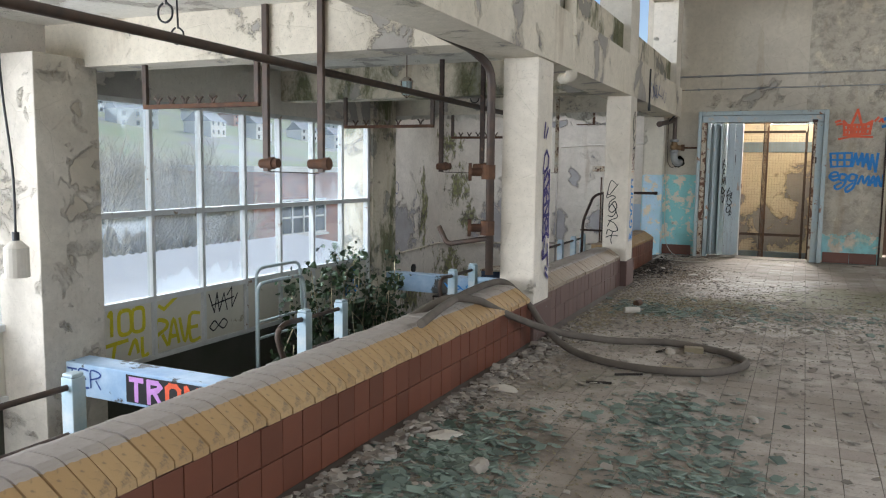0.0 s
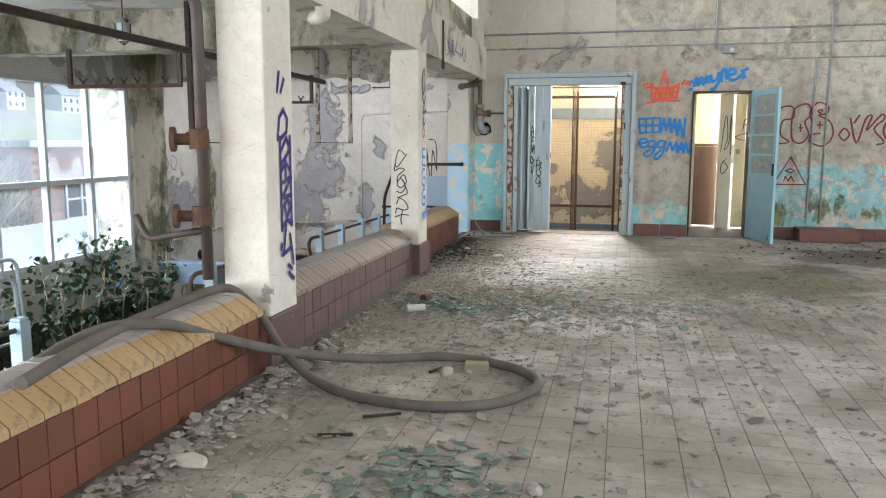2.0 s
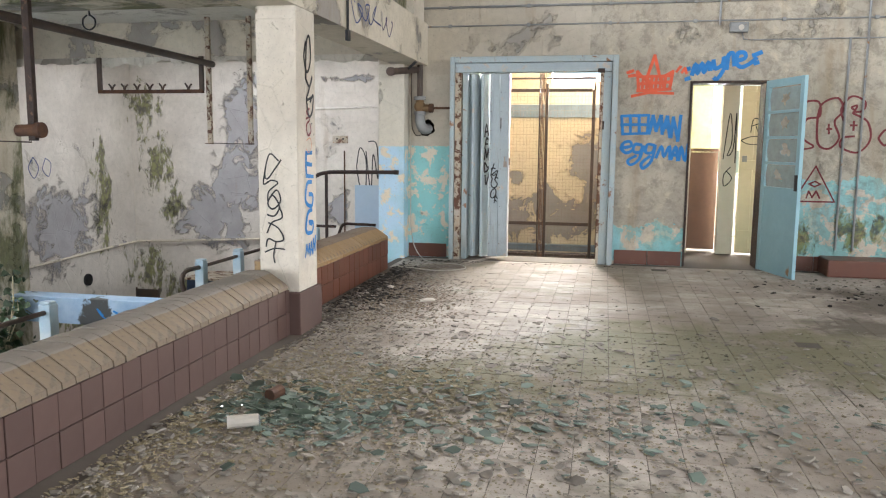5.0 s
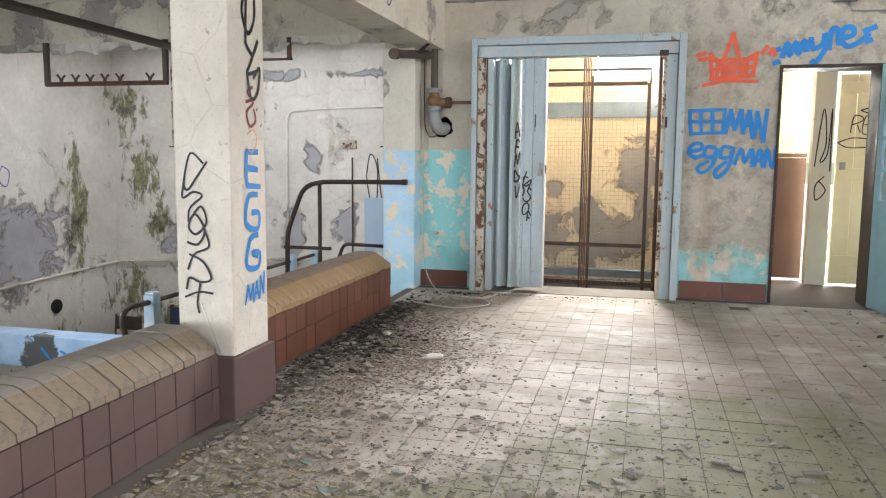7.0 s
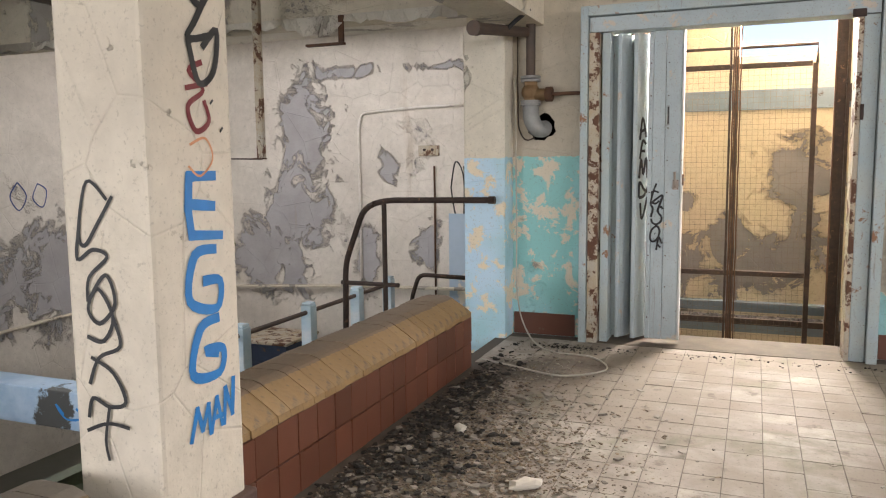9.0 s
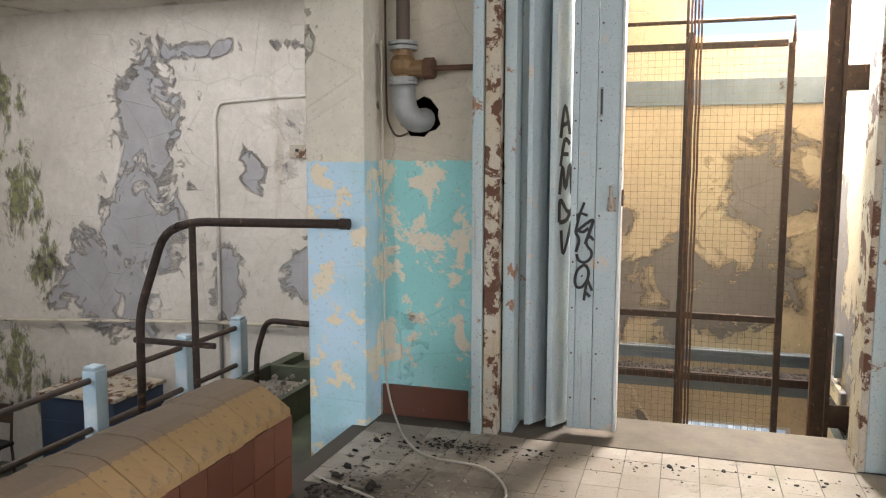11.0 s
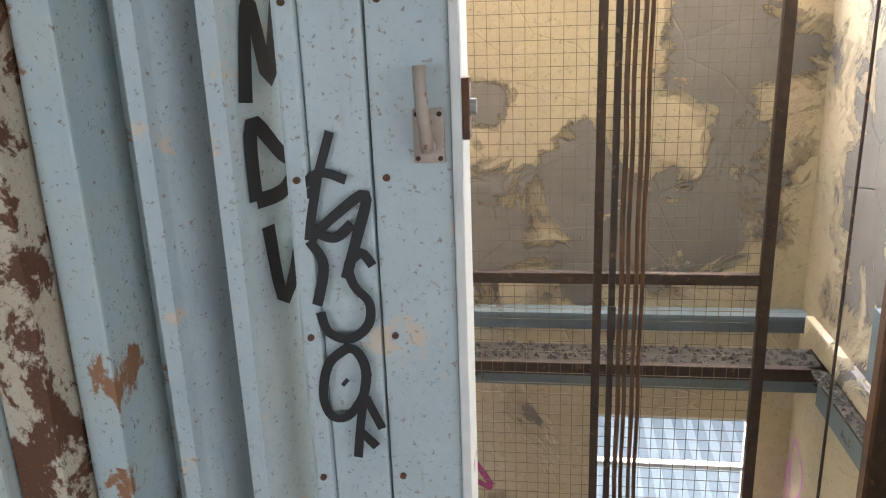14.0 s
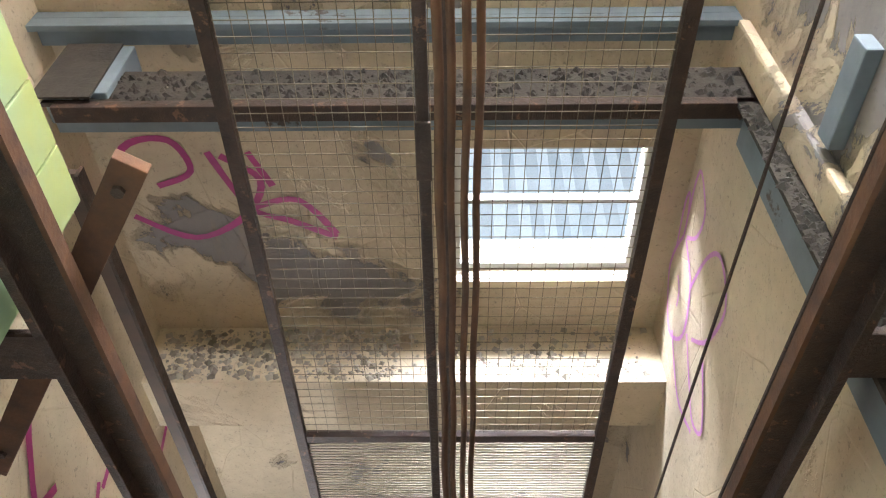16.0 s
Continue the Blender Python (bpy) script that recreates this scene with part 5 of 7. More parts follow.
spray(WB, M["p_blue"], (-6.894, 11.42, -0.80), LX, UZ, [[(0.2, 0.5), (0.25, 0.2), (0.4, 0.1)], [(0.1, 0.45), (0.3, 0.4)], [(0.3, 0.55), (0.3, 0.15)], [(0.0, 0.2), (0.0, 0.0), (0.16, 0.1), (0.0, 0.2)], [(0.22, 0.1), (0.35, 0.02), (0.5, 0.15)]], 0.04, "blue sprayed tag", False)


# ---- low bay: deck, beams, posts ----
structure("deck", boxes((-3.80, -2.02, -5.0, 16.45, -0.60, -0.47)), M["deck"], "mossy concrete deck below the parapet", "deck")
structure("deck_edge", boxes((-3.82, -3.72, -5.0, 16.45, -0.47, -0.40)), M["deck"])
for y, k0 in ((5.2, 0), (12.72, 1), (8.95, 2)):
    if k0 == 2:
        continue
    b = single("tie_beam", boxes((-6.9, -3.81, y, y + 0.30, -0.86, -0.53), bevel=0.012), M["bluebeam"], "blue and white painted concrete tie beam with graffiti", "beam", "tie beams")
    if k0 == 0:
        bm = bmesh.new()
        box(bm, -5.48, -4.50, y - 0.004, y - 0.002, -0.83, -0.56)
        part("graffiti", bm, M["p_black"], b, "black ground of a painted word")
        for i, (ch, m) in enumerate(zip("TRON", ("p_lilac", "p_lilac", "p_orange", "p_orange"))):
            spray(b, M[m], (-5.42 + i * 0.232, y - 0.004, -0.80), RX, UZ, lettering(ch, 0.20, 0, 0.75), 0.055, "painted block letter", False)
        spray(b, M["p_navy"], (-6.28, y, -0.76), RX, UZ, lettering("TER", 0.17, 0.2, 0.8), 0.02, "dark blue sprayed letters")
    else:
        spray(b, M["p_blue"], (-5.6, y, -0.80), RX, UZ, scribble(3, 0.9, 0.18, 11), 0.022, "bright blue sprayed tag")


def guard_post(y):
    p = thing("guard_post", "white and blue peeling square guard post", "post", (-3.69, y, -0.40), "guard posts")
    part("post", boxes((-0.05, 0.05, -0.05, 0.05, 0, 0.54), bevel=0.008), M["post"], p)
    part("cap", boxes((-0.045, 0.045, -0.045, 0.045, 0.54, 0.565), bevel=0.012), M["post"], p)
    return p


for y in (2.45, 3.14, 5.6, 6.21, 8.87, 9.54, 11.9, 12.77, 13.72, 14.6, 15.3):
    guard_post(y)


def guard_rail(y0, y1, hook):
    g = thing("guard_rail", "dark iron guard rail pipes between posts", "railing", (-3.69, y0, 0), "guard rails")
    for z in (0.08, -0.22):
        part("rail", rod(bmesh.new(), (0, 0.04, z), (0, y1 - y0 - 0.04, z), 0.02, 10), M["pipe"], g)
    if hook:
        part("bent_end", tube(bmesh.new(), [(0, -0.05, 0.08), (0.0, -0.32, 0.09), (0.0, -0.42, 0.02), (0.02, -0.36, -0.2), (0.02, -0.2, -0.3), (0.0, -0.05, -0.29)], 0.024, 10, 0.07), M["pipe"], g, "bent pipe end")


for y0, y1, hk in ((2.45, 3.14, True), (5.6, 6.21, True), (8.87, 9.54, True), (11.9, 12.77, True), (12.77, 13.72, False), (13.72, 14.6, False), (14.6, 15.3, False)):
    guard_rail(y0, y1, hk)
hr = thing("stair_handrail", "rusty tubular stair handrail with an open end", "handrail", (-2.89, 13.60, -0.465))
part("rail", tube(bmesh.new(), [(0.92, 0, 1.53), (0.0, 0, 1.52), (-0.18, 0, 1.46), (-0.36, 0, 1.0), (-0.38, 0, 0.0)], 0.024, 12, 0.10), M["iron"], hr)
part("end_collar", rod(bmesh.new(), (0.88, 0, 1.53), (0.93, 0, 1.53), 0.029, 12), M["iron"], hr)
part("upright", rod(bmesh.new(), (0.0, 0, 0.0), (0.0, 0, 1.5), 0.02, 10), M["iron"], hr)
part("low_bar", rod(bmesh.new(), (-0.4, 0, 0.84), (0.12, 0, 0.84), 0.018, 10), M["iron"], hr)
h2 = thing("stair_handrail", "short rusty tubular handrail hoop", "handrail", (-3.05, 14.6, -0.47))
part("rail", tube(bmesh.new(), [(-0.08, 0, 0.0), (-0.06, 0, 0.55), (0.02, 0, 0.78), (0.5, 0, 0.77)], 0.02, 10, 0.07), M["iron"], h2)


def hanging_rack(y):
    r = thing("hanging_rack", "rusty drop rack with a row of iron hooks", "rack", (-4.9, y, 2.02), "hanging racks")
    for x in (-0.68, 0.68):
        part("hanger", boxes((x - 0.025, x + 0.025, -0.02, 0.02, 0.0, 0.40), bevel=0.004), M["pipe"], r)
    part("bar", boxes((-0.70, 0.70, -0.022, 0.022, -0.03, 0.012), bevel=0.004), M["rust"], r)
    for i in range(7):
        x = -0.52 + i * 0.17
        if i == 5:
            continue
        part("hook", tube(bmesh.new(), [(x, 0, 0.01), (x - 0.012, 0, 0.05), (x - 0.035, -0.01, 0.085)], 0.011, 8), M["pipe"], r)
        part("hook", tube(bmesh.new(), [(x + 0.004, 0, 0.01), (x + 0.02, 0, 0.05), (x + 0.042, 0.01, 0.08)], 0.011, 8), M["pipe"], r)


def hanging_rods(y, m, spools=True):
    r = thing("hanging_rods", "pair of iron drop rods with crosswise spools" if spools else "pair of pale rusting drop channels joined by a wire", "hanger", (-3.74 if spools else -3.84, y, 1.4), "hanging rods")
    for x in (-0.29, 0.29) if spools else (-0.26, 0.26):
        part("rod", boxes((x - 0.028, x + 0.028, -0.02, 0.02, 0.0, 1.46), bevel=0.004), m, r)
        if not spools:
            part("foot", boxes((x - 0.06, x + 0.03, -0.03, 0.03, -0.012, -0.001), bevel=0.003), M["rust"], r)
            continue
        part("spool", rod(bmesh.new(), (x - 0.10 * (1 if x > 0 else 0.4), -0.03, 0.07), (x + 0.10 * (0.5 if x > 0 else 1.5), -0.03, 0.075), 0.042, 14), M["rust"], r)
        part("spool_end", rod(bmesh.new(), (x + 0.055, -0.03, 0.073), (x + 0.10, -0.03, 0.075), 0.055, 14), M["rust"], r)
    part("wire", rod(bmesh.new(), (-0.27, 0, 0.0), (0.27, 0, -0.01), 0.005, 6), M["iron"], r)


for y, m in ((5.52, M["pipe"]), (9.2, M["iron"]), (12.9, M["rustframe"])):
    hanging_rack(y + 0.12 if y < 12 else 13.0)
    hanging_rods(y if y < 12 else 12.95, m, y < 12)
single("steam_pipe", tube(bmesh.new(), [(-3.52, -4.9, 2.30), (-3.55, 3.5, 2.30), (-3.78, 9.0, 2.30), (-3.86, 12.6, 2.28)], 0.035, 12), M["pipe"], "long grey steam pipe hung under the ceiling", "pipe")
bm = tube(bmesh.new(), [(-2.14, -4.9, 2.62), (-2.14, 3.2, 2.52), (-2.13, 5.7, 2.40), (-2.06, 5.96, 2.28), (-2.055, 5.97, 0.55)], 0.035, 12, 0.12)
dp = single("drop_pipe", bm, M["pipe"], "dark iron pipe running along the beam and down the column", "pipe")
for z in (1.42, 0.95):
    bm = rod(bmesh.new(), (-2.07, 5.95, z - 0.06), (-2.07, 5.95, z + 0.06), 0.06, 14)
    rod(bm, (-2.07, 5.95, z), (-2.20, 5.90, z), 0.035, 12)
    rod(bm, (-2.20, 5.90, z), (-2.225, 5.89, z), 0.075, 14)
    part("valve", bm, M["rust"], dp, "rusty stop valve")
part("branch", tube(bmesh.new(), [(-2.07, 5.95, 0.86), (-2.25, 5.92, 0.83), (-2.42, 5.9, 0.80), (-2.5, 5.9, 0.95)], 0.022, 10, 0.05), M["pipe"], dp)


def hanging_lamp():
    l = thing("pendant_lamp", "white enamel cylinder lamp hanging on a black cord", "lamp", (-4.2, 3.17, 0.72))
    bm = rod(bmesh.new(), (0, 0, 0.0), (0, 0, 0.19), 0.075, 20)
    rod(bm, (0, 0, 0.19), (0, 0, 0.235), 0.075, 20, 0.03)
    part("shade", bm, M["paper"], l)
    part("socket", rod(bmesh.new(), (0, 0, 0.235), (0, 0, 0.29), 0.022, 12), M["black"], l)
    part("cord", tube(bmesh.new(), smooth_line([Vector(p) for p in [(0, 0, 0.28), (-0.03, 0.02, 0.7), (-0.05, -0.02, 1.3), (-0.09, 0, 2.13)]], 6), 0.008, 6), M["black"], l)
    c = thing("cage_lantern", "old caged glass lantern hanging on a wire", "lamp", (-3.77, 7.71, 2.26))
    part("jar", rod(bmesh.new(), (0, 0, 0.0), (0, 0, 0.15), 0.05, 16, 0.062), M["dirty_pane"], c)
    part("cap", rod(bmesh.new(), (0, 0, 0.15), (0, 0, 0.20), 0.09, 16, 0.03), M["rustframe"], c)
    for i in range(6):
        a = i * math.pi / 3
        part("cage_bar", tube(bmesh.new(), [(0.07 * math.cos(a), 0.07 * math.sin(a), 0.16), (0.066 * math.cos(a), 0.066 * math.sin(a), 0.02), (0.0, 0.0, -0.03)], 0.004, 6, 0.02), M["rust"], c)
    part("wire", rod(bmesh.new(), (0, 0, 0.2), (0, 0, 0.6), 0.005, 6), M["rust"], c)
    for x, y in ((-4.55, 5.0), (-3.9, 4.2), (-4.4, 11.2)):
        w = [Vector((x, y, 2.86)), Vector((x, y + 0.01, 2.62))] + [Vector((x + 0.07 * math.sin(a), y, 2.54 + 0.07 * math.cos(a))) for a in (0.2, 1.2, 2.2, 3.2, 4.2, 5.2, 6.0)]
        single("cable_loop", tube(bmesh.new(), smooth_line(w, 4), 0.008, 6), M["black"], "cut black cable looped below the ceiling", "cable", "cable loops")


hanging_lamp()


def hoop_rail(x, y, s):
    g = thing("hoop_rail", "blue-grey tubular safety hoop beside the window door", "railing", (x, y, -1.9), "hoop rails")
    part("hoop", tube(bmesh.new(), [(0, 0, 0.0), (0, 0, 1.93 * s), (0, 0.95, 1.93 * s), (0, 1.15, 0.0)], 0.022, 10, 0.14), M["frame_paint"], g)
    part("mid_bar", rod(bmesh.new(), (0, 0, 1.25 * s), (0, 1.02, 1.25 * s), 0.018, 10), M["frame_paint"], g)


hoop_rail(-5.6, 7.35, 1.0)
hoop_rail(-6.05, 7.9, 1.05)


def ivy(name, x, y, z, dx, dy, dz, n, seed):
    """Climbing ivy: stems and folded five-sided leaves."""
    r = random.Random(seed)
    p = thing(name, "climbing ivy with dark green leaves", "plant", (x, y, z), "ivy plants")
    bm = bmesh.new()
    heads = []
    for i in range(max(4, n // 60)):
        q = [Vector((r.uniform(-dx, dx), r.uniform(-dy, dy), 0.0))]
        for j in range(6):
            q.append(q[-1] + Vector((r.uniform(-0.1, 0.1), r.uniform(-0.15, 0.15), dz / 6 * r.uniform(0.5, 1.2))))
        tube(bm, q, 0.008, 5)
        heads += q
    tagged(part("stem", bm, M["twig"], p), kind="stuff")
    bm = bmesh.new()
    for i in range(n):
        c = r.choice(heads) + Vector((r.gauss(0, 0.09), r.gauss(0, 0.14), r.gauss(0, 0.09)))
        m = Matrix.Translation(c) @ Euler((r.uniform(0, 6), r.uniform(-0.8, 0.8), r.uniform(0, 6))).to_matrix().to_4x4()
        s = r.uniform(0.03, 0.075)
        v = [bm.verts.new(m @ Vector(q)) for q in ((0, 0, 0), (s * 0.8, s * 0.3, s * 0.2), (s * 0.5, s * 1.1, s * 0.15), (0, s * 1.6, 0), (-s * 0.5, s * 1.1, s * 0.15), (-s * 0.8, s * 0.3, s * 0.2))]
        bm.faces.new((v[0], v[1], v[2], v[3])), bm.faces.new((v[0], v[3], v[4], v[5]))
    tagged(part("leaves", bm, M["leaf"], p), kind="stuff")


ivy("ivy", -6.0, 9.6, -1.9, 0.5, 0.7, 1.9, 700, 1)
ivy("ivy", -6.5, 11.6, -1.9, 0.3, 0.6, 1.6, 600, 2)
ivy("ivy", -6.75, 11.2, -0.5, 0.06, 0.2, 0.5, 140, 3)
ivy("ivy", -6.2, 12.1, -1.9, 0.5, 0.3, 1.2, 400, 4)
ivy("ivy", -5.6, 8.2, -1.9, 0.4, 0.4, 1.3, 350, 5)


def low_bay_clutter():
    WE = bpy.data.objects["wall_end"]
    single("conduit", tube(bmesh.new(), [(-2.1, 16.43, 2.02), (-3.9, 16.43, 1.98), (-4.55, 16.43, 1.94), (-4.6, 16.43, 1.8), (-4.6, 16.43, -1.0)], 0.018, 8, 0.06), M["wall_white"], "painted conduit bent down the end wall", "conduit")
    single("conduit", tube(bmesh.new(), [(-3.62, 16.43, 1.3), (-3.62, 16.43, -0.3)], 0.012, 8), M["rust"], "rusty conduit stub below the switch", "conduit")
    b = thing("switch_plate", "rusted double switch box on the wall", "switch", (-3.69, 16.45, 1.48))
    part("plate", boxes((-0.13, 0.13, -0.02, -0.002, -0.06, 0.06), bevel=0.004), M["rustframe"], b)
    for x in (-0.05, 0.05):
        part("knob", rod(bmesh.new(), (x, -0.02, 0.01), (x, -0.035, 0.01), 0.016, 10), M["iron"], b)
    single("wall_pipe", tube(bmesh.new(), [(-7.425, 13.1, -0.40), (-7.425, 16.40, -0.30), (-4.7, 16.40, -0.16), (-2.1, 16.40, -0.1)], 0.02, 8, 0.05), M["beam"], "painted pipe running along the walls", "pipe")
    single("wall_port", rod(bmesh.new(), (-7.449, 15.1, -0.76), (-7.42, 15.1, -0.76), 0.095, 16), M["black"], "round black pipe port in the wall", "pipe")
    t = thing("machine_box", "dark blue steel machine box with a rusty lid", "machine", (-5.60, 15.95, -1.9))
    part("case", boxes((-0.42, 0.42, -0.35, 0.35, 0.0, 1.12), bevel=0.02), M["navy_steel"], t)
    part("lid", boxes((-0.44, 0.44, -0.37, 0.37, 1.12, 1.16), bevel=0.01), M["rustframe"], t)
    for z in (0.35, 0.75):
        part("front_panel", boxes((-0.36, 0.36, -0.362, -0.352, z - 0.15, z + 0.15), bevel=0.004), M["navy_steel"], t)
    c = thing("broken_chair", "broken dark chair frame standing by the wall", "chair", (-6.95, 15.75, -1.9))
    part("seat", boxes((-0.23, 0.23, -0.2, 0.2, 0.44, 0.48), bevel=0.01), M["black"], c)
    for x in (-0.21, 0.21):
        for y in (-0.18, 0.18):
            part("leg", rod(bmesh.new(), (x * 1.08, y * 1.1, 0), (x, y, 0.44), 0.014, 8), M["pipe"], c)
        part("back_post", rod(bmesh.new(), (x, 0.18, 0.48), (x, 0.22, 0.88), 0.014, 8), M["pipe"], c)
    part("backrest", boxes((-0.2, 0.2, 0.19, 0.215, 0.66, 0.86), bevel=0.008), M["pipe"], c)
    spray(WE, M["p_black"], (-3.42, 16.45, 0.55), RX, UZ, [[(0.0, 0.5), (0.05, 0.2), (0.14, 0.05), (0.16, 0.6), (0.06, 0.8), (0.0, 0.5)], [(0.16, 0.75), (0.24, 0.1), (0.28, 0.7), (0.36, 0.3), (0.34, 0.85), (0.2, 0.9)], [(0.05, -0.05), (0.3, 0.02)]], 0.02, "black sprayed tag")
    WL = bpy.data.objects["wall_left"]
    spray(WL, M["p_navy"], (-7.45, 13.95, 0.88), LX, UZ, [[(0.1, 0.3), (0.0, 0.15), (0.1, 0.0), (0.2, 0.15), (0.1, 0.3)], [(0.35, 0.28), (0.28, 0.12), (0.4, 0.02), (0.46, 0.2), (0.35, 0.28)]], 0.015, "faint dark ring marks")
    structure("wall_patch_blue", boxes((-3.45, -2.04, 16.444, 16.449, -0.5, 0.75)), M["blue_patch"], "patch of pale blue paint on the wall", "paint")
    # torn plaster skin hanging below the far cross beam
    bm = bmesh.new()
    r = random.Random(7)
    n, prev = 90, None
    for i in range(n + 1):
        x = -7.4 + 5.3 * i / n
        a = bm.verts.new((x, 13.19, 2.44))
        b2 = bm.verts.new((x + r.uniform(-0.04, 0.04), 13.17 - r.uniform(0, 0.04), 2.40 - 0.13 * abs(noise.noise((x * 1.7, 0, 3))) * 1.8 - r.uniform(0, 0.04)))
        if prev:
            bm.faces.new((prev[0], a, b2, prev[1]))
        prev = (a, b2)
    single("torn_plaster", bm, M["ceiling"], "ragged white plaster skin hanging below the beam", "plaster", kind="structure")


M["blue_sheet"] = plain("blue_roof_sheet", (0.26, 0.32, 0.37), (0.32, 0.37, 0.41), 2, 0.6, bump=0.1)
M["navy_steel"] = plain("navy_steel", (0.04, 0.07, 0.13), (0.03, 0.04, 0.07), 4, 0.6, bump=0.2, wear=(0.12, 0.08, 0.05), wear_at=0.62)
M["blue_patch"] = plain("blue_wall_paint", (0.36, 0.48, 0.62), (0.42, 0.52, 0.62), 2, 0.8, bump=0.2, wear=(0.66, 0.60, 0.50), wear_at=0.56)
low_bay_clutter()
br = thing("angle_bracket", "rusty angle iron bracket hanging from the beam", "bracket", (-3.0, 13.18, 2.24))
part("upright", boxes((-0.02, 0.02, -0.02, 0.0, 0.0, 0.19), (-0.02, -0.014, 0.0, 0.02, 0.0, 0.19)), M["rust"], br)
part("arm", boxes((-0.30, 0.02, -0.02, 0.02, -0.02, -0.002)), M["rust"], br)
ch = thing("gutter_trough", "mossy green trough filled with rubble on the deck", "trough", (-3.25, 14.3, -0.47))
part("side", boxes((-0.30, -0.25, -1.2, 1.2, 0.0, 0.22), bevel=0.006), M["deck"], ch)
part("side", boxes((0.25, 0.30, -1.2, 1.2, 0.0, 0.22), bevel=0.006), M["deck"], ch)
part("end", boxes((-0.25, 0.25, -1.2, -1.15, 0.0, 0.22), bevel=0.006), M["deck"], ch)
part("end", boxes((-0.25, 0.25, 1.15, 1.2, 0.0, 0.22), bevel=0.006), M["deck"], ch)
bm = bmesh.new()
rr = random.Random(31)
for i in range(420):
    s0 = rr.uniform(0.01, 0.04)
    bmesh.ops.create_cube(bm, size=s0, matrix=pose(rr.uniform(-0.23, 0.23), rr.uniform(-1.12, 1.12), 0.10 + rr.uniform(-0.02, 0.05), rr.uniform(0, 90), rr.uniform(0, 90), rr.uniform(0, 90)))
box(bm, -0.25, 0.25, -1.15, 1.15, 0.0, 0.10)
tagged(part("fill", bm, M["rubble"], ch, "crumbled plaster fill"), kind="stuff")


# ---- lift shaft ----
def lift_gate():
    g = thing("mesh_gate", "brown iron framed wire mesh guard in the lift shaft", "guard", (-0.335, 15.94, 0))
    xs, zt = (-0.665, 0.665), 2.21
    for x in xs:
        part("stile", boxes((x - 0.022, x + 0.022, -0.02, 0.02, -4.15, zt), bevel=0.003), M["iron"], g)
    part("centre_bar", boxes((-0.02, 0.015, -0.05, -0.02, -4.15, 2.3), bevel=0.003), M["iron"], g)
    for z in (zt, 0.262, -1.82):
        part("cross_bar", boxes((-0.64, 0.64, -0.018, 0.018, z - 0.025, z + 0.022), bevel=0.003), M["iron"], g)
    part("top_loop", tube(bmesh.new(), [(-0.6, 0, zt), (-0.6, 0, 2.38), (0.68, 0, 2.38), (0.68, 0, zt)], 0.015, 8), M["iron"], g)
    vs, fs = [], []

    def wire(a, b, r=0.0017):
        d = (Vector(b) - Vector(a)).normalized()
        s = d.orthogonal().normalized() * r
        t = d.cross(s)
        n = len(vs)
        for p in (a, b):
            vs.extend([tuple(Vector(p) + o) for o in (s, t, -s, -t)])
        fs.extend([(n + i, n + (i + 1) % 4, n + 4 + (i + 1) % 4, n + 4 + i) for i in range(4)])
    for i in range(27):
        x = -0.64 + i * 1.28 / 26
        wire((x, 0.004, -1.80), (x, 0.004, zt))
    z = -1.78
    while z < zt:
        wire((-0.645, 0.0, z), (0.645, 0.0, z))
        z += 0.05
    z = -4.1
    while z < -1.86:
        wire((-0.645, 0.0, z), (0.645, 0.0, z), 0.004)
        z += 0.022
    me = bpy.data.meshes.new("wire_mesh")
    me.from_pydata(vs, [], fs)
    me.materials.append(M["mesh_wire"])
    w = new("wire_mesh", me)
    w.parent = g
    tagged(w, "fine square wire mesh", kind="stuff")


M["mesh_wire"] = plain("mesh_wire", (0.12, 0.10, 0.08), (0.2, 0.17, 0.12), 9, 0.5, 0.4, 0.0)


def rope(x, y, r0, z0=-4.2, z1=5.0, m="iron"):
    bm = bmesh.new()
    n = 120
    tube(bm, [(x + r0 * 0.25 * math.cos(i * 1.3), y + r0 * 0.25 * math.sin(i * 1.3), z0 + (z1 - z0) * i / n) for i in range(n + 1)], r0, 7)
    single("lift_cable", bm, M[m], "greasy twisted steel lift cable", "cable", "lift cables")


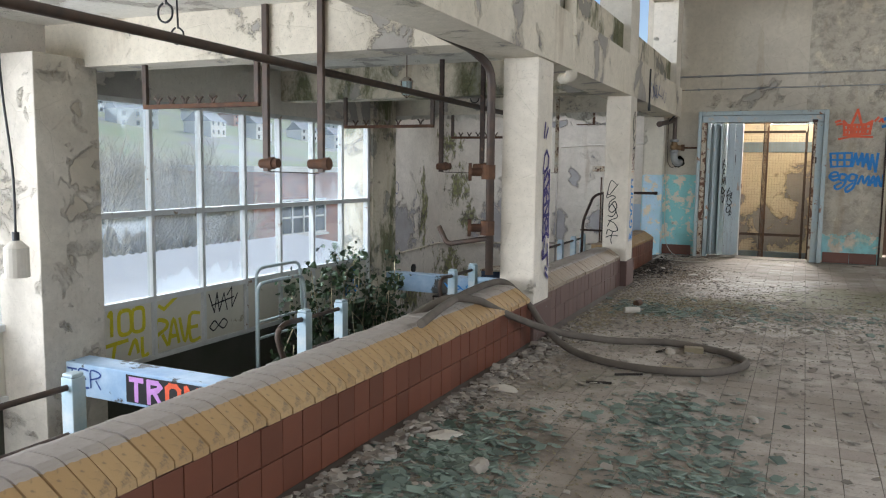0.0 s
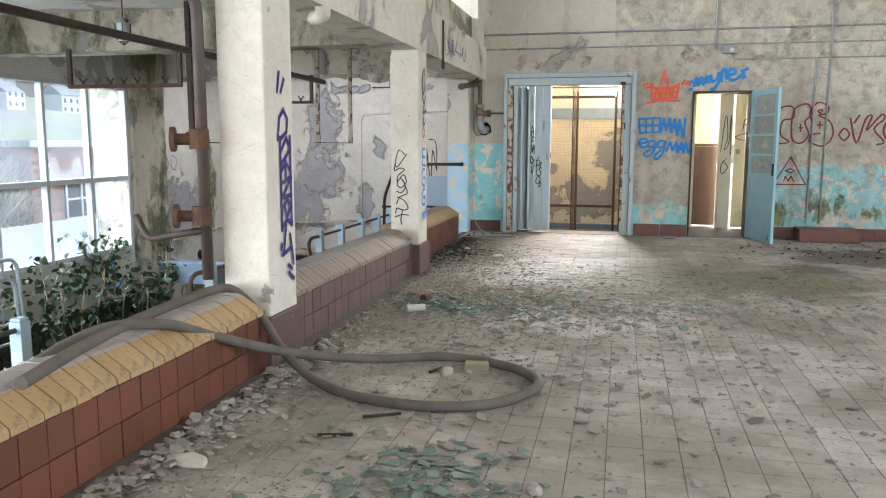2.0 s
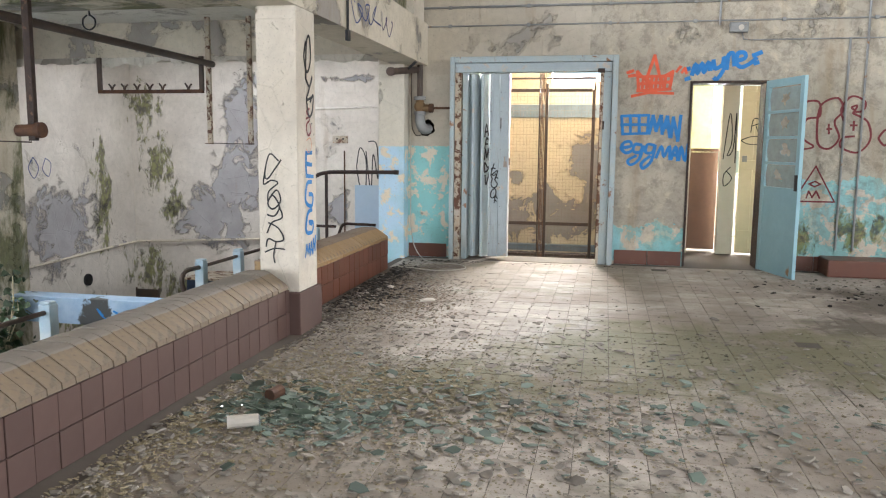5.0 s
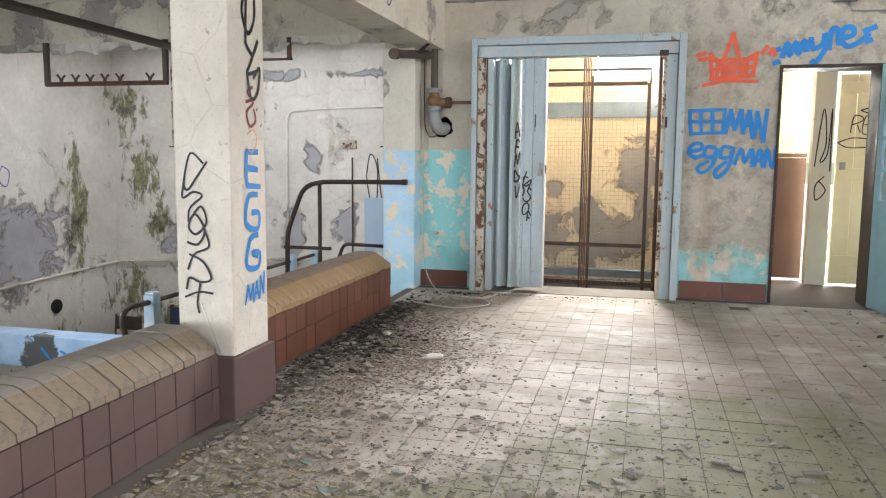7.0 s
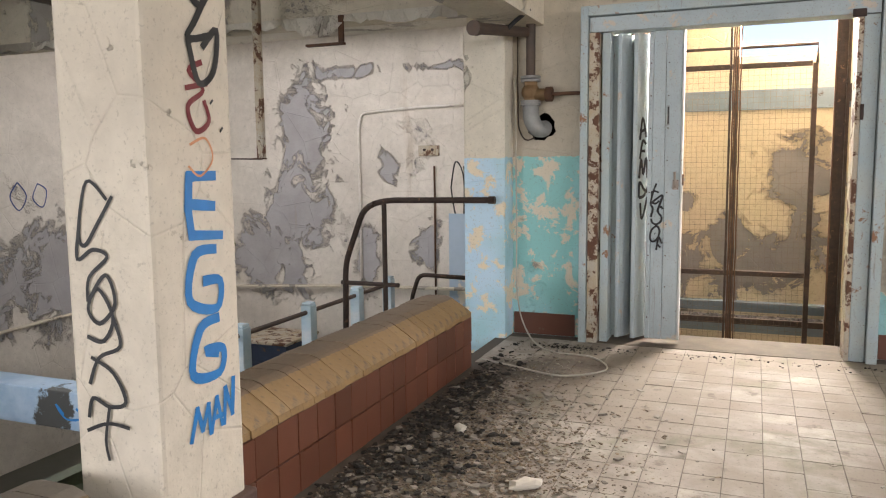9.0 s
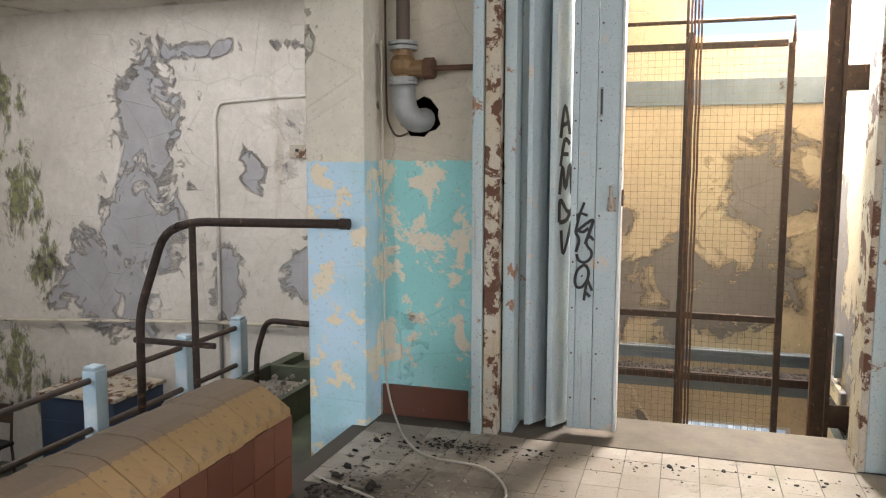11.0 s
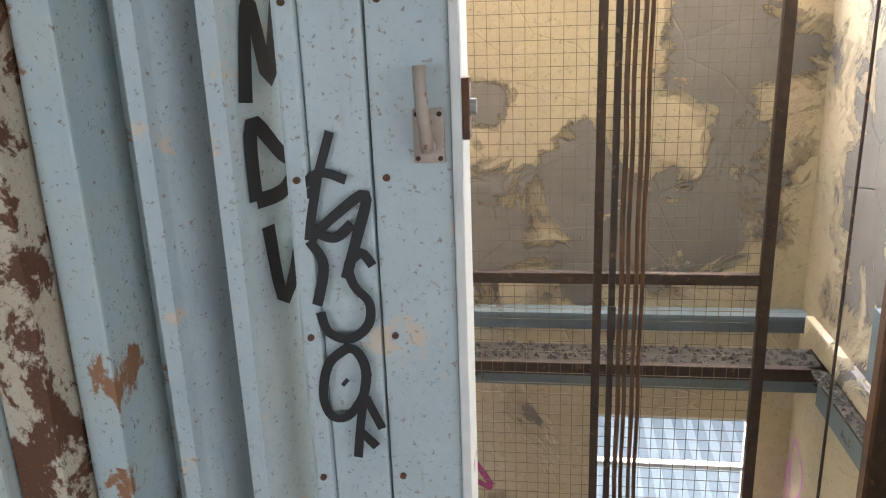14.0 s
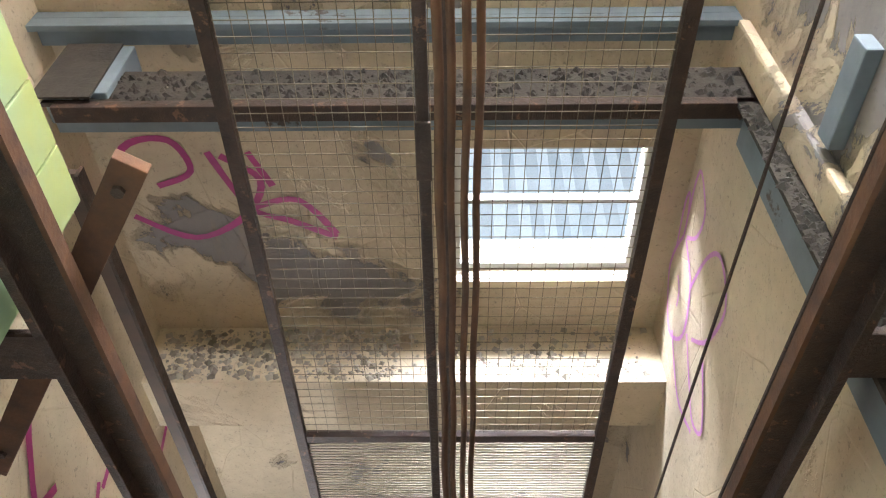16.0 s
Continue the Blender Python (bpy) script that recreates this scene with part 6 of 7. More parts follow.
def shaft():
    lift_gate()
    for x, y, r0 in ((-0.335, 14.85, 0.007), (-0.318, 14.85, 0.006), (-0.298, 14.83, 0.006), (-0.28, 14.85, 0.006)):
        rope(x, y, r0, m="rust")
    for x, y in ((0.49, 15.6), (0.52, 15.25)):
        single("lift_cable", rod(bmesh.new(), (x, y, -4.2), (x + 0.03, y, 5.0), 0.006, 6), M["iron"], "thin steel governor cable", "cable", "lift cables")
    for x, s in ((-1.12, 1), (0.47, -1)):
        g = thing("guide_rail", "brown T-shaped lift guide rail with brackets", "guide rail", (x, 15.05, -4.2), "guide rails")
        part("web", boxes((-0.045, 0.045, -0.012, 0.012, 0, 9.2)), M["iron"], g)
        part("flange", boxes((-s * 0.045 - 0.012, -s * 0.045 + 0.012, -0.055, 0.055, 0, 9.2), bevel=0.003), M["iron"], g)
        part("edge", boxes((s * 0.045 - 0.006, s * 0.045 + 0.006, -0.02, 0.02, 0, 9.2)), M["rust"], g)
        for z in (1.6, 4.0, 6.0):
            xe = (SX0 - x) if s > 0 else (SX1 - x)
            part("bracket", boxes((min(-s * 0.05, xe), max(-s * 0.05, xe), -0.05, 0.05, z, z + 0.05), (min(-s * 0.05, xe), max(-s * 0.05, xe), -0.05, -0.04, z + 0.05, z + 0.14)), M["iron"], g)
    c = thing("guide_rail", "thin dark counterweight guide rail", "guide rail", (-1.43, 15.75, -4.2), "guide rails")
    part("web", boxes((-0.025, 0.025, -0.012, 0.012, 0, 4.0)), M["pipe"], c)
    part("edge", boxes((0.025, 0.037, -0.025, 0.025, 0, 4.0)), M["iron"], c)
    b = single("brace", boxes((-0.035, 0.035, -0.015, 0.015, -0.72, 0.55), bevel=0.003), M["rust"], "rusty diagonal flat iron brace", "brace")
    for z in (-0.6, 0.48):
        part("bolt", rod(bmesh.new(), (0, -0.016, z), (0, -0.026, z), 0.014, 6), M["iron"], b)
    b.location, b.rotation_euler = (-1.22, 15.14, -0.18), (0, radians(33), 0)
    # channels round the shaft at floor level
    f = thing("steel_frame", "grey-blue and brown steel channels round the shaft", "steel frame", (0, 0, 0))
    part("back_channel", boxes((SX0, SX1, 16.56, 16.61, -0.23, -0.12), (SX0, SX1, 16.50, 16.56, -0.145, -0.12), bevel=0.003), M["greyweb"], f)
    part("front_web", boxes((SX0 + 0.15, SX1, 16.20, 16.24, -0.37, -0.245), bevel=0.003), M["greyweb"], f)
    part("front_flange", boxes((SX0 + 0.15, SX1, 16.16, 16.36, -0.24, -0.225)), M["rubble_dark"], f, "dark flange covered with dirt")
    part("front_angle", boxes((SX0 + 0.2, SX1 + 0.0, 16.115, 16.155, -0.275, -0.215), bevel=0.003), M["iron"], f)
    part("end_box", boxes((-1.68, -1.46, 16.18, 16.5, -0.32, -0.20), bevel=0.006), M["greyweb"], f)
    part("end_plate", boxes((-1.70, -1.50, 16.14, 16.5, -0.198, -0.19)), M["rubble_dark"], f)
    part("side_web", boxes((0.645, 0.675, 14.25, 16.15, -0.40, -0.235), bevel=0.003), M["greyweb"], f)
    part("side_flange", boxes((0.60, 0.70, 14.25, 16.15, -0.23, -0.215)), M["rubble_dark"], f, "dark flange covered with dirt")
    part("side_angle", boxes((0.655, 0.70, 15.62, 15.70, -0.05, 0.24), bevel=0.006), M["greyweb"], f)
    part("side_ledge", boxes((0.66, 0.70, 15.4, 16.45, -0.21, -0.09), bevel=0.012), M["shaft"], f, "crumbling rendered ledge")
    part("high_band", boxes((SX0, SX1, 16.58, 16.615, 1.84, 2.04), bevel=0.003), M["greyweb"], f)
    part("floor_edge", boxes((SX0, SX1, 14.18, 14.24, -0.36, -0.02)), M["iron"], f)
    gb = single("guide_bar", boxes((-0.366, -0.348, 14.86, 14.88, -4.2, 5.0), bevel=0.003), M["iron"], "slim brown iron guide bar in the shaft", "guide rail")
    for z in (-2.4, -1.0, 0.5, 2.0, 3.5):
        part("joint_plate", boxes((-0.368, -0.346, 14.854, 14.859, z - 0.05, z + 0.05), bevel=0.001), M["iron"], gb)
    # pale roof seen through the lower window
    n = thing("lean_to_roof", "pale blue corrugated lean-to roof", "roof", (-3.0, 17.6, -3.0))
    bm = bmesh.new()
    rows = [(bm.verts.new((i * 0.05, 0.0, 0.02 * math.cos(i * math.pi / 2))), bm.verts.new((i * 0.05, 7.0, 0.6 + 0.02 * math.cos(i * math.pi / 2)))) for i in range(140)]
    for a, b2 in zip(rows, rows[1:]):
        bm.faces.new((a[0], b2[0], b2[1], a[1]))
    part("sheet", bm, M["blue_sheet"], n)
    # rubble on the ledge and channels
    vs, fs = [], []
    rr = random.Random(21)
    for i in range(3200):
        x, y, s0 = rr.uniform(SX0 + 0.05, SX1 - 0.05), rr.uniform(16.29, 16.6), 0.004 + 0.026 * rr.random() ** 4
        if x > -0.6 and rr.random() < 0.72:
            continue
        m, a0 = len(vs), rr.uniform(0, 6)
        vs += [(x + s0 * math.cos(a0 + j * 1.57), y + s0 * math.sin(a0 + j * 1.57), -1.862) for j in range(4)] + [(x + rr.uniform(-.4, .4) * s0, y, -1.86 + s0 * rr.uniform(0.5, 1.0))]
        fs += [(m + j, m + (j + 1) % 4, m + 4) for j in range(4)]
    me = bpy.data.meshes.new("ledge_rubble")
    me.from_pydata(vs, [], fs)
    me.materials.append(M["rubble"])
    tagged(new("ledge_rubble", me), "crumbled plaster lying on the ledge", "rubble", "", "stuff")
    # crumbs on the channel flanges
    vs, fs = [], []
    for i in range(2600):
        x, y, z = (rr.uniform(0.605, 0.69), rr.uniform(14.3, 16.1), -0.217) if i % 2 else (rr.uniform(SX0 + 0.2, SX1 - 0.05), rr.uniform(16.17, 16.35), -0.227)
        s0 = 0.004 + 0.02 * rr.random() ** 3
        m, a0 = len(vs), rr.uniform(0, 6)
        vs += [(x + s0 * math.cos(a0 + j * 1.57), y + s0 * math.sin(a0 + j * 1.57), z) for j in range(4)] + [(x, y + rr.uniform(-.4, .4) * s0, z + s0 * rr.uniform(0.5, 1.0))]
        fs += [(m + j, m + (j + 1) % 4, m + 4) for j in range(4)]
    me = bpy.data.meshes.new("flange_dirt")
    me.from_pydata(vs, [], fs)
    me.materials.append(M["rubble_dark"])
    tagged(new("flange_dirt", me), "dark crumbled dirt lying on the channels", "rubble", "", "stuff")
    # ledge under the lower window
    structure("ledge", boxes((SX0, SX1, 16.27, 16.62, -2.22, -1.86)), M["shaft"], "rendered ledge below the window", "ledge")
    w = structure("window_shaft", boxes((-0.32, 0.54, 16.66, 16.70, -0.775, -0.74), (-0.32, 0.54, 16.66, 16.70, -1.48, -1.44), (-0.32, -0.285, 16.66, 16.70, -1.44, -0.775), (0.505, 0.54, 16.66, 16.70, -1.44, -0.775), (-0.285, 0.505, 16.66, 16.70, -1.075, -1.05)), M["white_steel"], "small white framed shaft window", "window")
    part("window_sill", boxes((-0.35, 0.57, 16.58, 16.70, -1.53, -1.485), bevel=0.006), M["cream_door"], w)
    for z0, z1 in ((-1.44, -1.075), (-1.05, -0.775)):
        part("pane", boxes((-0.285, 0.505, 16.678, 16.684, z0, z1)), M["shaft_glass"], w).visible_shadow = False
    # mouldy boards on the left wall
    wl = bpy.data.objects["wall_shaft_left"]
    pier = bpy.data.objects["wall_shaft_pier"]
    r = random.Random(2)
    for i in range(22):
        z = -0.04 + i * 0.17
        p = part("board", boxes((-1.248, -1.222, 14.22, 15.42, z, z + 0.164), bevel=0.003), M["plank_green"], pier)
    # graffiti in the shaft
    wr = bpy.data.objects["wall_shaft_right"]
    YB = (0, -1, 0)
    spray(wr, M["p_pink"], (SX1, 16.6, -2.15), YB, UZ, [[(0.03, 0.88), (0.0, 1.12), (0.03, 1.2), (0.07, 1.1), (0.08, 1.0)], [(0.08, 1.0), (0.06, 1.28), (0.1, 1.36), (0.24, 1.26), (0.22, 1.12), (0.12, 1.03)], [(0.08, 1.0), (0.02, 0.85), (0.03, 0.7), (0.2, 0.52), (0.36, 0.66), (0.3, 0.9), (0.12, 1.02)], [(0.3, 0.9), (0.38, 1.15), (0.5, 1.26), (0.66, 1.15), (0.6, 0.9), (0.46, 0.75)], [(0.4, 0.72), (0.55, 0.6), (0.7, 0.5), (0.8, 0.58), (0.62, 0.8)], [(0.24, 0.56), (0.5, 0.4), (0.72, 0.45)], [(0.14, 0.82), (0.2, 0.78), (0.22, 0.7)]], 0.022, "pink sprayed bubble figure")
    wf = bpy.data.objects["wall_shaft_far"]
    spray(wf, M["p_magenta"], (-1.80, SY1, -1.35), RX, UZ, [[(0.0, 0.35), (0.1, 0.62), (0.3, 0.66), (0.36, 0.5), (0.2, 0.42)], [(0.05, 0.25), (0.3, 0.12), (0.55, 0.25), (0.65, 0.45), (0.5, 0.58)], [(0.45, 0.6), (0.58, 0.3), (0.75, 0.22), (0.95, 0.12)], [(0.6, 0.3), (0.8, 0.34), (0.95, 0.14)], [(0.62, 0.6), (0.7, 0.42)]], 0.035, "dark magenta sprayed scrawl")
    spray(wl, M["p_magenta"], (SX0, 14.9, -2.6), (0, 1, 0), UZ, [[(0.2, 0.5), (0.1, 0.9), (0.3, 1.2), (0.6, 1.1)], [(0.5, 0.3), (0.7, 0.5), (0.55, 0.6), (0.8, 0.8)], [(0.9, 0.4), (0.95, 0.9)], [(0.8, 0.75), (1.1, 0.8)], [(1.1, 0.45), (1.2, 0.65), (1.25, 0.45)], [(0.3, 0.1), (0.9, 0.2), (1.5, 0.35)], [(0.3, 0.9), (0.7, 1.5), (1.1, 1.55)]], 0.04, "dark magenta sprayed scrawl")


shaft()


# ---- outside ----
def ground():
    bm = bmesh.new()
    n = 70
    xs = [-420 + 480 * (i / n) for i in range(n + 1)]
    ys = [-260 + 960 * (j / n) for j in range(n + 1)]

    def h(x, y):
        f = max(0.0, min(1.0, (-x - 45) / 330))
        return -4.6 + 62 * f * f * (3 - 2 * f) * (0.85 + 0.3 * noise.noise((x * 0.006, y * 0.006, 0))) + (1.5 * noise.noise((x * 0.03, y * 0.03, 4)) if f > 0 else 0)
    v = [[bm.verts.new((x, y, h(x, y))) for y in ys] for x in xs]
    for i in range(n):
        for j in range(n):
            bm.faces.new((v[i][j], v[i + 1][j], v[i + 1][j + 1], v[i][j + 1])).smooth = True
    for e in ((-3000, -420), (60, 3000)):
        c = [bm.verts.new(p) for p in ((e[0], -3000, -4.62), (e[1], -3000, -4.62), (e[1], 3000, -4.62), (e[0], 3000, -4.62))]
        bm.faces.new(c)
    structure("ground", bm, M["grass"], "rough grass rising to a hillside", "ground")
    return h


H = ground()


def house(x, y, w, d, hh, turn, wall, seed):
    z = H(x, y)
    t = thing("house", "small pale house with a dark slate roof", "house", (x, y, z - 2.0), "houses on the hill")
    t.rotation_euler = (0, 0, turn)
    part("wall", boxes((-d / 2, d / 2, -w / 2, w / 2, 0, hh + 1)), wall, t)
    bm = bmesh.new()
    a = [bm.verts.new(p) for p in ((-d / 2 - 0.3, -w / 2 - 0.3, hh + 0.9), (d / 2 + 0.3, -w / 2 - 0.3, hh + 0.9), (d / 2 + 0.3, w / 2 + 0.3, hh + 0.9), (-d / 2 - 0.3, w / 2 + 0.3, hh + 0.9), (0, -w / 2 - 0.3, hh + 1 + d * 0.38), (0, w / 2 + 0.3, hh + 1 + d * 0.38))]
    for q in ((0, 3, 5, 4), (1, 4, 5, 2), (0, 4, 1), (3, 2, 5), (0, 1, 2, 3)):
        bm.faces.new([a[i] for i in q])
    part("roof", bm, M["slate"], t)
    for i in range(3):
        for k0 in range(2):
            yy = -w / 2 + w * (i + 0.5) / 3
            part("window", boxes((d / 2, d / 2 + 0.06, yy - 0.45, yy + 0.45, 2.0 + k0 * 2.5, 3.2 + k0 * 2.5)), M["darkglass"], t)
    part("chimney", boxes((-0.4, 0.4, w / 2 - 1.2, w / 2 - 0.4, hh + 1.2, hh + 2.0 + d * 0.38)), M["brick"], t)


r = random.Random(12)
for i in range(40):
    x = -155 - (i // 8) * 40 - r.uniform(0, 20)
    y = -x * (0.78 + (i % 8) * 0.15 + r.uniform(-0.05, 0.05))
    house(x, y, r.uniform(8, 14), r.uniform(7, 9), r.uniform(4.5, 6), r.uniform(-0.5, 0.5), M["render"] if r.random() < 0.75 else M["brick"], i)


def brick_building():
    b = thing("brick_building", "flat-roofed red brick works building with white windows", "building", (-20.5, 26.0, -4.6))
    part("wall", boxes((-5, 0, 0, 20, 0, 5.8)), M["brick"], b)
    b.rotation_euler = (0, 0, radians(-2))
    part("coping", boxes((-5.1, 0.12, -0.1, 20.1, 5.8, 6.05), bevel=0.02), M["render"], b)
    bm = bmesh.new()
    rr = random.Random(5)
    me = mesh_of("brick", boxes((0.0, 0.012, 0, 0.43, 0, 0.135)), M["far_brick_piece"])
    for i in range(18):
        for j in range(16):
            t = new("brick", me)
            t.parent = b
            t.location = (0.002, 0.05 + i * 0.45 + (0.225 if j % 2 else 0), 3.35 + j * 0.15)
    bm.free()
    for i in range(4):
        y = 1.6 + i * 4.6
        w = part("window", boxes((0.02, 0.05, y, y + 3.4, 3.0, 4.6)), M["darkglass"], b)
        for k0 in range(5):
            part("window_frame", boxes((0.05, 0.10, y + k0 * 0.83, y + k0 * 0.83 + 0.08, 3.0, 4.6)), M["render"], w)
        for z in (3.0, 3.75, 4.52):
            part("window_frame", boxes((0.101, 0.12, y, y + 3.4, z, z + 0.08)), M["render"], w)
        part("sill", boxes((0.02, 0.2, y - 0.1, y + 3.5, 2.88, 2.98)), M["render"], w)


M["far_brick_piece"] = plain("far_brick_piece", (0.40, 0.16, 0.09), (0.32, 0.13, 0.08), 2.0, 0.9, bump=0.2, pieces=0.4)
brick_building()


def shed():
    s = thing("shed", "low shed with a pale corrugated roof", "shed", (-8.6, 4.0, -4.6))
    bm = bmesh.new()
    rows = []
    n = 260
    for i in range(n + 1):
        y = 20.0 * i / n
        z = 0.03 * math.cos(i * math.pi / 2)
        rows.append((bm.verts.new((0, y, 2.6 + z)), bm.verts.new((-8.4, y, 3.5 + z))))
    for a, b in zip(rows, rows[1:]):
        bm.faces.new((a[0], b[0], b[1], a[1]))
    part("roof", bm, M["roof_metal"], s)
    part("wall", boxes((-8.3, -0.1, 0.1, 19.9, 0, 2.5)), M["brick"], s)
    part("gutter", boxes((-0.08, 0.08, 0, 20, 2.45, 2.55)), M["greyblue"], s)


shed()


def bare_tree(seed):
    rr = random.Random(seed)
    t = thing("bare_tree", "leafless bushy tree with many fine twigs", "tree", (0, 0, 0), "bare trees")
    bm = bmesh.new()
    tips = []

    def grow(p, d, length, r0, depth):
        q = p + d * length
        tube(bm if depth < 2 else tw, [p, p + d * length * 0.5 + Vector((rr.uniform(-.1, .1), rr.uniform(-.1, .1), 0)) * length, q], r0, 5 if depth < 2 else 3)
        if depth >= 4:
            return
        for i in range(4 if depth < 3 else 3):
            e = (d + Vector((rr.uniform(-0.8, 0.8), rr.uniform(-0.8, 0.8), rr.uniform(-0.1, 0.6)))).normalized()
            grow(p + (q - p) * rr.uniform(0.5, 1.0), e, length * rr.uniform(0.5, 0.8), r0 * 0.5, depth + 1)
    tw = bmesh.new()
    for i in range(3):
        grow(Vector((rr.uniform(-.4, .4), rr.uniform(-.4, .4), 0)), Vector((rr.uniform(-.3, .3), rr.uniform(-.3, .3), 1)).normalized(), 2.4, 0.09, 0)
    part("trunk", bm, M["twig"], t)
    tagged(part("crown", tw, M["twig"], t, "mass of fine pale twigs"), kind="stuff")
    return t


bt = [bare_tree(1), bare_tree(2)]
for i, b in enumerate(bt):
    b.location = (-21 - i * 3, 17 + i * 4, -4.6)
for i in range(26):
    x = -19 - r.uniform(0, 8)
    copy_thing(bt[i % 2], pose(x, min(24.0, -x * (0.84 + 0.36 * ((i * 7) % 26) / 26)), -4.6, 0, 0, r.uniform(0, 360)) @ Matrix.Scale(r.uniform(1.0, 1.35), 4))


M["soil"] = plain("soil", (0.40, 0.33, 0.21), (0.29, 0.25, 0.16), 2, 0.95, bump=0.2, island=0.4)


M["flake"] = plain("floor_flake", (0.38, 0.34, 0.29), (0.29, 0.255, 0.215), 9, 0.95, bump=0.3, island=0.45)
M["moss_crumb"] = plain("moss_crumb", (0.26, 0.25, 0.16), (0.18, 0.165, 0.11), 9, 0.95, bump=0.3, island=0.6)
M["shards_dark"] = plain("dark_green_glass", (0.07, 0.115, 0.085), (0.12, 0.17, 0.13), 6, 0.3, bump=0.05, island=0.5)
M["brown_soil"] = plain("brown_soil", (0.36, 0.285, 0.205), (0.26, 0.20, 0.14), 9, 0.95, bump=0.3, island=0.6)
# ---- floor pieces and litter, last ----
def floor_tiles():
    fl = bpy.data.objects["floor"]
    P, rr = 0.165, random.Random(9)
    me = mesh_of("tile", boxes((0.0018, P - 0.0018, 0.0018, P - 0.0018, -0.011, 0.0), bevel=0.0012), M["tile"])
    vs, fs = [], []
    for i in range(-1, 46):
        for j in range(-6, 87):
            x, y = -1.72 + i * P, -0.45 + j * P
            if y > Y_FAR - P or (x < -1.7 + 0.0 and y < 12.9):
                continue
            if -5 <= i - 11 < 6 and 54 <= j < 81:
                t = new("tile", me)
                t.parent = fl
                t.location = (x, y, rr.uniform(-0.0016, 0.0012))
                t.rotation_euler = (rr.uniform(-0.005, 0.005), rr.uniform(-0.005, 0.005), 0)
                continue
            if rr.random() < 0.002:
                continue
            a, b, c, d = (rr.uniform(-0.0022, 0.001) for _ in range(4))
            g, n = 0.0022, len(vs)
            vs += [(x + g, y + g, a), (x + P - g, y + g, b), (x + P - g, y + P - g, c), (x + g, y + P - g, d)]
            vs += [(x + g - 0.002, y + g - 0.002, -0.011), (x + P - g + 0.002, y + g - 0.002, -0.011), (x + P - g + 0.002, y + P - g + 0.002, -0.011), (x + g - 0.002, y + P - g + 0.002, -0.011)]
            fs += [(n, n + 1, n + 2, n + 3)] + [(n + k0, n + 4 + k0, n + 4 + (k0 + 1) % 4, n + (k0 + 1) % 4) for k0 in range(4)]
    mj = bpy.data.meshes.new("tiles")
    mj.from_pydata(vs, [], fs)
    mj.materials.append(M["tile_far"])
    ob = new("tiles", mj)
    ob.parent = fl
    tagged(ob, "worn buff quarry tiles under dust", kind="stuff")


def litter(name, label, material, spots, n, smin, smax, seed, flat=0.25, z=0.002):
    """Scattered broken flakes: flat irregular five-sided chips. spots: x, y, spread in x, spread in y, share."""
    rr = random.Random(seed)
    vs, fs = [], []
    total = sum(s[4] for s in spots)
    for s in spots:
        for _ in range(int(n * s[4] / total)):
            x, y = rr.gauss(s[0], s[2]), rr.gauss(s[1], s[3])
            if x < -1.62 - (0.2 if y > 10.1 else 0) or y > 13.6 or y < 0.5:
                continue
            size = smin + (smax - smin) * rr.random() ** 3
            m, a0, k0 = len(vs), rr.uniform(0, 6.3), rr.randint(4, 6)
            th = size * flat * rr.uniform(0.4, 1.3)
            tx, ty = rr.uniform(-0.25, 0.25), rr.uniform(-0.25, 0.25)
            ring = []
            for i in range(k0):
                q = size * rr.uniform(0.55, 1.1)
                a = a0 + 2 * math.pi * i / k0
                ring.append((q * math.cos(a), q * math.sin(a) * rr.uniform(0.6, 1.0)))
            low = min(p[0] * tx + p[1] * ty for p in ring)
            for top in (0, 1):
                for px, py in ring:
                    f = 0.85 if top else 1.0
                    vs.append((x + px * f, y + py * f, z + (px * tx + py * ty) - low + top * th))
            fs.append(tuple(range(m + k0, m + 2 * k0)))
            fs += [(m + i, m + (i + 1) % k0, m + k0 + (i + 1) % k0, m + k0 + i) for i in range(k0)]
    me = bpy.data.meshes.new(name)
    me.from_pydata(vs, [], fs)
    me.materials.append(material)
    tagged(new(name, me), label, "rubble", "", "stuff")


litter("plaster_flakes", "scattered pale plaster flakes and chips", M["rubble"], [(-1.4, 4.5, 0.2, 2.4, 3), (-0.4, 7.6, 0.9, 1.3, 3), (0.6, 8.4, 1.3, 1.2, 2.5), (1.5, 6.0, 1.8, 2.5, 1.5), (-1.2, 9.5, 0.35, 1.5, 2), (3.5, 12.9, 1.0, 0.5, 0.8), (-1.5, 11.2, 0.3, 0.9, 1)], 6500, 0.005, 0.036, 1)
litter("fine_grit", "fine crumbled mortar grit on the floor", M["rubble"], [(-1.45, 5.0, 0.22, 3.0, 3), (-0.9, 8.3, 0.6, 1.2, 3), (-1.4, 10.4, 0.3, 1.2, 2), (0.5, 7.0, 1.5, 2.2, 2), (-1.4, 12.6, 0.35, 0.6, 0.7)], 9000, 0.003, 0.012, 2, 0.6)
litter("soil_crumbs", "brown and mossy soil crumbs spread over the tiles", M["soil"], [(-0.6, 8.1, 0.7, 0.8, 3), (0.6, 8.4, 1.0, 0.7, 2.5), (-1.3, 3.5, 0.35, 1.6, 2), (-0.6, 3.2, 0.6, 0.9, 1.5), (-1.45, 9.0, 0.2, 1.8, 1.5), (2.0, 8.6, 1.2, 0.8, 1)], 16000, 0.004, 0.014, 5, 0.28)
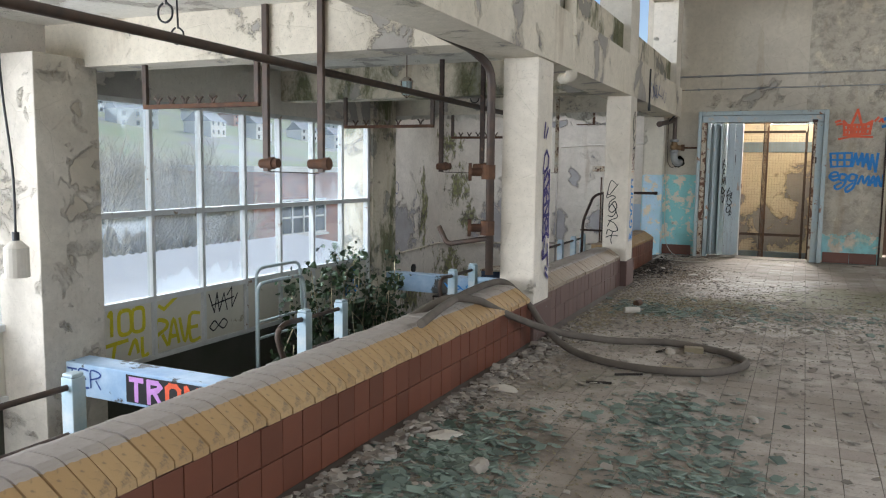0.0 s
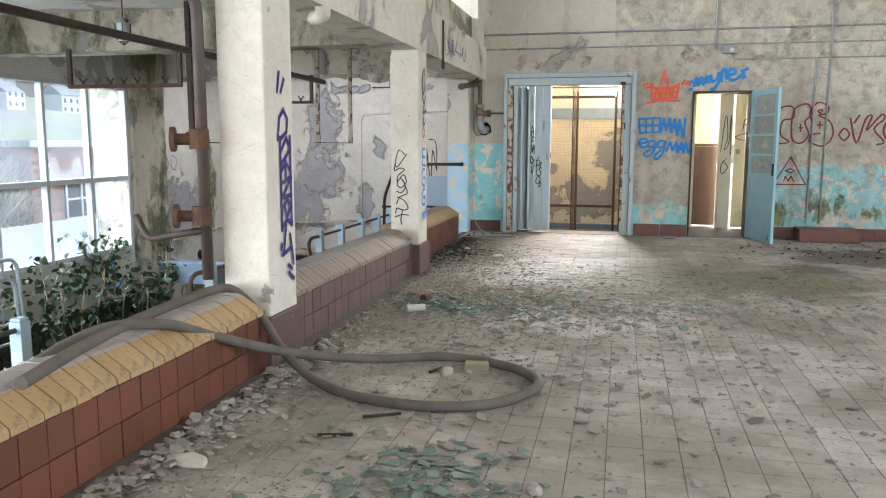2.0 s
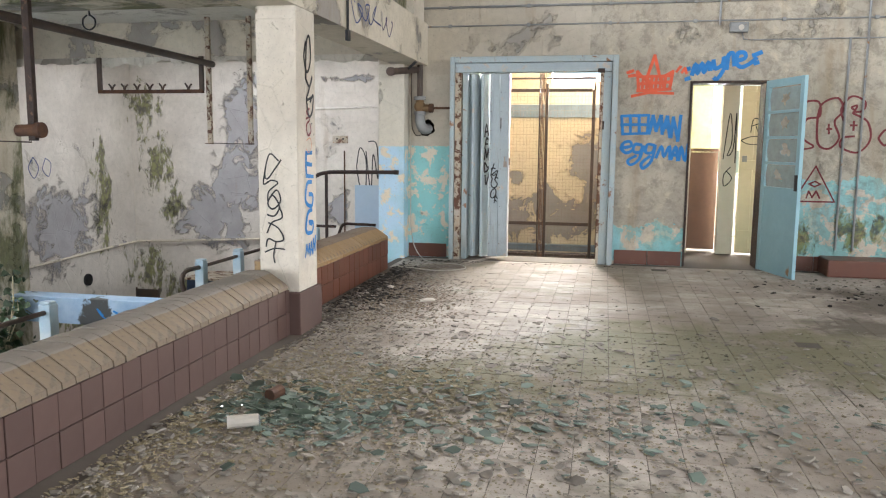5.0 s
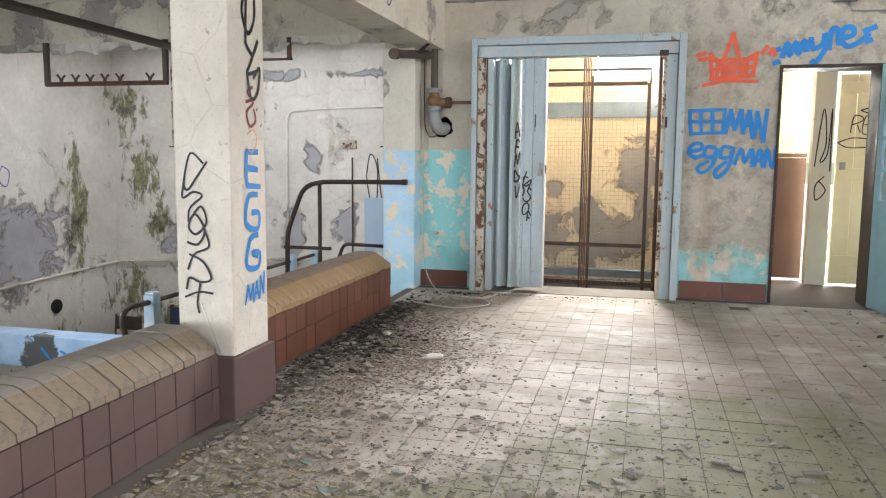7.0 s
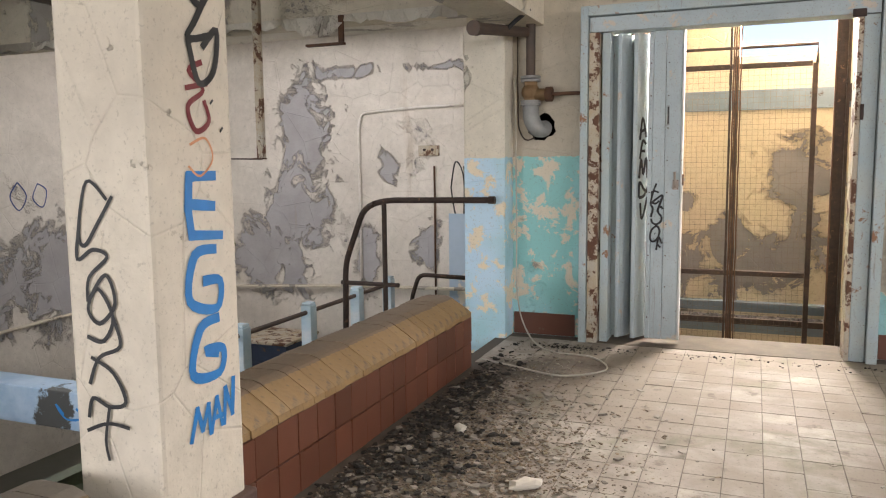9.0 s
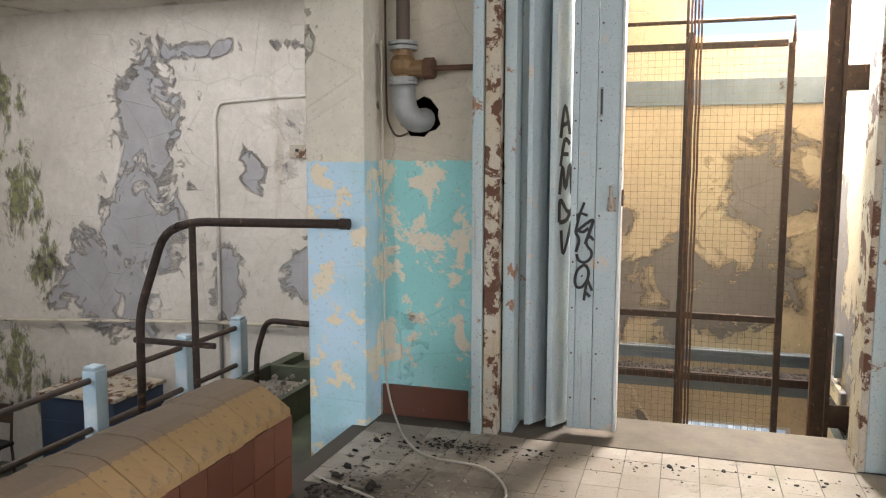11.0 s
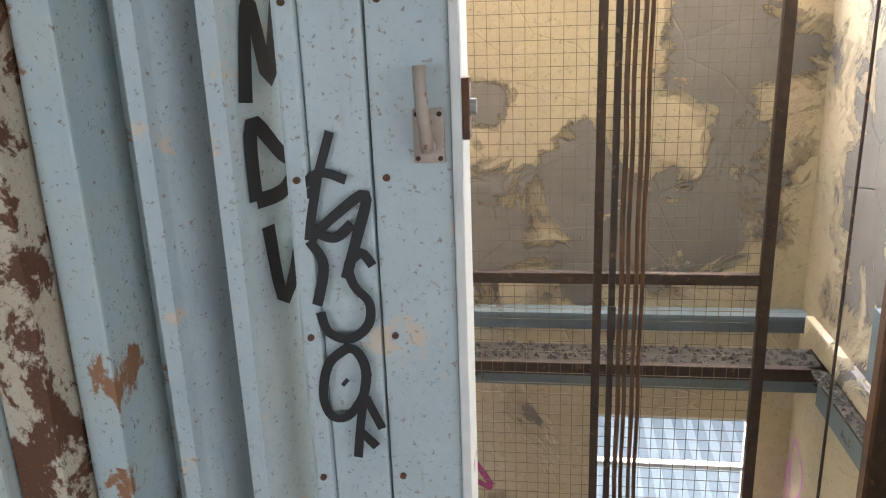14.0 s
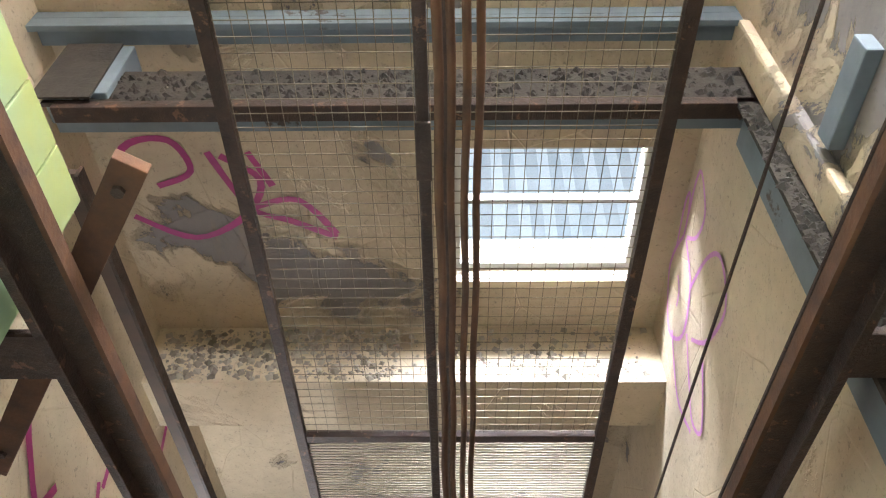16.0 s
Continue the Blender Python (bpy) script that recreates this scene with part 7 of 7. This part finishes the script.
litter("dark_debris", "dark crumbled debris along the parapet", M["floor_dirt"], [(-1.62, 11.0, 0.16, 0.8, 3), (-1.6, 12.2, 0.14, 0.5, 1.5), (-1.4, 10.3, 0.16, 0.6, 1), (4.2, 12.8, 0.6, 0.5, 1)], 5000, 0.004, 0.02, 3, 0.25)
litter("glass_shards", "broken greenish glass shards", M["shards"], [(-1.15, 3.15, 0.20, 0.42, 4.5), (-0.9, 2.6, 0.3, 0.3, 2), (-0.28, 4.35, 0.22, 0.35, 2.4), (0.0, 3.5, 0.28, 0.2, 1.6), (-0.95, 8.0, 0.25, 0.2, 1.6), (-0.3, 8.2, 0.7, 0.35, 1.6), (1.0, 8.4, 0.8, 0.4, 1.0)], 4200, 0.010, 0.058, 4, 0.10)
litter("foot_rubble", "pale broken plaster chips heaped along the parapet foot", M["rubble"], [(-1.54, 2.9, 0.05, 0.7, 2), (-1.54, 4.4, 0.05, 0.9, 2.4), (-1.5, 6.0, 0.06, 0.7, 1.2)], 1500, 0.010, 0.05, 11, 0.35)
litter("foot_dirt", "dark dirt and splinters swept along the parapet foot", M["floor_dirt"], [(-1.5, 3.0, 0.08, 0.8, 2), (-1.52, 5.0, 0.07, 1.0, 2)], 1300, 0.006, 0.03, 12, 0.3)


litter("floor_flakes", "flat dusty flakes of fallen plaster and paint on the tiles", M["flake"], [(0.2, 7.6, 1.2, 1.3, 3), (1.6, 7.2, 1.5, 2.0, 2), (-0.6, 6.3, 0.6, 1.4, 2), (0.6, 5.0, 1.4, 1.2, 1.2), (2.2, 10.0, 1.5, 1.2, 1)], 1400, 0.010, 0.055, 21, 0.12)
litter("moss_crumbs", "dark mossy crumbs and splinters strewn on the tiles", M["moss_crumb"], [(0.9, 9.6, 0.9, 0.5, 3), (2.0, 9.9, 0.8, 0.5, 2), (-0.3, 8.7, 0.6, 0.5, 1.5)], 1500, 0.004, 0.018, 22, 0.3)
litter("glass_heap", "heap of dark green broken glass", M["shards_dark"], [(-1.15, 8.15, 0.16, 0.16, 2), (-0.95, 7.95, 0.18, 0.12, 1), (-1.25, 3.4, 0.13, 0.3, 1.5)], 520, 0.02, 0.07, 23, 0.10)
litter("straw_crumbs", "yellowish crumbled soil and bark by the parapet", M["soil"], [(-1.25, 8.3, 0.25, 0.5, 2), (-0.8, 8.4, 0.35, 0.4, 2), (-1.45, 7.3, 0.12, 0.6, 1.2)], 5200, 0.006, 0.024, 24, 0.3)
litter("parapet_dirt", "thick dark crumbs heaped along the parapet", M["rubble_dark"], [(-1.68, 11.3, 0.09, 0.55, 3), (-1.72, 12.2, 0.08, 0.4, 2), (-1.45, 11.3, 0.14, 0.35, 1.2), (3.4, 12.4, 0.8, 0.5, 1.2)], 1900, 0.006, 0.032, 25, 0.35)
litter("brown_crumbs", "brown soil crumbs spread from the parapet over the tiles", M["brown_soil"], [(-1.2, 11.2, 0.25, 0.5, 3), (-1.15, 10.9, 0.28, 0.5, 2), (-1.5, 11.6, 0.18, 0.7, 2)], 6500, 0.004, 0.016, 26, 0.3)
litter("threshold_dirt", "dark grit caught along the lift threshold", M["rubble_dark"], [(-0.3, 13.52, 0.9, 0.06, 1), (-1.35, 13.5, 0.15, 0.06, 1.4)], 420, 0.004, 0.016, 27, 0.4)


def loose_piece(name, label, cat, x, y, size, m, seed, thick=0.35):
    rr = random.Random(seed)
    bm = bmesh.new()
    bmesh.ops.create_icosphere(bm, subdivisions=2, radius=1.0)
    for v in bm.verts:
        n1 = 1 + 0.35 * noise.noise(v.co * 1.7 + Vector((seed, 0, 0)))
        v.co = Vector((v.co.x * n1 * size, v.co.y * n1 * size * 0.65, max(v.co.z, -0.5) * n1 * size * thick))
    lo = min(v.co.z for v in bm.verts)
    ob = single(name, bm, m, label, cat)
    ob.matrix_world = pose(x, y, -lo, 0, 0, rr.uniform(0, 360))


floor_tiles()
for i, (x, y, s, m, th) in enumerate(((-1.35, 3.55, 0.10, "paper", 0.15), (-1.38, 4.55, 0.11, "paper", 0.12), (-1.0, 3.2, 0.07, "rubble", 0.5), (-0.55, 6.1, 0.06, "rubble", 0.5), (-1.0, 11.05, 0.08, "paper", 0.25), (0.15, 4.6, 0.05, "rubble", 0.4), (-1.5, 11.6, 0.05, "paper", 0.4), (0.9, 7.4, 0.06, "rubble", 0.3))):
    loose_piece("plaster_lump" if th > 0.2 else "plaster_sheet", "broken lump of pale plaster on the floor" if th > 0.2 else "flat torn piece of pale plaster on the floor", "debris", x, y, s, M[m], i + 1, th)
cn = thing("crushed_can", "crushed pale metal can lying on the floor", "can", (-1.18, 7.75, 0.035))
cn.rotation_euler = (0, 0, radians(25))
part("body", rod(bmesh.new(), (-0.075, 0, 0), (0.075, 0, 0.004), 0.033, 12, 0.03), M["paper"], cn)
part("rim", rod(bmesh.new(), (0.075, 0, 0.004), (0.083, 0, 0.004), 0.024, 12), M["zinc"], cn)
c2 = thing("rusty_can", "small rusty can lying by the parapet", "can", (-1.22, 8.2, 0.035))
part("body", rod(bmesh.new(), (0, -0.05, 0), (0.02, 0.05, 0), 0.034, 12), M["rust"], c2)


def brick_fragment(x, y, turn, l, w, h):
    bm = boxes((-l / 2, l / 2, -w / 2, w / 2, 0, h), bevel=0.006)
    for v in bm.verts:
        v.co += Vector((noise.noise(v.co * 30), noise.noise(v.co * 27 + Vector((3, 0, 0))), 0)) * 0.008
    single("brick_fragment", bm, M["soil"], "dusty broken piece of brick lying on the tiles", "brick", "brick fragments").matrix_world = pose(x, y, 0.001, 0, 0, turn)


for q in ((-0.39, 6.24, 8, 0.15, 0.08, 0.045), (-0.44, 5.51, -4, 0.16, 0.07, 0.04)):
    brick_fragment(*q)
for x, y, turn, l in ((-0.85, 4.98, 12, 0.17), (-0.71, 5.29, 25, 0.20), (-0.62, 6.15, 60, 0.14)):
    st = single("stick", rod(bmesh.new(), (-l / 2, 0, 0.009), (l / 2, 0.01, 0.009), 0.009, 6), M["rubble_dark"], "dark splintered stick lying on the floor", "stick", "sticks")
    st.matrix_world = pose(x, y, 0, 0, 0, turn)
